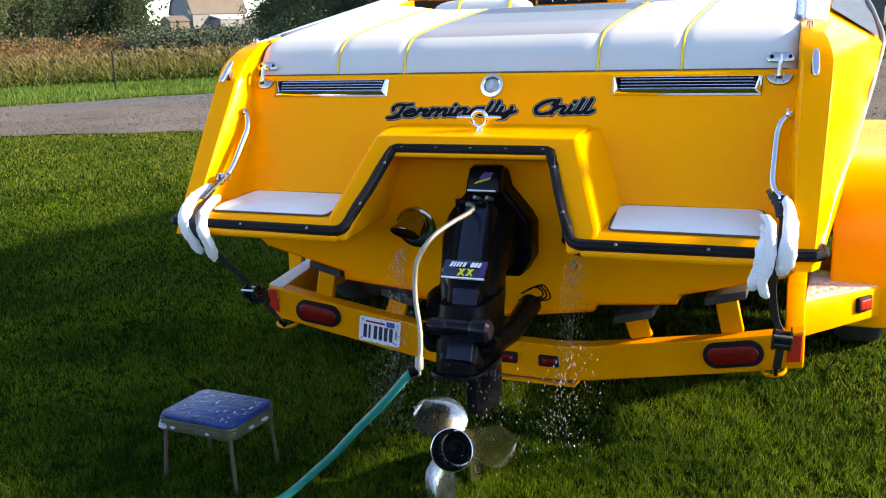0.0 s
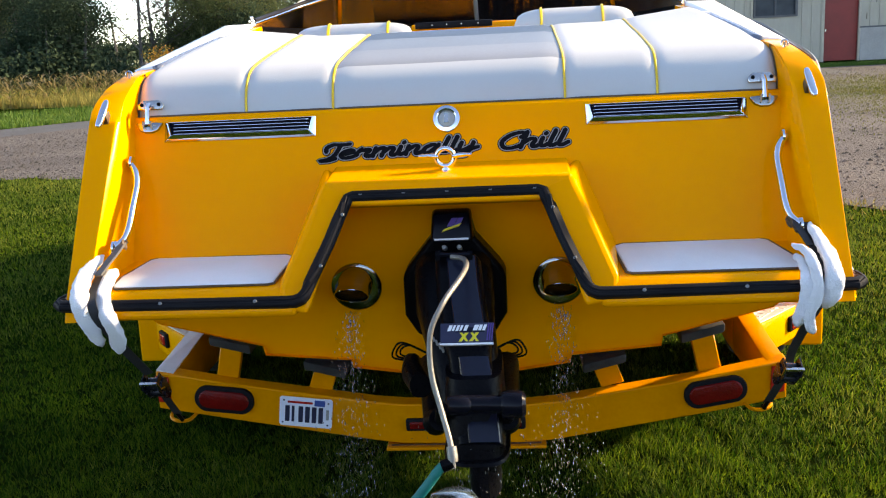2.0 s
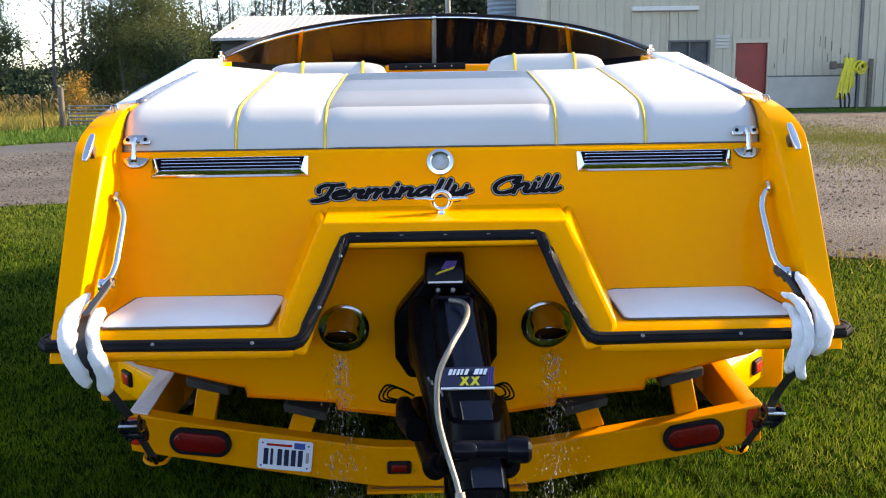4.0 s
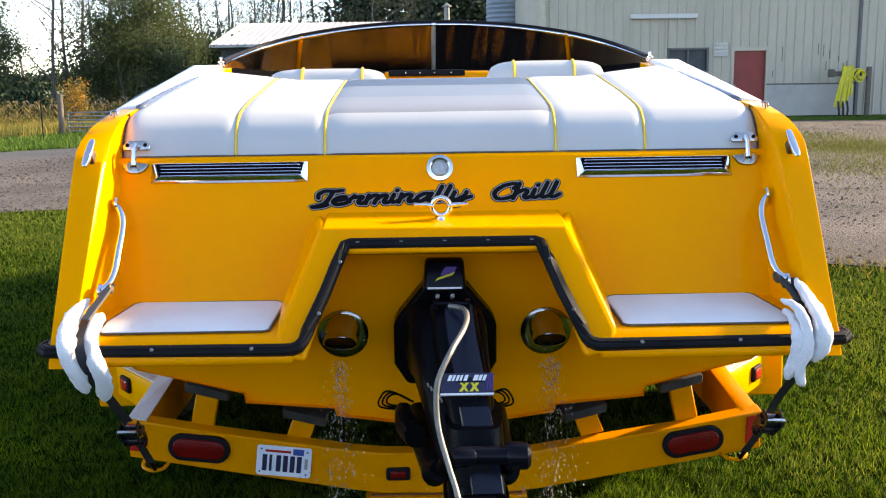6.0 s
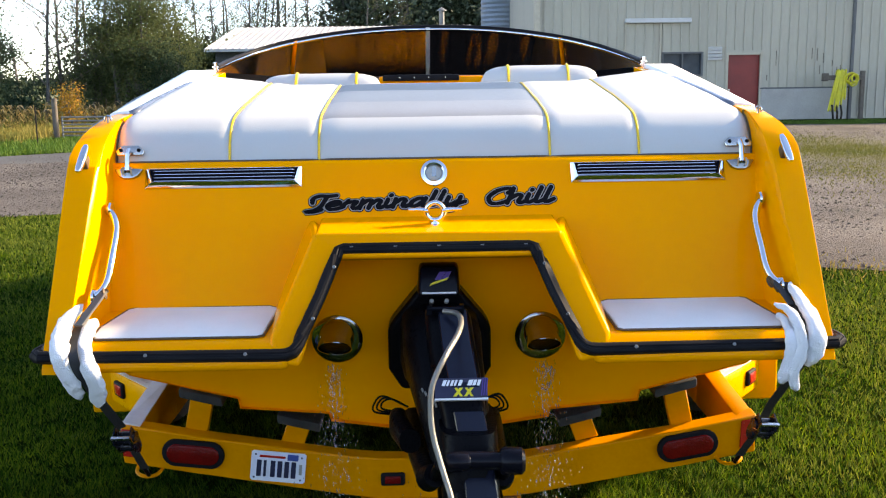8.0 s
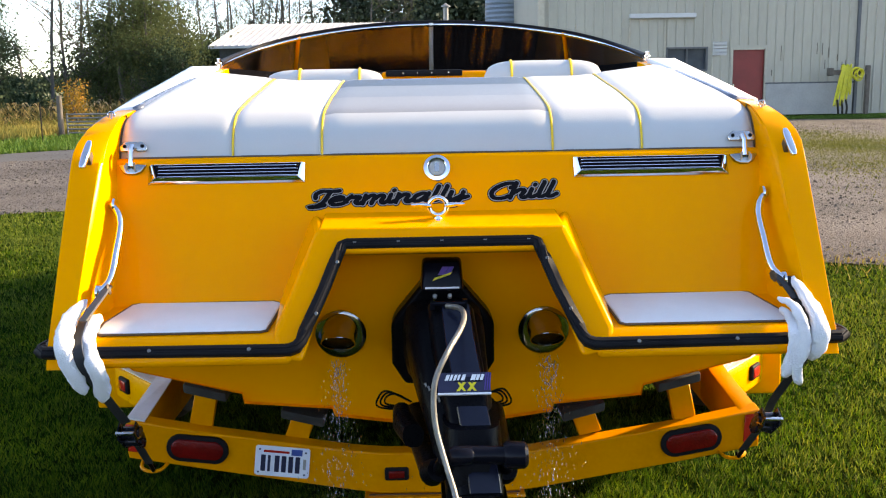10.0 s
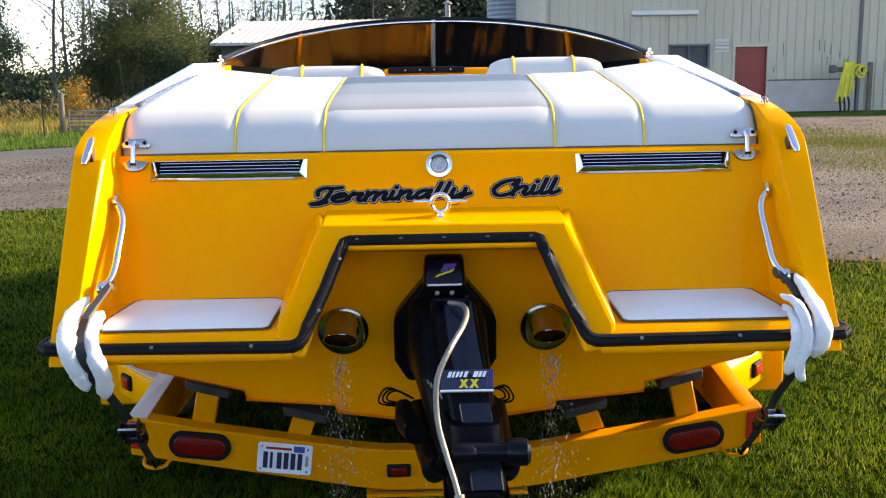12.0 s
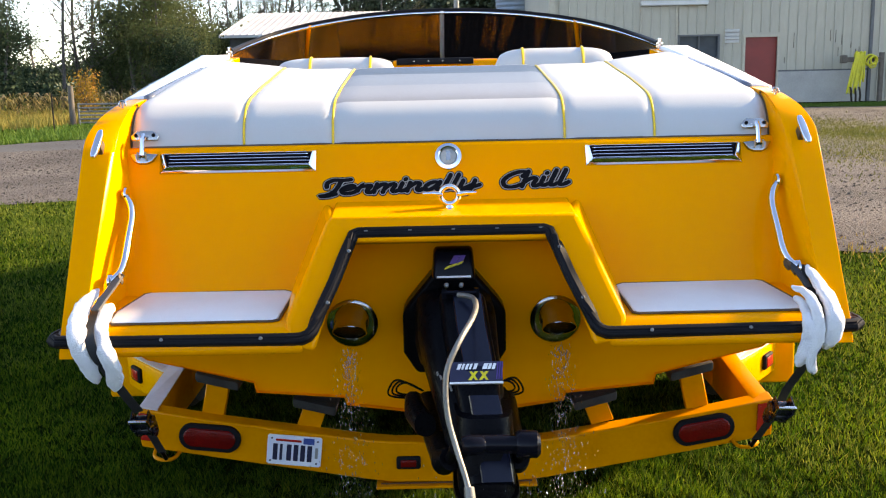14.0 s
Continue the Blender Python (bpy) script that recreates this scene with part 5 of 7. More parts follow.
# propeller
AX = Vector((0.12, -0.93, 0.34)).normalized()
HUB = Vector((0.086, -0.29, 0.193)) - AX * 0.035
F = aim(HUB, AX)
bm = bmesh.new()
lathe(bm, [(0.050, -0.14), (0.057, -0.10), (0.062, -0.02), (0.063, 0.02), (0.066, 0.035), (0.063, 0.036), (0.057, 0.0), (0.055, -0.06), (0.0, -0.06)], 36, F)
prop = part("propeller", fixed(bm), PROP_STEEL, drive, "three-bladed stainless propeller, wet", smooth=45)
bm = bmesh.new()
lathe(bm, [(0.051, -0.05), (0.051, -0.045), (0.03, -0.04), (0.028, -0.03), (0.016, -0.028), (0.014, -0.01), (0.008, -0.008), (0.007, 0.006), (0, 0.006)], 24, F)
part("propeller_nut", fixed(bm), BLACK_DULL, drive)
for ang in (116, -4, 236):
    bm = bmesh.new()

    def blade(u, v):
        r = lerp(0.05, 0.186, v)
        chord = 0.172 * (1 - abs(2 * v - 0.95) ** 2.4 * 0.40) * math.sqrt(max(0.0, 1 - max(0, (v - 0.62) / 0.38) ** 2.2)) + 0.004
        c = lerp(-0.5, 0.5, u) * chord
        pitch = math.atan(0.095 / r)
        a = radians(ang) + c * math.cos(pitch) / r + 0.28 * v
        return F @ Vector((r * math.cos(a), r * math.sin(a), -0.05 + c * math.sin(pitch) - 0.02 * v + 0.035 * (2 * u - 1) ** 2 * v))
    grid(bm, blade, 14, 14)
    bmesh.ops.solidify(bm, geom=bm.faces[:], thickness=0.004)
    part("propeller_blade", fixed(bm), PROP_STEEL, drive, "polished propeller blade", smooth=50)
bm = bmesh.new()
loft(bm, [(HUB - AX * 0.10, 0.046, 0.046, (0, 0.34, 0.94)), (HUB - AX * 0.24, 0.052, 0.052, (0, 0.2, 0.98)), (HUB - AX * 0.40, 0.026, 0.026, (0, 0.2, 0.98))], 16, 2)
part("gearcase", bm, BLACK_PAINT, drive)
bm = bmesh.new()
hexa(bm, [(0.080, -0.16, 0.15), (0.080, 0.02, 0.13), (0.080, -0.06, 0.015), (0.080, -0.15, 0.012)], [(0.092, -0.16, 0.15), (0.092, 0.02, 0.13), (0.090, -0.06, 0.015), (0.090, -0.15, 0.012)])
part("skeg", rounded(fixed(bm), 0.003, 2), STAINLESS, drive, "skeg worn to bare metal")

# ---- the trailer ----
trailer = thing("boat_trailer", "yellow painted steel boat trailer parked on the grass", "trailer")
bm = bmesh.new()
sect = []
for x, top, bot in ((-1.030, 0.414, 0.284), (-0.79, 0.368, 0.240), (-0.30, 0.290, 0.154), (-0.20, 0.280, 0.140), (0.20, 0.270, 0.136), (0.30, 0.278, 0.146), (0.79, 0.354, 0.230), (1.037, 0.404, 0.276)):
    sect.append([(x, 0.490, bot), (x, 0.490, top), (x, 0.545, top + 0.006), (x, 0.545, bot)])
rings = [[bm.verts.new(p) for p in s] for s in sect]
for a, b in zip(rings, rings[1:]):
    for k in range(4):
        bm.faces.new((a[k], a[(k + 1) % 4], b[(k + 1) % 4], b[k]))
bm.faces.new(rings[0][::-1])
bm.faces.new(rings[-1])
soften(part("crossmember", fixed(bm), PAINT, trailer, "yellow steel rear crossmember with chipped paint", smooth=25), 0.005, 2, 50)
bm = bmesh.new()
hexa(bm, [(-0.265, 0.47, 0.124), (0.265, 0.47, 0.124), (0.265, 0.47, 0.134), (-0.265, 0.47, 0.134)], [(-0.265, 0.56, 0.124), (0.265, 0.56, 0.124), (0.265, 0.56, 0.134), (-0.265, 0.56, 0.134)])
part("bottom_plate", rounded(fixed(bm), 0.002, 1), PAINT, trailer)
for x0, x1, z in ((-0.25, 0.25, 0.137),):
    bm = bmesh.new()
    box(bm, ((x0 + x1) / 2, 0.4895, z), (x1 - x0, 0.004, 0.0045))
    part("rust_line", bm, RUST, trailer, "rusty seam where paint has chipped")
for s in (-1, 1):
    bm = bmesh.new()
    high = 0.010 if s < 0 else 0.0
    hexa(bm, [(s * 0.975, 0.500, 0.275 + high), (s * 1.035, 0.500, 0.282 + high), (s * 1.035, 0.500, 0.402 + high), (s * 0.975, 0.500, 0.392 + high)], [(s * 0.955, 0.90, 0.30), (s * 1.02, 0.90, 0.30), (s * 1.02, 0.90, 0.455), (s * 0.955, 0.90, 0.455)])
    hexa(bm, [(s * 0.955, 0.90, 0.30), (s * 1.02, 0.90, 0.30), (s * 1.02, 0.90, 0.455), (s * 0.955, 0.90, 0.455)], [(s * 0.93, 3.6, 0.36), (s * 0.99, 3.6, 0.36), (s * 0.99, 3.6, 0.475), (s * 0.93, 3.6, 0.475)])
    hexa(bm, [(s * 0.93, 3.6, 0.36), (s * 0.99, 3.6, 0.36), (s * 0.99, 3.6, 0.475), (s * 0.93, 3.6, 0.475)], [(s * 0.02, 6.6, 0.40), (s * 0.08, 6.6, 0.40), (s * 0.08, 6.6, 0.50), (s * 0.02, 6.6, 0.50)])
    part("side_rail", rounded(fixed(bm), 0.005, 2), PAINT, trailer)
    # left rail only: a thin white strip paints sunlight on its top face
    if s < 0:
        bm = bmesh.new()
        hexa(bm, [(-0.972, 0.498, 0.4035), (-1.030, 0.498, 0.4135), (-1.030, 0.498, 0.4185), (-0.972, 0.498, 0.4085)], [(-0.957, 0.90, 0.4565), (-1.018, 0.90, 0.4565), (-1.018, 0.90, 0.4615), (-0.957, 0.90, 0.4615)])
        part("rail_sun_cap", fixed(bm), WHITE_PAINT, trailer, "white strip painting the sunlit top of the side rail")
    # bunks on their brackets
    for x, z0, z1, w in ((0.782, 0.366, 0.478, 0.036), (0.468, 0.322, 0.384, 0.037)):
        bm = bmesh.new()
        foot = [(s * (x + 0.022 - w), z0 - 0.016), (s * (x + 0.022 + w), z0 + 0.002), (s * (x - 0.004 + w), z1 + 0.010), (s * (x - 0.004 - w), z1 - 0.010)]
        hexa(bm, [(q, 0.538, z) for q, z in foot], [(q, 0.565, z) for q, z in foot])
        part("bunk_bracket", rounded(fixed(bm), 0.003, 1), PAINT, trailer)
        bm = bmesh.new()
        hexa(bm, [(s * (x - 0.075), 0.515, z1 - 0.022), (s * (x + 0.065), 0.515, z1 + 0.014), (s * (x + 0.065), 0.515, z1 + 0.046), (s * (x - 0.075), 0.515, z1 + 0.010)], [(s * (x - 0.075), 4.0, z1 - 0.022), (s * (x + 0.065), 4.0, z1 + 0.014), (s * (x + 0.065), 4.0, z1 + 0.046), (s * (x - 0.075), 4.0, z1 + 0.010)])
        part("bunk", rounded(fixed(bm), 0.008, 2), CARPET, trailer, "wet carpeted bunk")
    # oval tail light
    c = Vector((0.812 if s > 0 else -0.803, 0.490, 0.303 if s > 0 else 0.312))
    tilt = Matrix.Rotation(-s * radians(9.5 if s > 0 else 7.0), 4, "Y")

    def oval(w, h, n=28):
        pts = []
        for k in range(n):
            a = 2 * math.pi * k / n
            x, z = math.cos(a), math.sin(a)
            pts.append(Vector((math.copysign(max(0, w - h), x) + h * x, 0, h * z)))
        return pts
    bm = bmesh.new()
    hexa(bm, [c + tilt @ (p + Vector((0, 0.002, 0))) for p in oval(0.102, 0.047)], [c + tilt @ (p + Vector((0, -0.013, 0))) for p in oval(0.100, 0.045)])
    tl = part("tail_light", rounded(fixed(bm), 0.004, 2), RUBBER, trailer, "oval tail light in a black rubber surround")
    bm = bmesh.new()
    hexa(bm, [c + tilt @ (p + Vector((0, -0.010, 0))) for p in oval(0.086, 0.033)], [c + tilt @ (p + Vector((0, -0.018, 0))) for p in oval(0.083, 0.030)])
    part("lens", rounded(fixed(bm), 0.003, 2), RED_LENS, tl, "red ribbed lens")
    # red end reflector
    bm = bmesh.new()
    plate4 = [(s * 0.984, 0.293 + high), (s * 1.028, 0.300 + high), (s * 1.031, 0.392 + high), (s * 0.987, 0.385 + high)]
    hexa(bm, [(q, 0.489, z) for q, z in plate4], [(q, 0.483, z) for q, z in plate4])
    part("reflector", rounded(fixed(bm), 0.0015, 1), RED_REFLECTOR, trailer, "rectangular red reflector")
    # tie-down loop
    bm = bmesh.new()
    tube(bm, glide([(s * 0.985, 0.50, 0.274), (s * 0.978, 0.455, 0.266), (s * 0.950, 0.440, 0.258), (s * 0.918, 0.455, 0.256), (s * 0.905, 0.50, 0.262)], 6), 0.006, 8)
    part("tie_loop", bm, PAINT, trailer)
    # fender with tread-plate step and marker light
    bm = bmesh.new()
    plan = [(1.02, 0.86), (1.30, 1.195), (1.30, 1.30), (1.02, 1.30)]
    hexa(bm, [(s * x, y, 0.262 if x < 1.2 else 0.272) for x, y in plan], [(s * x, y, 0.396 if x < 1.2 else 0.388) for x, y in plan])
    step = part("fender_step", rounded(fixed(bm), 0.006, 2), FENDER_YELLOW, trailer, "yellow fender step")
    bm = bmesh.new()
    plan2 = [(1.024, 0.876), (1.29, 1.199), (1.29, 1.29), (1.024, 1.29)]
    hexa(bm, [(s * x, y, 0.394 if x < 1.2 else 0.386) for x, y in plan2], [(s * x, y, 0.4005 if x < 1.2 else 0.3925) for x, y in plan2])
    part("tread_plate", fixed(bm), DIAMOND, step, "bright aluminium tread plate")
    bm = bmesh.new()
    for i in range(12):
        for j in range(12):
            x, y = 1.04 + 0.0235 * i, 0.88 + 0.036 * j
            if 0.90 + (x - 1.024) * 1.22 < y < 1.28 and x < 1.28:
                z = 0.4010 - (x - 1.024) / 0.266 * 0.008
                box(bm, (s * x, y, z), (0.021, 0.006, 0.003), Matrix.Rotation(radians(45 if (i + j) % 2 else -45), 4, "Z"))
    tagged(part("tread_ribs", bm, DIAMOND, step), kind="stuff")
    d = Vector((s * 0.30, 0.38, 0)).normalized()
    mm = plate_frame(Vector((s * 1.222, 1.100, 0.338)), d * s, (0, 0, 1))
    bm = bmesh.new()
    box(bm, (0, 0, 0.004), (0.082, 0.060, 0.018))
    bmesh.ops.transform(bm, matrix=mm, verts=bm.verts)
    mk = part("marker_light", rounded(bm, 0.008, 3), RUBBER, step, "small marker light")
    bm = bmesh.new()
    box(bm, (0, 0, 0.011), (0.060, 0.038, 0.012))
    bmesh.ops.transform(bm, matrix=mm, verts=bm.verts)
    part("lens", rounded(bm, 0.004, 2), RED_REFLECTOR, mk, "red lens")
    bm = bmesh.new()
    box(bm, (s * 1.299, 1.195, 0.335), (0.018, 0.006, 0.085), Matrix.Rotation(s * radians(38), 4, "Z"))
    part("reflector", bm, RED_REFLECTOR, step, "red reflector strip")
    bm = bmesh.new()
    arch = [(1.17, 0.22), (1.18, 0.56), (1.20, 0.64), (1.245, 0.735), (1.31, 0.805), (1.40, 0.845), (1.50, 0.855), (2.75, 0.855), (2.85, 0.80), (2.92, 0.70), (2.92, 0.24), (2.86, 0.24), (2.86, 0.66), (2.72, 0.80), (1.45, 0.80), (1.32, 0.74), (1.25, 0.60), (1.24, 0.22)]
    prism(bm, arch, "x", s * 1.10, s * 1.36)
    prism(bm, [(1.20, 0.45), (1.20, 0.70), (1.36, 0.835), (2.74, 0.835), (2.90, 0.70), (2.90, 0.45)], "x", s * 1.352, s * 1.372)
    soften(part("fender", fixed(bm), FENDER_YELLOW, trailer, "yellow box-shaped fender"), 0.016, 3)
    for yw in (1.72, 2.44):
        bm = bmesh.new()
        lathe(bm, [(0.17, -0.09), (0.24, -0.10), (0.31, -0.095), (0.335, -0.06), (0.335, 0.06), (0.31, 0.095), (0.24, 0.10), (0.17, 0.09)], 32, aim((s * 1.22, yw, 0.335), (s, 0, 0)))
        tyre = part("tyre", fixed(bm), TYRE, trailer, "black trailer tyre")
        bm = bmesh.new()
        lathe(bm, [(0.0, 0.05), (0.06, 0.05), (0.10, 0.03), (0.165, 0.06), (0.175, 0.085), (0.175, -0.085), (0, -0.085)], 24, aim((s * 1.22, yw, 0.335), (s, 0, 0)))
        part("rim", fixed(bm), WHITE_PAINT, tyre, "pale steel rim")
for y in (1.72, 2.44):
    bm = bmesh.new()
    tube(bm, [(-1.16, y, 0.335), (1.16, y, 0.335)], 0.035, 10)
    part("axle", bm, PAINT, trailer)
bm = bmesh.new()
tube(bm, [(0, 6.4, 0.45), (0, 7.8, 0.45)], 0.05, 8)
tube(bm, [(0, 7.3, 0.6), (0, 7.3, 0.03)], 0.035, 8)
lathe(bm, [(0, 0), (0.09, 0), (0.09, 0.02), (0, 0.02)], 12, Matrix.Translation((0, 7.3, 0.0)))
part("tongue", bm, PAINT, trailer)
# small centre marker lights
for x in (-0.157, 0.0, 0.16):
    bm = bmesh.new()
    box(bm, (x, 0.487, 0.210), (0.080, 0.016, 0.045))
    ml = part("marker_light", rounded(bm, 0.012, 3), RUBBER, trailer, "small red marker light in black rubber")
    bm = bmesh.new()
    box(bm, (x, 0.480, 0.210), (0.052, 0.012, 0.024))
    part("lens", rounded(bm, 0.003, 2), RED_LENS, ml, "red lens")
# number plate
pm = plate_frame((-0.530, 0.4865, 0.2615), (0.178, 0.0, -0.020), (0, 0.02, 1))
bm = bmesh.new()
outline = [(-0.089, -0.045), (-0.083, -0.051), (0.083, -0.051), (0.089, -0.045), (0.089, 0.045), (0.083, 0.051), (-0.083, 0.051), (-0.089, 0.045)]
hexa(bm, [pm @ Vector((x, y, 0.0)) for x, y in outline], [pm @ Vector((x, y, 0.0025)) for x, y in outline])
plate = part("number_plate", fixed(bm), PLATE_WHITE, trailer, "small white number plate with dark bars")


def bar(parent, m, x0, y0, x1, y1, mat, lift=0.0042):
    bm = bmesh.new()
    hexa(bm, [m @ Vector(p) for p in ((x0, y0, 0.001), (x1, y0, 0.001), (x1, y1, 0.001), (x0, y1, 0.001))], [m @ Vector(p) for p in ((x0, y0, lift), (x1, y0, lift), (x1, y1, lift), (x0, y1, lift))])
    part("plate_bar", rounded(fixed(bm), 0.0012, 1), mat, parent)


for k in range(6):
    bar(plate, pm, -0.070 + k * 0.0225, -0.036, -0.070 + k * 0.0225 + (0.009 if k == 1 else 0.0155), 0.020, NAVY)
bar(plate, pm, -0.062, 0.029, 0.022, 0.037, RED_REFLECTOR)
bar(plate, pm, 0.028, 0.024, 0.064, 0.045, material("plate blue", (0.03, 0.08, 0.32)))
bar(plate, pm, 0.068, -0.022, 0.078, 0.014, DECAL_GREY)
for x, y in ((-0.075, 0.038), (0.075, 0.036), (-0.077, -0.040), (0.074, -0.040)):
    bar(plate, pm, x - 0.003, y - 0.003, x + 0.003, y + 0.003, NAVY)

# ---- tie-down straps and towels ----


def ribbon(bm, pts, width, thick, side):
    """A flat strap along pts; side: the direction of its width."""
    pts = glide(pts, 6)
    side = Vector(side)
    rings = []
    for i, p in enumerate(pts):
        d = (pts[min(i + 1, len(pts) - 1)] - pts[max(i - 1, 0)]).normalized()
        w = (side - d * side.dot(d)).normalized()
        n = d.cross(w)
        rings.append([bm.verts.new(p + w * a * width / 2 + n * b * thick / 2) for a, b in ((-1, -1), (1, -1), (1, 1), (-1, 1))])
    for a, b in zip(rings, rings[1:]):
        for k in range(4):
            bm.faces.new((a[k], a[(k + 1) % 4], b[(k + 1) % 4], b[k]))
    bm.faces.new(rings[0][::-1])
    bm.faces.new(rings[-1])
    return fixed(bm)


def strap(s):
    t = thing("tie_down_strap", "black ratchet tie-down strap holding the boat to its trailer", "strap", "tie-down straps")
    x = s * 0.955
    bm = bmesh.new()
    if s < 0:
        ribbon(bm, [(-0.983, 0.115, 0.878), (-0.985, 0.060, 0.849), (-0.979, 0.000, 0.824), (-0.964, -0.050, 0.805), (-0.955, -0.055, 0.769), (-0.945, -0.020, 0.717), (-0.942, 0.090, 0.615), (-0.940, 0.220, 0.503)], 0.026, 0.003, (1, 0.15, 0.35))
    else:
        ribbon(bm, [(0.971, 0.130, 0.924), (0.970, 0.100, 0.886), (0.979, 0.050, 0.863), (0.980, -0.005, 0.837), (0.979, -0.035, 0.802), (0.973, -0.040, 0.760), (0.959, 0.000, 0.699), (0.957, 0.060, 0.642), (0.960, 0.170, 0.546), (0.972, 0.240, 0.486)], 0.024, 0.003, (1, -0.1, -0.2))
    part("webbing", bm, WEBBING, t, smooth=30)
    bm = bmesh.new()
    if s < 0:
        ribbon(bm, [(-0.938, 0.136, 0.928), (-0.944, 0.105, 0.912), (-0.960, 0.060, 0.884), (-0.972, 0.028, 0.862)], 0.030, 0.006, (1, 0.15, 0.5))
    else:
        ribbon(bm, [(0.938, 0.136, 0.928), (0.946, 0.118, 0.918), (0.958, 0.090, 0.896), (0.966, 0.060, 0.875)], 0.018, 0.005, (1, -0.15, -0.3))
    part("loop", bm, WEBBING_GREY if s < 0 else WEBBING, t, "worn webbing loop", smooth=30)
    bm = bmesh.new()
    lathe(bm, [(0.013, -0.004), (0.018, 0), (0.013, 0.004), (0.009, 0), (0.013, -0.004)], 14, aim((s * 0.932, 0.136, 0.925), (1, 0.2, 0.2)))
    tube(bm, glide([(s * 0.925, 0.140, 0.935), (s * 0.942, 0.125, 0.915), (s * 0.945, 0.105, 0.905)], 4), 0.006, 8)
    part("top_hook", bm, DARK_EDGE, t, "rusty wire hook")
    # ratchet: side plates, drum, handle
    c, low = Vector((s * 0.945 if s < 0 else 0.978, 0.272, 0.450)), Vector((-0.938 if s < 0 else 0.955, 0.432, 0.272))
    d = (low - c).normalized()
    side = Vector((1, 0, 0)) - d * d.x
    side.normalize()
    n = d.cross(side)
    if n.y > 0:
        n = -n
    bm = bmesh.new()
    for q in (-0.024, 0.024):
        pts = [(-0.045, -0.016), (0.04, -0.020), (0.07, -0.010), (0.07, 0.010), (0.04, 0.028), (-0.025, 0.036), (-0.05, 0.016)]
        hexa(bm, [c + d * a + n * b + side * (q - 0.002) for a, b in pts], [c + d * a + n * b + side * (q + 0.002) for a, b in pts])
    tube(bm, [c - side * 0.030, c + side * 0.030], 0.022, 12)
    tube(bm, [c + d * 0.03 + n * 0.010 - side * 0.030, c + d * 0.03 + n * 0.010 + side * 0.030], 0.016, 10)
    part("ratchet", fixed(bm), RATCHET, t, "blue-black ratchet body")
    bm = bmesh.new()
    for q in (-0.030, 0.030):
        tube(bm, [c + side * q + n * 0.012, c - d * 0.025 + n * 0.032 + side * q, c - d * 0.050 + n * 0.026 + side * q * 0.9], 0.0035, 8)
    tube(bm, [c - d * 0.050 + n * 0.026 - side * 0.027, c - d * 0.050 + n * 0.026 + side * 0.027], 0.006, 8)
    part("ratchet_handle", bm, STAINLESS, t, "bright wire handle")
    bm = bmesh.new()
    ribbon(bm, [c + d * 0.04, c + d * 0.09, low - d * 0.03], 0.026, 0.003, side)
    part("webbing", bm, WEBBING, t, smooth=30)
    bm = bmesh.new()
    tube(bm, glide([low - d * 0.035, low, low + Vector((0, 0.012, -0.012)), low + Vector((0, 0.024, -0.004))], 4), 0.007, 8)
    part("bottom_hook", bm, BLACK_DULL, t)
    return t


def towel_roll(rows, seed, name="towel_fold"):
    """A thick soft roll of cloth: rows of centre, width and thickness."""
    bm = bmesh.new()
    pts = glide([r[0] for r in rows], 6)
    ws = np.interp(np.linspace(0, len(rows) - 1, len(pts)), range(len(rows)), [r[1] for r in rows])
    ts = np.interp(np.linspace(0, len(rows) - 1, len(pts)), range(len(rows)), [r[2] for r in rows])
    rings = []
    n = 20
    for i, p in enumerate(pts):
        d = (pts[min(i + 1, len(pts) - 1)] - pts[max(i - 1, 0)]).normalized()
        w = Vector((1, 0, 0)) - d * d.x
        w.normalize()
        q = d.cross(w)
        end = min(1, 0.45 + 0.55 * min(i, len(pts) - 1 - i) / 2.0)
        ring = []
        for k in range(n):
            a = 2 * math.pi * k / n
            r = 1 + 0.08 * math.sin(3 * a + seed + i * 0.06) + 0.10 * noise.noise(Vector((i * 0.25, k * 0.7, seed)))
            v = p + (w * ws[i] * math.cos(a) + q * ts[i] * math.sin(a)) * r * end
            v += Vector((noise.noise(v * 55), noise.noise(v * 55 + Vector((9, 0, 0))), noise.noise(v * 55 + Vector((0, 9, 0))))) * 0.0045
            ring.append(bm.verts.new(v))
        rings.append(ring)
    for a, b in zip(rings, rings[1:]):
        for k in range(n):
            bm.faces.new((a[k], a[(k + 1) % n], b[(k + 1) % n], b[k]))
    bm.faces.new(rings[0][::-1])
    bm.faces.new(rings[-1])
    return fixed(bm)


strap(-1)
strap(1)
tw = thing("towel", "white terry towel folded under the strap as chafe padding", "towel", "chafe towels")
part("towel_fold", towel_roll([((-0.994, 0.115, 0.900), 0.016, 0.011), ((-1.008, 0.060, 0.872), 0.021, 0.013), ((-1.012, 0.000, 0.841), 0.026, 0.015), ((-1.001, -0.045, 0.804), 0.026, 0.015), ((-0.989, -0.048, 0.756), 0.024, 0.014), ((-0.976, -0.030, 0.707), 0.022, 0.013), ((-0.968, -0.012, 0.672), 0.016, 0.010)], 1.0), TOWEL, tw, smooth=80)
part("towel_fold", towel_roll([((-0.954, 0.105, 0.860), 0.020, 0.012), ((-0.961, 0.050, 0.838), 0.022, 0.013), ((-0.953, -0.005, 0.808), 0.021, 0.014), ((-0.929, -0.048, 0.774), 0.022, 0.014), ((-0.915, -0.045, 0.730), 0.023, 0.014), ((-0.917, -0.020, 0.686), 0.023, 0.013), ((-0.930, 0.005, 0.644), 0.018, 0.010)], 2.4), TOWEL, tw, smooth=80)
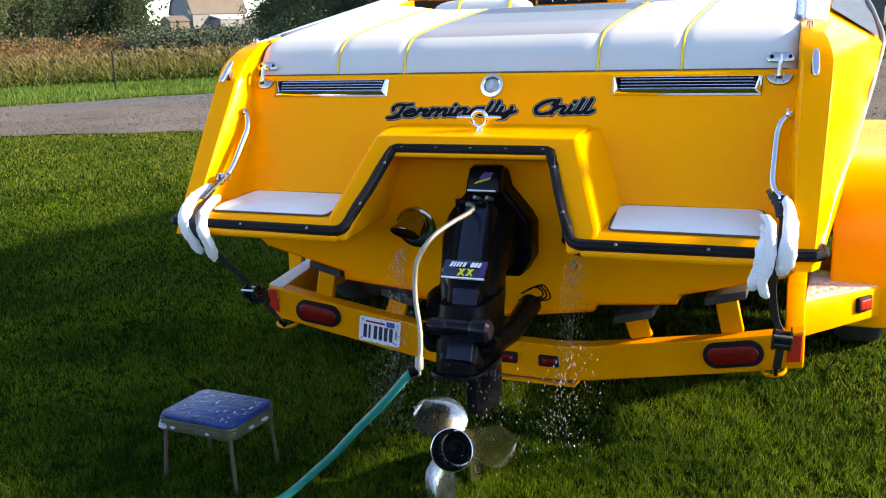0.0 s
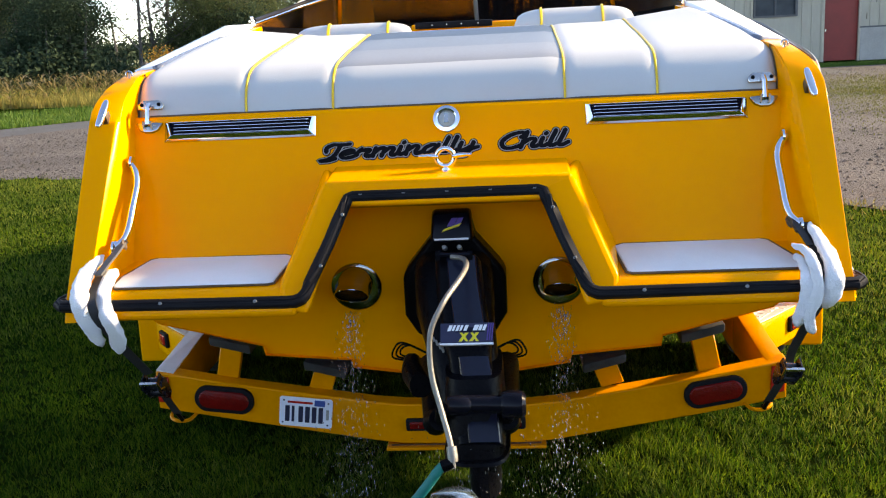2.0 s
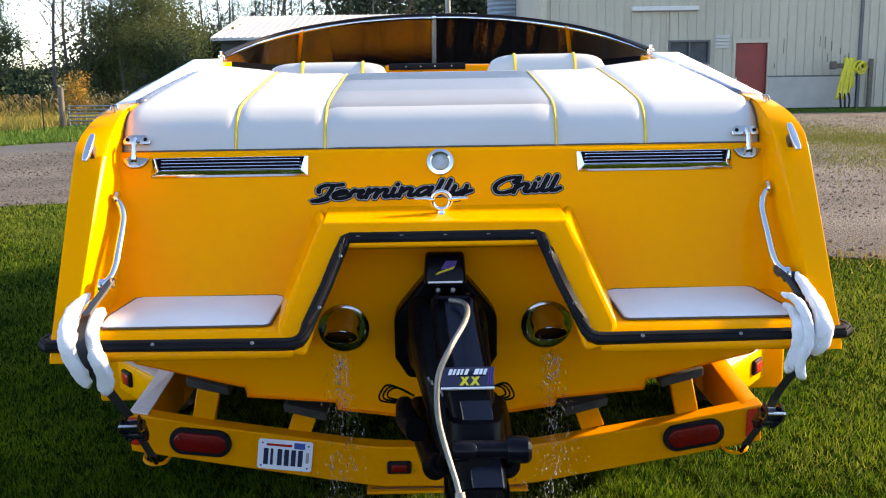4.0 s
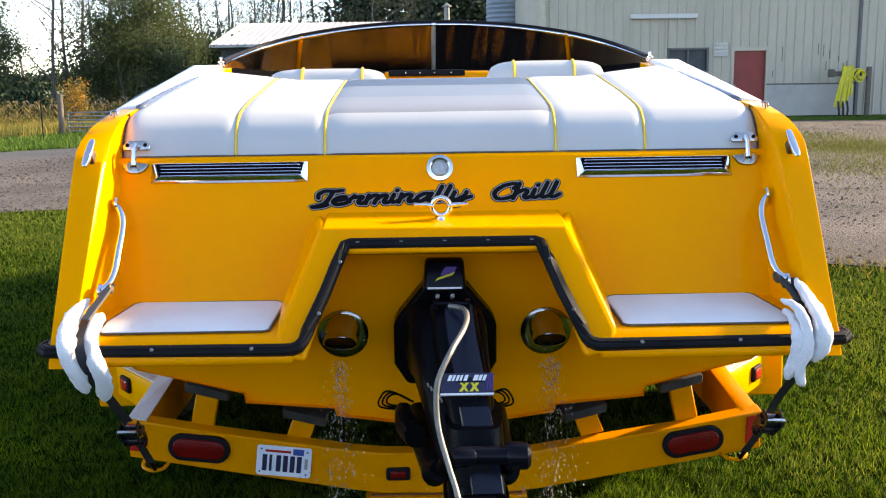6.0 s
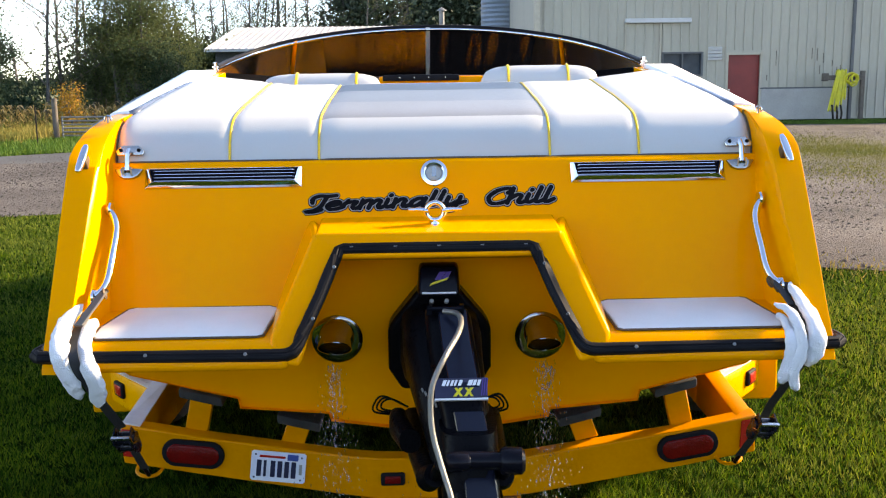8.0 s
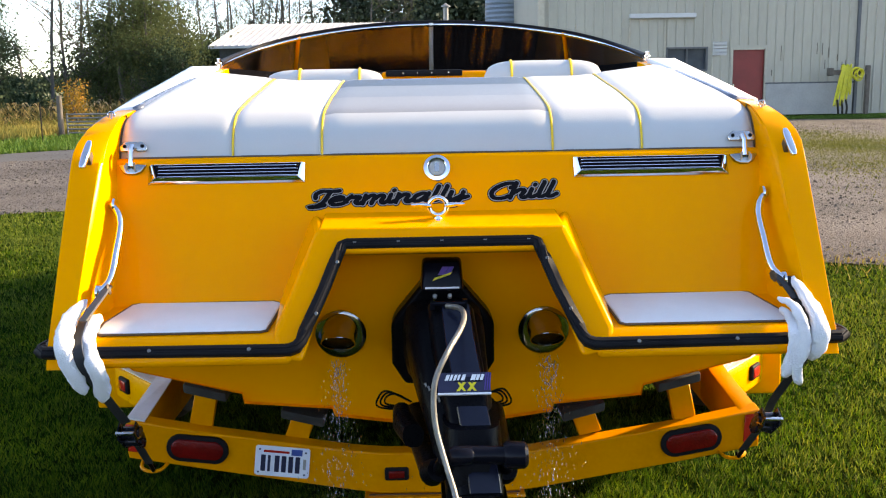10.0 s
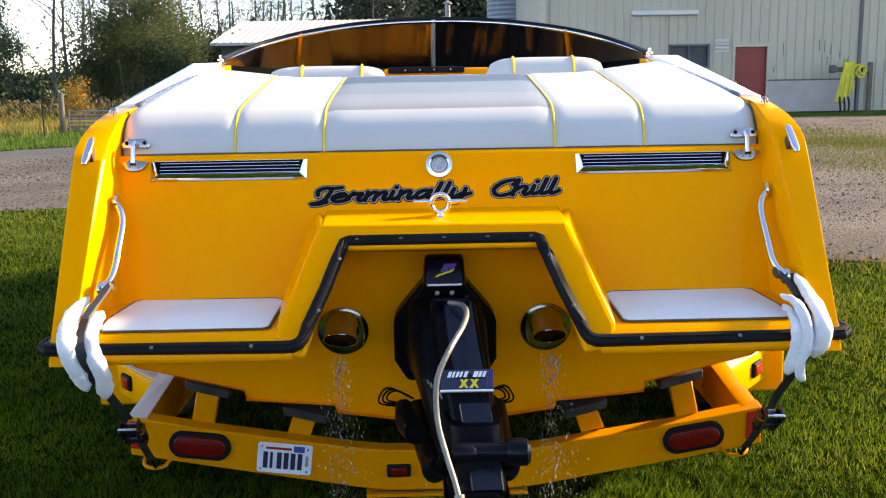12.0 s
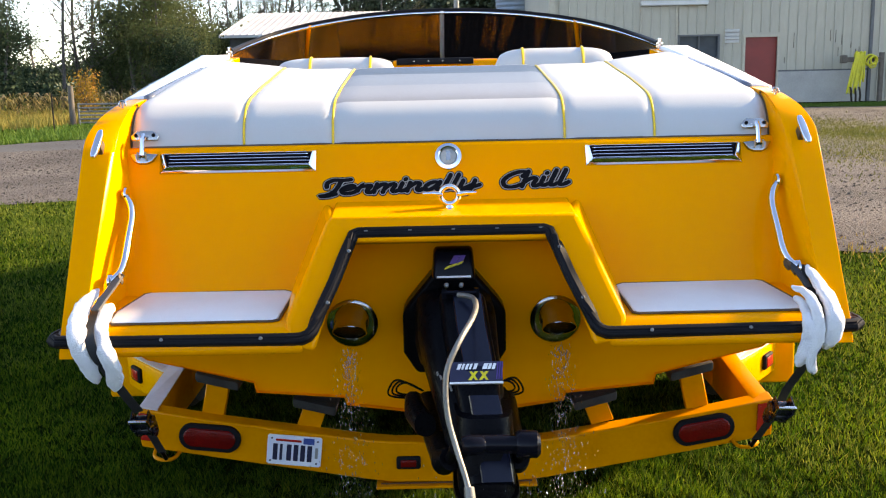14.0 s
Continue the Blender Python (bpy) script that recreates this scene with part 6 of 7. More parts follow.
tw = thing("towel", "white terry towel hanging in folds under the strap", "towel", "chafe towels")
part("towel_fold", towel_roll([((0.979, 0.115, 0.924), 0.012, 0.010), ((0.991, 0.070, 0.890), 0.017, 0.012), ((0.999, 0.000, 0.853), 0.022, 0.014), ((0.998, -0.045, 0.816), 0.024, 0.014), ((0.993, -0.048, 0.775), 0.024, 0.014), ((0.979, -0.040, 0.730), 0.016, 0.010)], 0.4), TOWEL, tw, smooth=80)
part("towel_fold", towel_roll([((0.919, 0.055, 0.880), 0.009, 0.008), ((0.943, 0.020, 0.871), 0.013, 0.009), ((0.953, -0.035, 0.839), 0.015, 0.010), ((0.956, -0.055, 0.795), 0.015, 0.010), ((0.946, -0.058, 0.748), 0.016, 0.010), ((0.934, -0.055, 0.707), 0.015, 0.009), ((0.950, -0.050, 0.666), 0.013, 0.007)], 3.3), TOWEL, tw, smooth=80)
part("towel_fold", towel_roll([((0.925, 0.045, 0.853), 0.011, 0.009), ((0.937, 0.000, 0.833), 0.016, 0.011), ((0.933, -0.042, 0.804), 0.018, 0.012), ((0.927, -0.050, 0.764), 0.018, 0.012), ((0.915, -0.050, 0.722), 0.017, 0.011), ((0.907, -0.045, 0.685), 0.013, 0.009)], 5.1), TOWEL, tw, smooth=80)

# ---- flushing hose, garden hose, stool, water ----
fh = thing("flushing_hose", "braided steel flushing hose hanging from the drive", "hose")
bm = bmesh.new()
tube(bm, glide([(0.010, 0.100, 0.866), (0.045, 0.060, 0.868), (0.054, -0.003, 0.861), (0.040, -0.105, 0.852), (0.007, -0.189, 0.822), (-0.025, -0.225, 0.765), (-0.033, -0.238, 0.71), (-0.028, -0.252, 0.64), (-0.008, -0.275, 0.565), (0.010, -0.315, 0.515), (0.018, -0.345, 0.490)], 8), 0.0074, 12)
part("hose_body", bm, BRAID, fh, smooth=70)
bm = bmesh.new()
tube(bm, [(0.018, -0.343, 0.500), (0.020, -0.352, 0.478), (0.021, -0.356, 0.466)], [0.0125, 0.0135, 0.0125], 10)
tube(bm, [(0.021, -0.357, 0.466), (0.022, -0.360, 0.452)], 0.006, 8)
part("hose_fitting", bm, BRAID, fh, "metal end fitting")
gh = thing("garden_hose", "teal green garden hose running down onto the grass", "hose")
bm = bmesh.new()
tube(bm, glide([(0.014, -0.354, 0.462), (-0.01, -0.358, 0.450), (-0.051, -0.37, 0.401), (-0.105, -0.38, 0.340), (-0.171, -0.39, 0.272), (-0.245, -0.405, 0.190), (-0.318, -0.41, 0.120), (-0.40, -0.44, 0.045), (-0.46, -0.52, 0.016), (-0.55, -0.78, 0.014), (-0.70, -1.05, 0.014), (-0.75, -1.6, 0.014), (-0.5, -2.6, 0.014), (0.4, -4.0, 0.014)], 8), 0.0125, 12)
part("hose_body", bm, HOSE_GREEN, gh, smooth=70)
bm = bmesh.new()
tube(bm, [(0.020, -0.353, 0.464), (-0.006, -0.357, 0.454)], 0.0155, 12)
part("hose_coupling", bm, BLACK_DULL, gh, "black coupling")

stool = thing("step_stool", "low metal stool with a scuffed blue paint-spattered seat", "stool")
corners = [Vector((-0.925, -0.412, 0)), Vector((-0.622, -0.432, 0)), Vector((-0.565, -0.200, 0)), Vector((-0.872, -0.160, 0))]
cen = sum(corners, Vector()) / 4
ux = (corners[1] - corners[0]).normalized()
uy = Vector((-ux.y, ux.x, 0))


def rounded_square(half_x, half_y, r, n=6):
    pts = []
    for k, (sx, sy) in enumerate(((1, 1), (-1, 1), (-1, -1), (1, -1))):
        for i in range(n + 1):
            a = math.pi / 2 * (k + i / n)
            pts.append((sx * (half_x - r) + r * math.cos(a), sy * (half_y - r) + r * math.sin(a)))
    return pts


def stool_slab(hx, hy, r, z0, z1, w=0.004):
    bm = bmesh.new()
    loop = [cen + ux * x + uy * y for x, y in rounded_square(hx, hy, r)]
    hexa(bm, [p + Vector((0, 0, z0)) for p in loop], [p + Vector((0, 0, z1)) for p in loop])
    return rounded(fixed(bm), w, 2, 50)


top_z = 0.228
part("seat", stool_slab(0.150, 0.118, 0.035, top_z - 0.012, top_z + 0.006, 0.006), STOOL_BLUE, stool, "blue seat with dried white paint smears")
part("rim", stool_slab(0.156, 0.124, 0.038, top_z - 0.018, top_z - 0.008, 0.003), STOOL_METAL, stool, "pale worn seat rim")
part("apron", stool_slab(0.153, 0.121, 0.036, top_z - 0.048, top_z - 0.017, 0.003), STOOL_METAL, stool, "worn painted metal apron")
for sx in (-1, 1):
    for sy in (-1, 1):
        bm = bmesh.new()
        a = cen + ux * sx * 0.130 + uy * sy * 0.104 + Vector((0, 0, top_z - 0.03))
        b = cen + ux * sx * 0.147 + uy * sy * 0.112 + Vector((0, 0, 0.0))
        tube(bm, [a, b], 0.0068, 10)
        rusty = sx < 0
        part("leg", bm, STOOL_RUST if rusty else STOOL_METAL, stool, "rusted tubular leg" if rusty else "worn olive tubular leg", smooth=60)
for k in range(44):
    bm = bmesh.new()
    cx, cy = rng.uniform(-0.125, 0.125), rng.uniform(-0.095, 0.095)
    if k < 10:
        cx, cy = 0.11 + rng.uniform(-0.03, 0.02), rng.uniform(-0.095, 0.095)
    r = rng.uniform(0.0012, 0.0045)
    stretch = rng.uniform(0.8, 5.0)
    turn = rng.uniform(0, math.pi)
    shape = [(r * stretch * math.cos(a) * rng.uniform(0.5, 1), r * math.sin(a) * rng.uniform(0.5, 1)) for a in [2 * math.pi * i / 9 for i in range(9)]]
    pts = [cen + ux * (cx + a * math.cos(turn) - b * math.sin(turn)) + uy * (cy + a * math.sin(turn) + b * math.cos(turn)) for a, b in shape]
    hexa(bm, [p + Vector((0, 0, top_z + 0.0058)) for p in pts], [p + Vector((0, 0, top_z + 0.0066)) for p in pts])
    part("paint_smear", fixed(bm), STOOL_SPATTER, stool)

for cx, cy, w, h in ((-0.152, -0.095, 0.020, 0.016), (-0.128, -0.122, 0.022, 0.012), (-0.085, -0.122, 0.014, 0.006), (0.055, -0.122, 0.010, 0.006), (0.154, -0.02, 0.018, 0.006), (0.154, 0.05, 0.022, 0.009)):
    bm = bmesh.new()
    flat_x = abs(cx) < 0.15
    loop = [(w * math.cos(a) * rng.uniform(0.6, 1), h * math.sin(a) * rng.uniform(0.6, 1)) for a in [2 * math.pi * i / 11 for i in range(11)]]
    at = cen + ux * cx + uy * cy + Vector((0, 0, top_z - 0.034))
    along, off = (ux, -uy) if flat_x else (uy, ux * math.copysign(1, cx))
    hexa(bm, [at + along * a + Vector((0, 0, b)) - off * 0.004 for a, b in loop], [at + along * a + Vector((0, 0, b)) + off * 0.0012 for a, b in loop])
    part("paint_smear", fixed(bm), STOOL_SPATTER, stool)

# cooling water falling from the exhausts and the drive
vs, fs = [], []
for k in range(1700):
    src = (0, 1, 0, 1, 2)[k % 5]
    fall = rng.uniform(0, 1) ** 1.3
    if src < 2:
        x = (-0.316 if src else 0.316) + rng.normal(0, 0.012 + 0.05 * fall)
        y = 0.27 - 0.16 * fall + rng.normal(0, 0.03)
        z = lerp(0.655, 0.03, fall)
    else:
        x, y, z = 0.08 + rng.normal(0, 0.10), -0.1 + rng.normal(0, 0.09), lerp(0.45, 0.03, fall)
    r = rng.uniform(0.0008, 0.0021)
    h = r * rng.uniform(1.0, 4.5)
    b = len(vs)
    vs += [(x + r, y, z), (x - r * 0.5, y + r * 0.87, z), (x - r * 0.5, y - r * 0.87, z), (x, y, z + h), (x, y, z - h)]
    fs += [(b, b + 1, b + 3), (b + 1, b + 2, b + 3), (b + 2, b, b + 3), (b + 1, b, b + 4), (b + 2, b + 1, b + 4), (b, b + 2, b + 4)]
bulk("water_drops", vs, fs, WATER, "clear cooling water falling in drops from the exhausts", "water", smooth=True)

# ---- farm buildings ----
BY = 30.4


def farm_shed():
    """The long cream metal building across the drive."""
    t = thing("farm_building", "cream ribbed metal farm building with red door and concrete footing", "building")
    bm = bmesh.new()
    # front wall in panels round the door, window and footing
    def panel(x0, x1, z0, z1):
        box(bm, ((x0 + x1) / 2, BY + 0.15, (z0 + z1) / 2), (x1 - x0, 0.30, z1 - z0))
    for x0, x1, z0, z1 in ((3.86, 8.08, 0, 5.2), (8.08, 9.40, 0, 1.52), (8.08, 9.40, 2.27, 5.2), (9.40, 10.25, 0, 5.2), (10.25, 11.41, 2.22, 5.2), (11.41, 34, 0, 5.2)):
        panel(x0, x1, z0, z1)
        part("wall_panel", bm, SIDING, t, "cream ribbed siding", smooth=0)
        bm = bmesh.new()
    for c, size in (((3.96, BY + 8, 2.6), (0.2, 15.4, 5.2)), ((33.9, BY + 8, 2.6), (0.2, 15.4, 5.2)), ((18.93, BY + 15.9, 2.6), (30.14, 0.2, 5.2))):
        part("wall", box(bmesh.new(), c, size), SIDING, t, "cream ribbed siding", smooth=0)
    bm = bmesh.new()
    prism(bm, [(BY - 0.5, 5.1), (BY + 8, 8.2), (BY + 16.5, 5.1), (BY + 16.5, 5.25), (BY + 8, 8.4), (BY - 0.5, 5.25)], "x", 3.4, 34.5)
    part("roof", bm, ROOF_WHITE, t)
    for xe in (3.9, 33.8):
        bm = bmesh.new()
        prism(bm, [(BY, 5.15), (BY + 16, 5.15), (BY + 8, 8.25)], "x", xe, xe + 0.15)
        part("gable", bm, SIDING, t)
    rib = bmesh.new()
    box(rib, (0, 0, 0), (0.05, 0.05, 1.0))
    rib_mesh = link("siding_rib", rounded(rib, 0.012, 1), SIDING).data
    bpy.data.objects.remove(bpy.data.objects["siding_rib"])
    x = 4.1
    while x < 20:
        lo, hi = 0.05, 5.1
        if 11.45 < x < 14.35:
            lo = 1.08
        if 8.0 < x < 9.45 or 10.2 < x < 11.45:
            lo = 2.33
        ob = new("siding_rib", rib_mesh)
        ob.parent = t
        ob.matrix_local = Matrix.Translation((x, BY - 0.015, (lo + hi) / 2)) @ Matrix.Diagonal((1, 1, hi - lo, 1))
        x += 0.305
    bm = bmesh.new()
    box(bm, (12.9, BY - 0.04, 0.52), (2.95, 0.10, 1.04))
    part("footing", rounded(bm, 0.015, 1), CONCRETE, t, "pale concrete footing")
    bm = bmesh.new()
    box(bm, (12.9, BY - 0.06, 1.06), (3.0, 0.06, 0.05))
    part("sill_flashing", bm, SHED_WALL, t)
    bm = bmesh.new()
    box(bm, (10.83, BY + 0.10, 1.11), (1.10, 0.06, 2.18))
    d = part("door", rounded(bm, 0.01, 1), RED_DOOR, t, "plain red steel door, closed")
    bm = bmesh.new()
    box(bm, (10.36, BY + 0.05, 1.0), (0.06, 0.06, 0.10))
    part("door_handle", rounded(bm, 0.01, 1), STAINLESS, d)
    bm = bmesh.new()
    for x0, x1, z0, z1 in ((10.22, 10.29, 0, 2.25), (11.37, 11.44, 0, 2.25), (10.295, 11.365, 2.18, 2.25)):
        box(bm, ((x0 + x1) / 2, BY - 0.02, (z0 + z1) / 2), (x1 - x0, 0.08, z1 - z0))
    part("door_frame", bm, SIDING_TRIM, t)
    w = part("window", box(bmesh.new(), (8.40, BY + 0.12, 1.895), (0.66, 0.02, 0.75)), PANE, t, "dusty dark window pane")
    part("pane", box(bmesh.new(), (9.07, BY + 0.14, 1.895), (0.66, 0.02, 0.75)), PANE, w)
    bm = bmesh.new()
    for x0, x1, z0, z1 in ((8.04, 8.10, 1.5, 2.3), (9.38, 9.44, 1.5, 2.3), (8.104, 9.376, 2.24, 2.30), (8.104, 9.376, 1.50, 1.56), (8.72, 8.76, 1.565, 2.235)):
        box(bm, ((x0 + x1) / 2, BY + 0.02, (z0 + z1) / 2), (x1 - x0, 0.14, z1 - z0))
    part("window_frame", bm, SHED_WALL, w)
    bm = bmesh.new()
    for k in range(4):
        box(bm, (9.83, BY - 0.06, 2.06 + k * 0.115), (0.46, 0.06, 0.085), Matrix.Rotation(radians(20), 4, "X"))
    part("wall_vent", bm, ROOF_WHITE, t, "white louvred wall vent")
    bm = bmesh.new()
    box(bm, (7.87, BY - 0.12, 3.33), (2.22, 0.16, 0.15))
    part("door_track", rounded(bm, 0.02, 1), ROOF_WHITE, t, "white sliding door track")
    bm = bmesh.new()
    for x in (6.80, 7.98):
        box(bm, (x, BY - 0.055, 1.65), (0.05, 0.06, 3.3))
    part("wall_trim", bm, SIDING_TRIM, t)
    bm = bmesh.new()
    box(bm, (14.47, BY - 0.06, 2.6), (0.09, 0.10, 5.2))
    part("downpipe", bm, SHED_WALL, t)
    bm = bmesh.new()
    box(bm, (3.84, BY + 0.0, 2.6), (0.20, 0.34, 5.2))
    part("wall_trim", bm, SIDING_TRIM, t)
    for k in range(9):
        bm = bmesh.new()
        x = rng.uniform(11.6, 14.2)
        box(bm, (x, BY - 0.045, rng.uniform(1.4, 2.2)), (0.02, 0.012, rng.uniform(0.15, 0.5)))
        part("rust_streak", bm, TIMBER, t, "dark streak on the siding")
    return t


farm_shed()

low = thing("low_shed", "long low shed with a white ribbed metal roof", "building")
part("wall", box(bmesh.new(), (-3.55, 50, 1.45), (11.7, 14.6, 2.9)), SHED_WALL, low)
bm = bmesh.new()
prism(bm, [(42.0, 2.86), (50.0, 4.20), (58.0, 2.86), (58.0, 2.98), (50.0, 4.33), (42.0, 2.98)], "x", -9.75, 2.62)
part("roof", fixed(bm), ROOF_WHITE, low, "white ribbed metal roof")
rib = bmesh.new()
box(rib, (0, 0, 0), (0.045, 8.1, 0.035))
rib_mesh = link("roof_rib", rib, ROOF_WHITE).data
bpy.data.objects.remove(bpy.data.objects["roof_rib"])
for k in range(40):
    ob = new("roof_rib", rib_mesh)
    ob.parent = low
    ob.matrix_local = Matrix.Translation((-9.7 + k * 0.315, 46.0, 3.67)) @ Matrix.Rotation(math.atan(1.35 / 8.0), 4, "X")
bm = bmesh.new()
tube(bm, [(1.05, 47, 4.2), (1.05, 47, 4.85)], 0.13, 12)
lathe(bm, [(0.0, 0.16), (0.24, 0.0), (0.24, -0.03), (0, -0.03)], 12, Matrix.Translation((1.05, 47, 4.9)))
part("roof_vent", bm, GATE_METAL, low, "round metal roof vent")

silo = thing("grain_silo", "ribbed galvanised steel grain silo", "silo")
bm = bmesh.new()
prof = []
for k in range(72):
    z = k * 0.1
    prof.append((1.03 + 0.018 * math.cos(k * math.pi), z))
lathe(bm, prof + [(0.12, 8.0), (0.0, 8.0)], 40, Matrix.Translation((3.70, 41.5, 0)))
part("silo_wall", bm, SILO, silo, smooth=20)

# post with a coiled yellow hose beside the wall
post = thing("hose_post", "dark timber post with a crossbar", "post")
bm = bmesh.new()
box(bm, (14.53, 29.6, 0.80), (0.14, 0.14, 1.60))
part("upright", rounded(bm, 0.015, 1), TIMBER, post)
bm = bmesh.new()
box(bm, (13.9, 29.58, 1.38), (1.2, 0.12, 0.16))
part("crossbar", rounded(bm, 0.015, 1), TIMBER, post)
bm = bmesh.new()
box(bm, (13.28, 29.58, 1.40), (0.18, 0.2, 0.26))
part("bracket", rounded(bm, 0.02, 1), TIMBER, post)
hose = thing("fire_hose", "yellow hose hung in loops over a post's crossbar", "hose")
for k in range(9):
    bm = bmesh.new()
    xt, xb = 13.62 + 0.036 * k, 13.40 + 0.062 * k + 0.03 * math.sin(k * 2.4)
    lo, hi = 0.34 + 0.09 * abs(k - 4) * (k > 4) + 0.05 * math.sin(k * 3.1), 1.60 + 0.03 * math.sin(k * 1.7)
    tube(bm, glide([(xb, 29.46, lo), (lerp(xb, xt, 0.4), 29.42, 0.9), (xt, 29.45, hi - 0.13), (xt + 0.03, 29.52, hi), (xt + 0.06, 29.66, hi - 0.06), (xt + 0.05, 29.74, 1.2), (xb + 0.08, 29.66, lo + 0.03), (xb, 29.46, lo)], 5), 0.029, 8)
    part("hose_loop", bm, HOSE_YELLOW, hose, smooth=60)
for k in range(4):
    bm = bmesh.new()
    r = (0.19, 0.16, 0.20, 0.13)[k]
    tube(bm, [(14.10 + (0.0, 0.05, -0.03, 0.08)[k] + r * math.cos(a), 29.45 - 0.03 * k + 0.05 * math.cos(a), 1.33 + (0.0, -0.05, 0.04, 0.02)[k] + r * (0.9, 1.1, 0.8, 1.0)[k] * math.sin(a)) for a in [2 * math.pi * i / 20 for i in range(21)]], 0.028, 8)
    part("hose_loop", bm, HOSE_YELLOW, hose, smooth=60)
bm = bmesh.new()
for k in range(3):
    tube(bm, glide([(13.5 + 0.14 * k, 29.45, 0.5), (13.52 + 0.15 * k, 29.42, 0.25), (13.58 + 0.13 * k, 29.5, 0.03)], 4), 0.035, 6)
part("hose_end", bm, FENCE_STEEL, hose, "dark hose ends")

# ---- fence and gate at the far side of the verge ----


def steel_post(x, y, h):
    bm = bmesh.new()
    box(bm, (x, y, h / 2), (0.032, 0.014, h))
    box(bm, (x, y + 0.02, h / 2), (0.012, 0.03, h))
    t = link("fence_post", bm, FENCE_STEEL, None, 0)
    tagged(t, "thin dark steel fence post standing in grass", "post", "fence posts")


steel_post(-10.0, 22.9, 0.95)
steel_post(-14.5, 15.2, 0.95)
bm = bmesh.new()
tube(bm, [(-10.5, 25.6, 0), (-10.5, 25.6, 1.12)], [0.085, 0.075], 10)
tagged(link("gate_post", bm, TIMBER), "round weathered timber gate post", "post")
gate = thing("field_gate", "grey tubular metal field gate, closed", "gate")
for k in range(6):
    bm = bmesh.new()
    z = 0.06 + 0.105 * k
    tube(bm, [(-10.35, 25.7, z), (-7.4, 25.4, z)], 0.024, 8)
    part("gate_bar", bm, GATE_METAL, gate)
for q in (0, 0.5, 1):
    bm = bmesh.new()
    x, y = lerp(-10.35, -7.4, q), lerp(25.7, 25.4, q)
    tube(bm, [(x, y, 0.0), (x, y, 0.62)], 0.028, 8)
    part("gate_upright", bm, GATE_METAL, gate)
pole = thing("utility_pole", "wooden utility pole with a crossarm", "pole")
bm = bmesh.new()
tube(bm, [(-41.4, 99.5, 0), (-41.8, 99.5, 5.4)], [0.16, 0.11], 8)
part("pole_shaft", bm, TIMBER, pole)
bm = bmesh.new()
box(bm, (-41.7, 99.5, 4.9), (1.6, 0.1, 0.1))
part("crossarm", bm, TIMBER, pole)
for z in (5.2, 5.7):
    bm = bmesh.new()
    tube(bm, glide([(-41.8, 99.5, z - 0.5), (-34, 97, z - 0.6), (-20, 90, z)], 6), 0.02, 4)
    part("wire", bm, FENCE_STEEL, pole)

# old gambrel barn beyond the corn
old = thing("old_barn", "weathered white gambrel-roofed barn beyond the field", "barn")
ob_dir = Vector((-0.535, 0.845, 0)).normalized()
ob_c = Vector((1.1, -2.7, 0)) + Vector((-0.583, 0.812, 0)) * 240
bx = Matrix.Translation((ob_c.x, ob_c.y, 0.9)) @ Matrix.Rotation(radians(72), 4, "Z")
bm = bmesh.new()
gam = [(-4.4, 0), (4.4, 0), (4.4, 3.4), (3.2, 6.2), (0, 8.0), (-3.2, 6.2), (-4.4, 3.4)]
prism(bm, gam, "x", -7.5, 7.5)
bmesh.ops.transform(bm, matrix=bx, verts=bm.verts)
part("wall", bm, OLD_WHITE, old, smooth=0)
bm = bmesh.new()
for s in (-1, 1):
    prism(bm, [(s * 4.7, 3.2), (s * 3.3, 6.35), (s * 3.15, 6.2), (s * 4.5, 3.2)], "x", -7.9, 7.9)
    prism(bm, [(s * 3.3, 6.35), (0, 8.2), (0, 8.0), (s * 3.15, 6.2)], "x", -7.9, 7.9)
bmesh.ops.transform(bm, matrix=bx, verts=bm.verts)
part("roof", fixed(bm), OLD_ROOF, old, "faded brown gambrel roof", smooth=0)
bm = bmesh.new()
prism(bm, [(-4.4, 2.6), (-8.6, 1.9), (-8.6, 2.05), (-4.4, 2.9)], "x", -3.0, 7.5)
bmesh.ops.transform(bm, matrix=bx, verts=bm.verts)
part("lean_to_roof", fixed(bm), ROOF_WHITE, old, "white lean-to roof", smooth=0)
bm = bmesh.new()
box(bm, (2.2, -6.3, 0.9), (10.2, 4.0, 1.9))
bmesh.ops.transform(bm, matrix=bx, verts=bm.verts)
part("lean_to", bm, OLD_WHITE, old, smooth=0)
for z, y in ((5.2, -1.6), (5.2, 1.6)):
    bm = bmesh.new()
    box(bm, (-7.52, y, z), (0.1, 0.6, 1.0))
    bmesh.ops.transform(bm, matrix=bx, verts=bm.verts)
    part("window", bm, PANE, old)
bm = bmesh.new()
box(bm, (-11.5, -3.0, 0.9), (5.0, 4.0, 1.9))
prism(bm, [(-5.4, 1.7), (-3.0, 3.0), (-0.6, 1.7)], "x", -14.2, -8.8)
bmesh.ops.transform(bm, matrix=bx, verts=bm.verts)
part("small_shed", bm, OLD_ROOF, old, smooth=0)

# ---- corn field ----


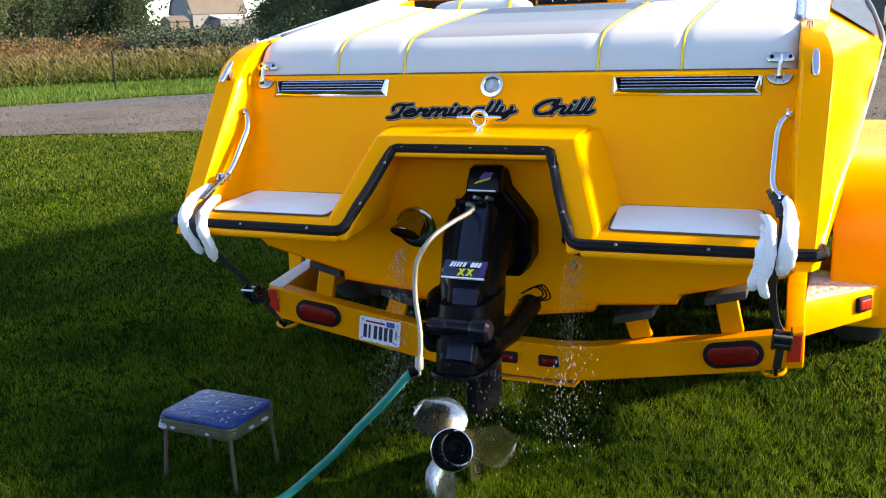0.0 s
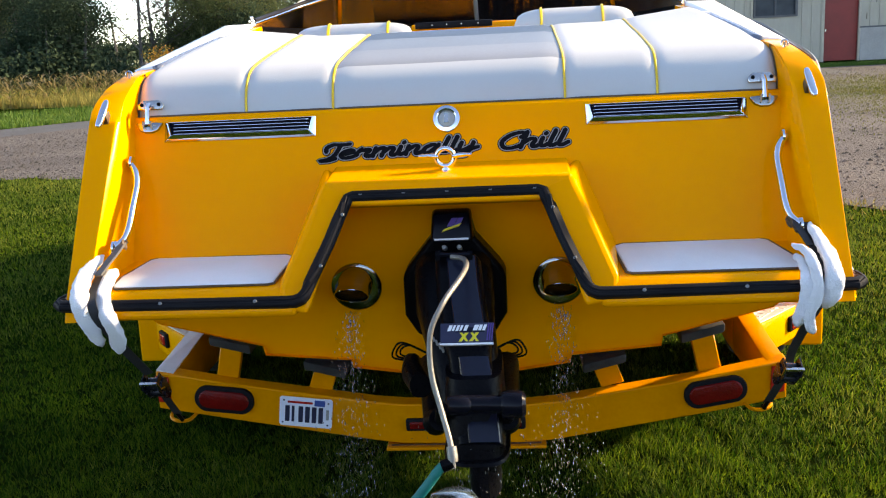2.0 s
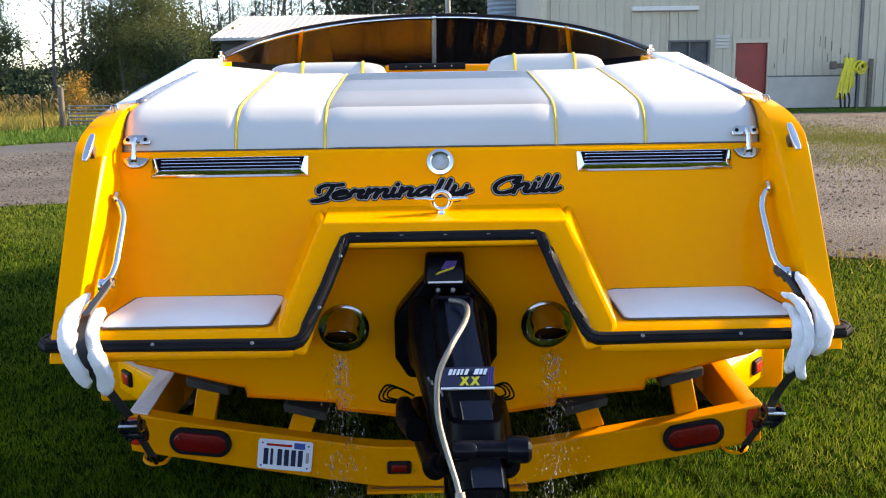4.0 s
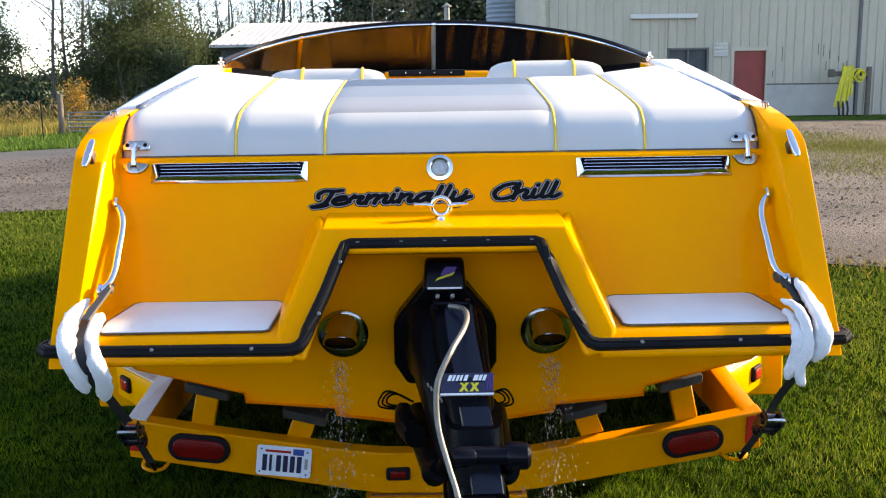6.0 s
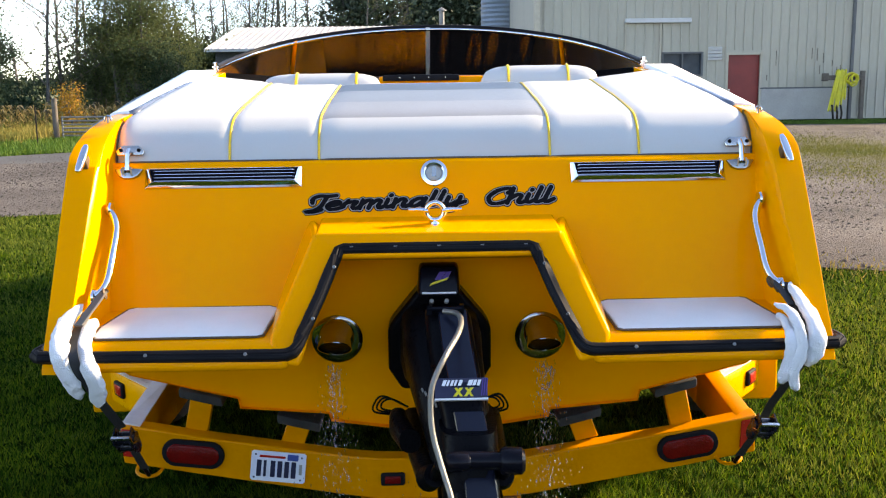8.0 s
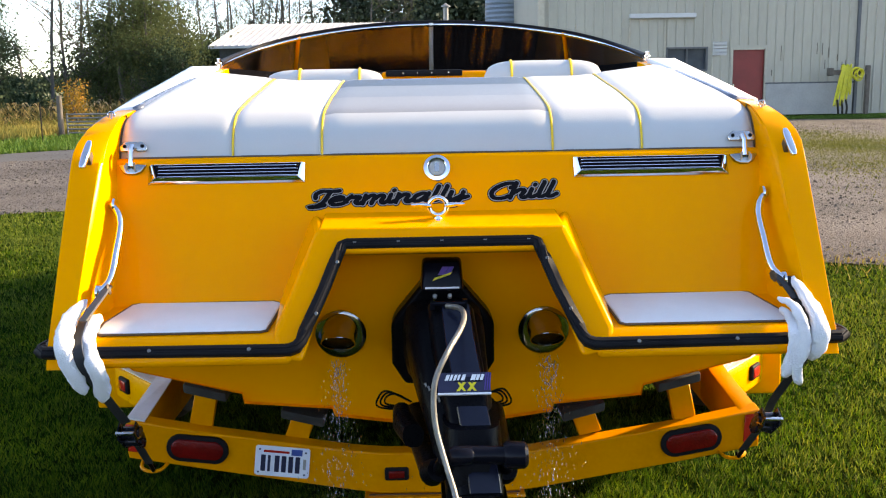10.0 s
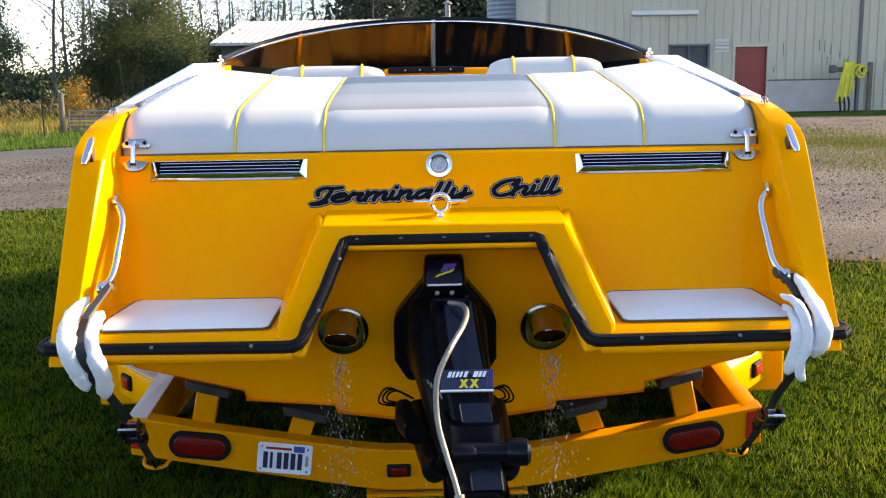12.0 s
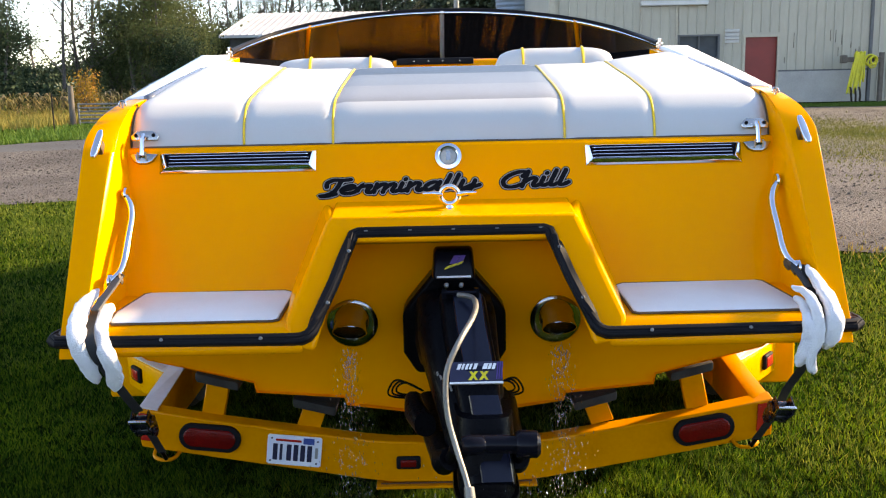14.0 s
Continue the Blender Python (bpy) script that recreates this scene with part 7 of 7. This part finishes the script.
def corn_field():
    vs, fs, mats = [], [], []
    for row in range(9):
        off = row * 0.8 + row ** 2 * 0.05
        x = -46.0
        while x < -6.0:
            x += rng.uniform(0.16, 0.26) * (1 + row * 0.06)
            # the rows run beside the drive
            y = between([(-46, -2.0), (-30, 9.3), (-19.5, 18.8), (-14, 24.5), (-6, 34)], x) + off * 1.3 + rng.normal(0, 0.08)
            h = rng.uniform(0.88, 1.12)
            z0 = -0.30
            b = len(vs)
            vs += [(x - 0.015, y, z0), (x + 0.015, y, z0), (x, y, z0 + h)]
            fs.append((b, b + 1, b + 2))
            mats.append(0)
            for k in range(13):
                a = rng.uniform(0, 2 * math.pi)
                z = z0 + h * rng.uniform(0.12, 0.97)
                ln = rng.uniform(0.25, 0.5)
                dx, dy = math.cos(a), math.sin(a)
                w = rng.uniform(0.008, 0.018)
                b = len(vs)
                vs += [(x - dy * w, y + dx * w, z), (x + dy * w, y - dx * w, z), (x + dx * ln * 0.5 + dy * w, y + dy * ln * 0.5 - dx * w, z + 0.14), (x + dx * ln * 0.5 - dy * w, y + dy * ln * 0.5 + dx * w, z + 0.14), (x + dx * ln, y + dy * ln, z - 0.05)]
                fs += [(b, b + 1, b + 2, b + 3), (b + 3, b + 2, b + 4)]
                g = 1 if (z - z0) / h < rng.uniform(0.3, 0.75) else 0
                mats += [g, g]
            # nodding tassel
            if rng.uniform() < 0.6:
                a = rng.uniform(0, 2 * math.pi)
                dx, dy = math.cos(a), math.sin(a)
                for ln in (0.10, 0.14, 0.18):
                    b = len(vs)
                    top = z0 + h
                    vs += [(x - 0.010, y, top - 0.03), (x + 0.010, y, top - 0.03), (x + dx * ln * 0.6 + 0.010, y + dy * ln * 0.6, top + 0.09), (x + dx * ln * 0.6 - 0.010, y + dy * ln * 0.6, top + 0.09), (x + dx * ln * 1.3, y + dy * ln * 1.3, top + 0.03)]
                    fs += [(b, b + 1, b + 2, b + 3), (b + 3, b + 2, b + 4)]
                    mats += [2, 2]
    ob = bulk("corn_field", vs, fs, [CORN, CORN_LOW, TASSEL], "rows of drying brown and green corn plants", "corn")
    ob.data.polygons.foreach_set("material_index", mats)


corn_field()
# tall dry grass by the fence
gx = rng.uniform(-19, -5.5, 26000)
gy = 26 + rng.uniform(-2.2, 4, 26000) - 0.35 * (gx + 12)
keep = ~((gx > -10.6) & (gx < -7.0) & (gy < 26.2))
gx, gy = gx[keep], gy[keep]
blades("tall_grass", gx, gy, 0.30, 0.016, STRAW, "tall golden dry grass along the fence", "grass", lean=0.18)
# far field sheet behind the tree line
bm = bmesh.new()
grid(bm, lambda u, v: Vector((lerp(-160, 30, u), lerp(62, 330, v), 0.03)), 6, 6)
tagged(link("far_field", bm, FIELD, smooth=0), "pale stubble field in the distance", "field", "", "structure")

# ---- trees ----


def leaf_cloud(centres, spread, count, size, flat=0.6):
    """Many small leaf clumps round the given centres."""
    centres = np.array([tuple(c) for c in centres])
    pick = centres[rng.integers(0, len(centres), count)]
    p = pick + rng.normal(0, 1, (count, 3)) * np.array([spread, spread, spread * 0.8])
    a = rng.normal(0, 1, (count, 3))
    a /= np.linalg.norm(a, axis=1)[:, None]
    b = np.cross(a, rng.normal(0, 1, (count, 3)))
    b /= np.linalg.norm(b, axis=1)[:, None]
    s = size * rng.uniform(0.5, 1.3, (count, 1))
    v = np.stack([p - a * s, p + b * s * flat, p + a * s, p - b * s * flat], 1).reshape(-1, 3)
    return v, np.arange(count * 4).reshape(-1, 4)


def branches(bm, base, direction, length, r, depth, tips, droop=0.0):
    pts, p, d = [Vector(base)], Vector(base), Vector(direction).normalized()
    n = 5
    for i in range(n):
        d = (d + Vector((rng.normal(0, 0.10), rng.normal(0, 0.10), rng.normal(0.03, 0.06) - droop))).normalized()
        p = p + d * length / n
        pts.append(p.copy())
    tube(bm, pts, [lerp(r, r * 0.3, i / n) for i in range(n + 1)], 5 if depth > 1 else 4, caps=False)
    tips.append(pts[-1])
    if depth <= 1:
        tips += pts[2:5]
    if depth > 0:
        for k in range(6 if depth > 1 else 5):
            t = rng.uniform(0.25, 0.98)
            i = min(int(t * n), n - 1)
            q = pts[i].lerp(pts[i + 1], t * n - i)
            side = Vector((rng.normal(0, 1), rng.normal(0, 1), rng.uniform(0.1, 0.9))).normalized()
            branches(bm, q, (d * 0.5 + side).normalized(), length * rng.uniform(0.35, 0.55), r * 0.42, depth - 1, tips, droop)


def tree(name, x, y, height, leaves, size, mat, label, depth=2, first=0.25, r=0.14, spread=0.55, stems=1, z0=-0.1):
    """A tapered trunk with limbs and a loose crown of small leaves."""
    t = thing(name, label, "tree", "", (0, 0, 0))
    bm = bmesh.new()
    tips = []
    for s in range(stems):
        pts, p = [], Vector((x + rng.normal(0, 0.35) * (stems > 1), y + rng.normal(0, 0.35) * (stems > 1), z0))
        d = Vector((rng.normal(0, 0.06 + 0.08 * (stems > 1)), rng.normal(0, 0.06), 1))
        h = height * rng.uniform(0.8, 1.0) if s else height
        n = 9
        for i in range(n + 1):
            pts.append(p.copy())
            p = p + (d + Vector((rng.normal(0, 0.05), rng.normal(0, 0.05), 0))) * h / n
        tube(bm, pts, [lerp(r, r * 0.12, i / n) for i in range(n + 1)], 7, caps=False)
        for k in range(int(13 / stems) + 4):
            q = rng.uniform(first, 0.97)
            i = min(int(q * n), n - 1)
            c = pts[i].lerp(pts[i + 1], q * n - i)
            a = rng.uniform(0, 2 * math.pi)
            branches(bm, c, (math.cos(a), math.sin(a), rng.uniform(0.35, 1.1)), h * rng.uniform(0.16, 0.30) * (1.15 - 0.6 * q), r * 0.46 * (1.1 - q), depth - 1, tips)
    part("trunk", bm, BARK, t, smooth=60)
    if leaves:
        v, f = leaf_cloud(tips, spread, leaves, size)
        me = bpy.data.meshes.new("crown")
        me.from_pydata(v.tolist(), [], f.tolist())
        me.materials.append(mat)
        c = new("crown", me)
        c.parent = t
    return t


def view_dir(az, dist):
    """A point at an azimuth (degrees left of the boat's axis) and a distance from the last stand."""
    a = radians(az)
    return -0.05 - dist * math.sin(a), -2.5 + dist * math.cos(a)


# tall thin alders, nearly bare, by the gate
for az, dist, h in ((20.9, 40, 10.5), (19.9, 41, 9.8), (19.2, 43, 10.2), (14.5, 52, 12.5), (12.6, 64, 13), (10.6, 65, 13.5), (9.2, 66, 14), (7.6, 67, 13), (6.2, 66, 13), (4.6, 66, 13.5), (17.8, 50, 11.5), (16.0, 50, 12), (3.0, 62, 12), (11.6, 62, 13), (8.4, 64, 13), (13.5, 64, 13), (18.8, 56, 12), (12.2, 64, 13), (11.3, 66, 14), (10.1, 64, 14), (9.7, 70, 14), (8.9, 64, 13.5), (8.0, 66, 14), (7.1, 65, 14), (6.7, 70, 14), (5.6, 67, 14), (5.2, 70, 14), (4.1, 67, 14), (3.6, 70, 14), (17.0, 58, 13), (15.2, 60, 13)):
    x, y = view_dir(az, dist)
    tree("alder_tree", x, y, h, 2400 if az > 13 else 3600, 0.043, LEAF_OLIVE, "tall slender alder nearly bare of leaves in autumn", 3, 0.12, 0.08, 0.40)
# fuller trees and bushes
for az, dist, h, n, m, st in ((16.0, 40, 5.8, 10500, LEAF_OLIVE, 5), (14.2, 42, 3.9, 6500, LEAF_OLIVE, 4), (17.8, 41, 3.7, 6000, LEAF_OLIVE, 4), (14.6, 39, 2.6, 4200, LEAF_GREEN, 4), (26.6, 42, 4.6, 7200, LEAF_GREEN, 4), (28.9, 44, 5.6, 7600, LEAF_GREEN, 4), (24.6, 40, 4.0, 7200, LEAF_GREEN, 4)):
    x, y = view_dir(az, dist)
    tree("leafy_tree", x, y, h, int(n * 3.4), 0.043, m, "bushy broadleaf tree in autumn colour", 3, 0.06, 0.10, 0.42, st)
x, y = view_dir(20.3, 33)
tree("leafy_tree", x, y, 1.5, 2200, 0.035, LEAF_GOLD, "small golden autumn shrub by the gate", 3, 0.1, 0.04, 0.16, 3)
# conifers behind the low shed
for az, dist, h in ((3.2, 66, 10), (0.8, 66, 11), (-1.6, 68, 10), (-4.2, 66, 10), (-6.2, 70, 10)):
    x, y = view_dir(az, dist)
    tree("conifer_tree", x, y, h, 11000, 0.17, LEAF_DARK, "dark evergreen behind the shed", 2, 0.12, 0.2, 0.75)
# trees beyond the corn


def left_dir(az, dist):
    a = radians(az)
    return 1.13 - dist * math.sin(a), -2.76 + dist * math.cos(a)


for az, dist, h, n, m in ((47.5, 70, 8.5, 6500, LEAF_OLIVE), (50.5, 72, 8, 5000, LEAF_OLIVE), (45.0, 76, 7.5, 5500, LEAF_GREEN), (43.2, 80, 9, 7000, LEAF_GREEN), (41.4, 82, 8.5, 7000, LEAF_GREEN), (39.9, 80, 5.2, 5000, LEAF_GREEN), (31.6, 66, 6.8, 8000, LEAF_OLIVE), (29.6, 64, 6.0, 6000, LEAF_OLIVE), (27.4, 70, 7.5, 5200, LEAF_GREEN), (53.5, 74, 9, 5000, LEAF_GREEN), (25.4, 74, 9, 5000, LEAF_GREEN)):
    x, y = left_dir(az, dist)
    tree("leafy_tree", x, y, h, int(n * 3.6), 0.085, m, "full-crowned tree beyond the corn field", 3, 0.08, 0.16, 0.7, 3, -0.6)


def hedge(name, az0, az1, dist, h, count, mat, label, origin):
    az = rng.uniform(az0, az1, count // 40)
    pts = []
    for a in az:
        x, y = origin(a, dist * rng.uniform(0.96, 1.08))
        pts.append((x, y, rng.uniform(0.0, h) * (0.6 + 0.4 * noise.noise(Vector((a * 0.7, dist, 0))))))
    v, f = leaf_cloud(pts, 0.45 if dist < 90 else 1.6, int(count * 1.8), 0.085 if dist < 90 else 0.28)
    v[:, 2] = np.abs(v[:, 2] + 0.3) - 0.3
    bulk(name, v.tolist(), f.tolist(), mat, label, "woods" if name == "far_woods" else "hedge")


hedge("bramble_hedge", 23.5, 55, 62, 1.0, 16000, LEAF_GREEN, "dark bramble hedge behind the corn", left_dir)
hedge("bramble_hedge", 38.5, 52, 58, 0.9, 7000, LEAF_RUST, "reddish brown hedge behind the corn", left_dir)
hedge("bramble_hedge", 10, 32, 46, 1.3, 13000, LEAF_GREEN, "dark undergrowth below the alders", view_dir)
hedge("bramble_hedge", 8.5, 15.5, 50, 4.6, 26000, LEAF_OLIVE, "tangled saplings and brush below the alders", view_dir)
hedge("bramble_hedge", 21.8, 31, 40, 2.0, 9000, LEAF_GREEN, "dark brush beside the field gate", view_dir)
hedge("bramble_hedge", 33, 40, 57, 1.25, 12000, LEAF_DARK, "low dark bramble hedge before the old barn", left_dir)
hedge("far_woods", 17, 27, 165, 3.6, 5000, LEAF_FAR, "hazy woods beyond the dry field", view_dir)
hedge("far_woods", 1, 19.5, 112, 8.0, 9000, LEAF_FAR, "hazy bare woods behind the alders", view_dir)
hedge("far_woods", 39.5, 58, 105, 8.5, 10000, LEAF_FAR, "dark woods beyond the corn field", left_dir)
hedge("far_woods", -12, 60, 270, 3.5, 26000, LEAF_GREEN, "distant line of trees", view_dir)
bm = bmesh.new()


def hill(u, v):
    a = radians(lerp(-30, 75, u))
    return Vector((-1400 * math.sin(a), 1400 * math.cos(a), lerp(-5, 6 + 4 * noise.noise(Vector((u * 7, 0, 0))), v)))


grid(bm, hill, 60, 2)
tagged(link("backdrop", bm, CLOUD_HILL), "pale hazy hills on the horizon", "hills", "", "structure")

# unseen plain wall added behind the camera to block low sky light
bm = bmesh.new()
box(bm, (0, -12.2, 1.1), (46, 0.4, 2.2))
tagged(link("wall_south", bm, SKY_BLOCK_WALL, None, 0), "unseen plain brown boarded wall, added to block low sky light", "wall", "", "structure")
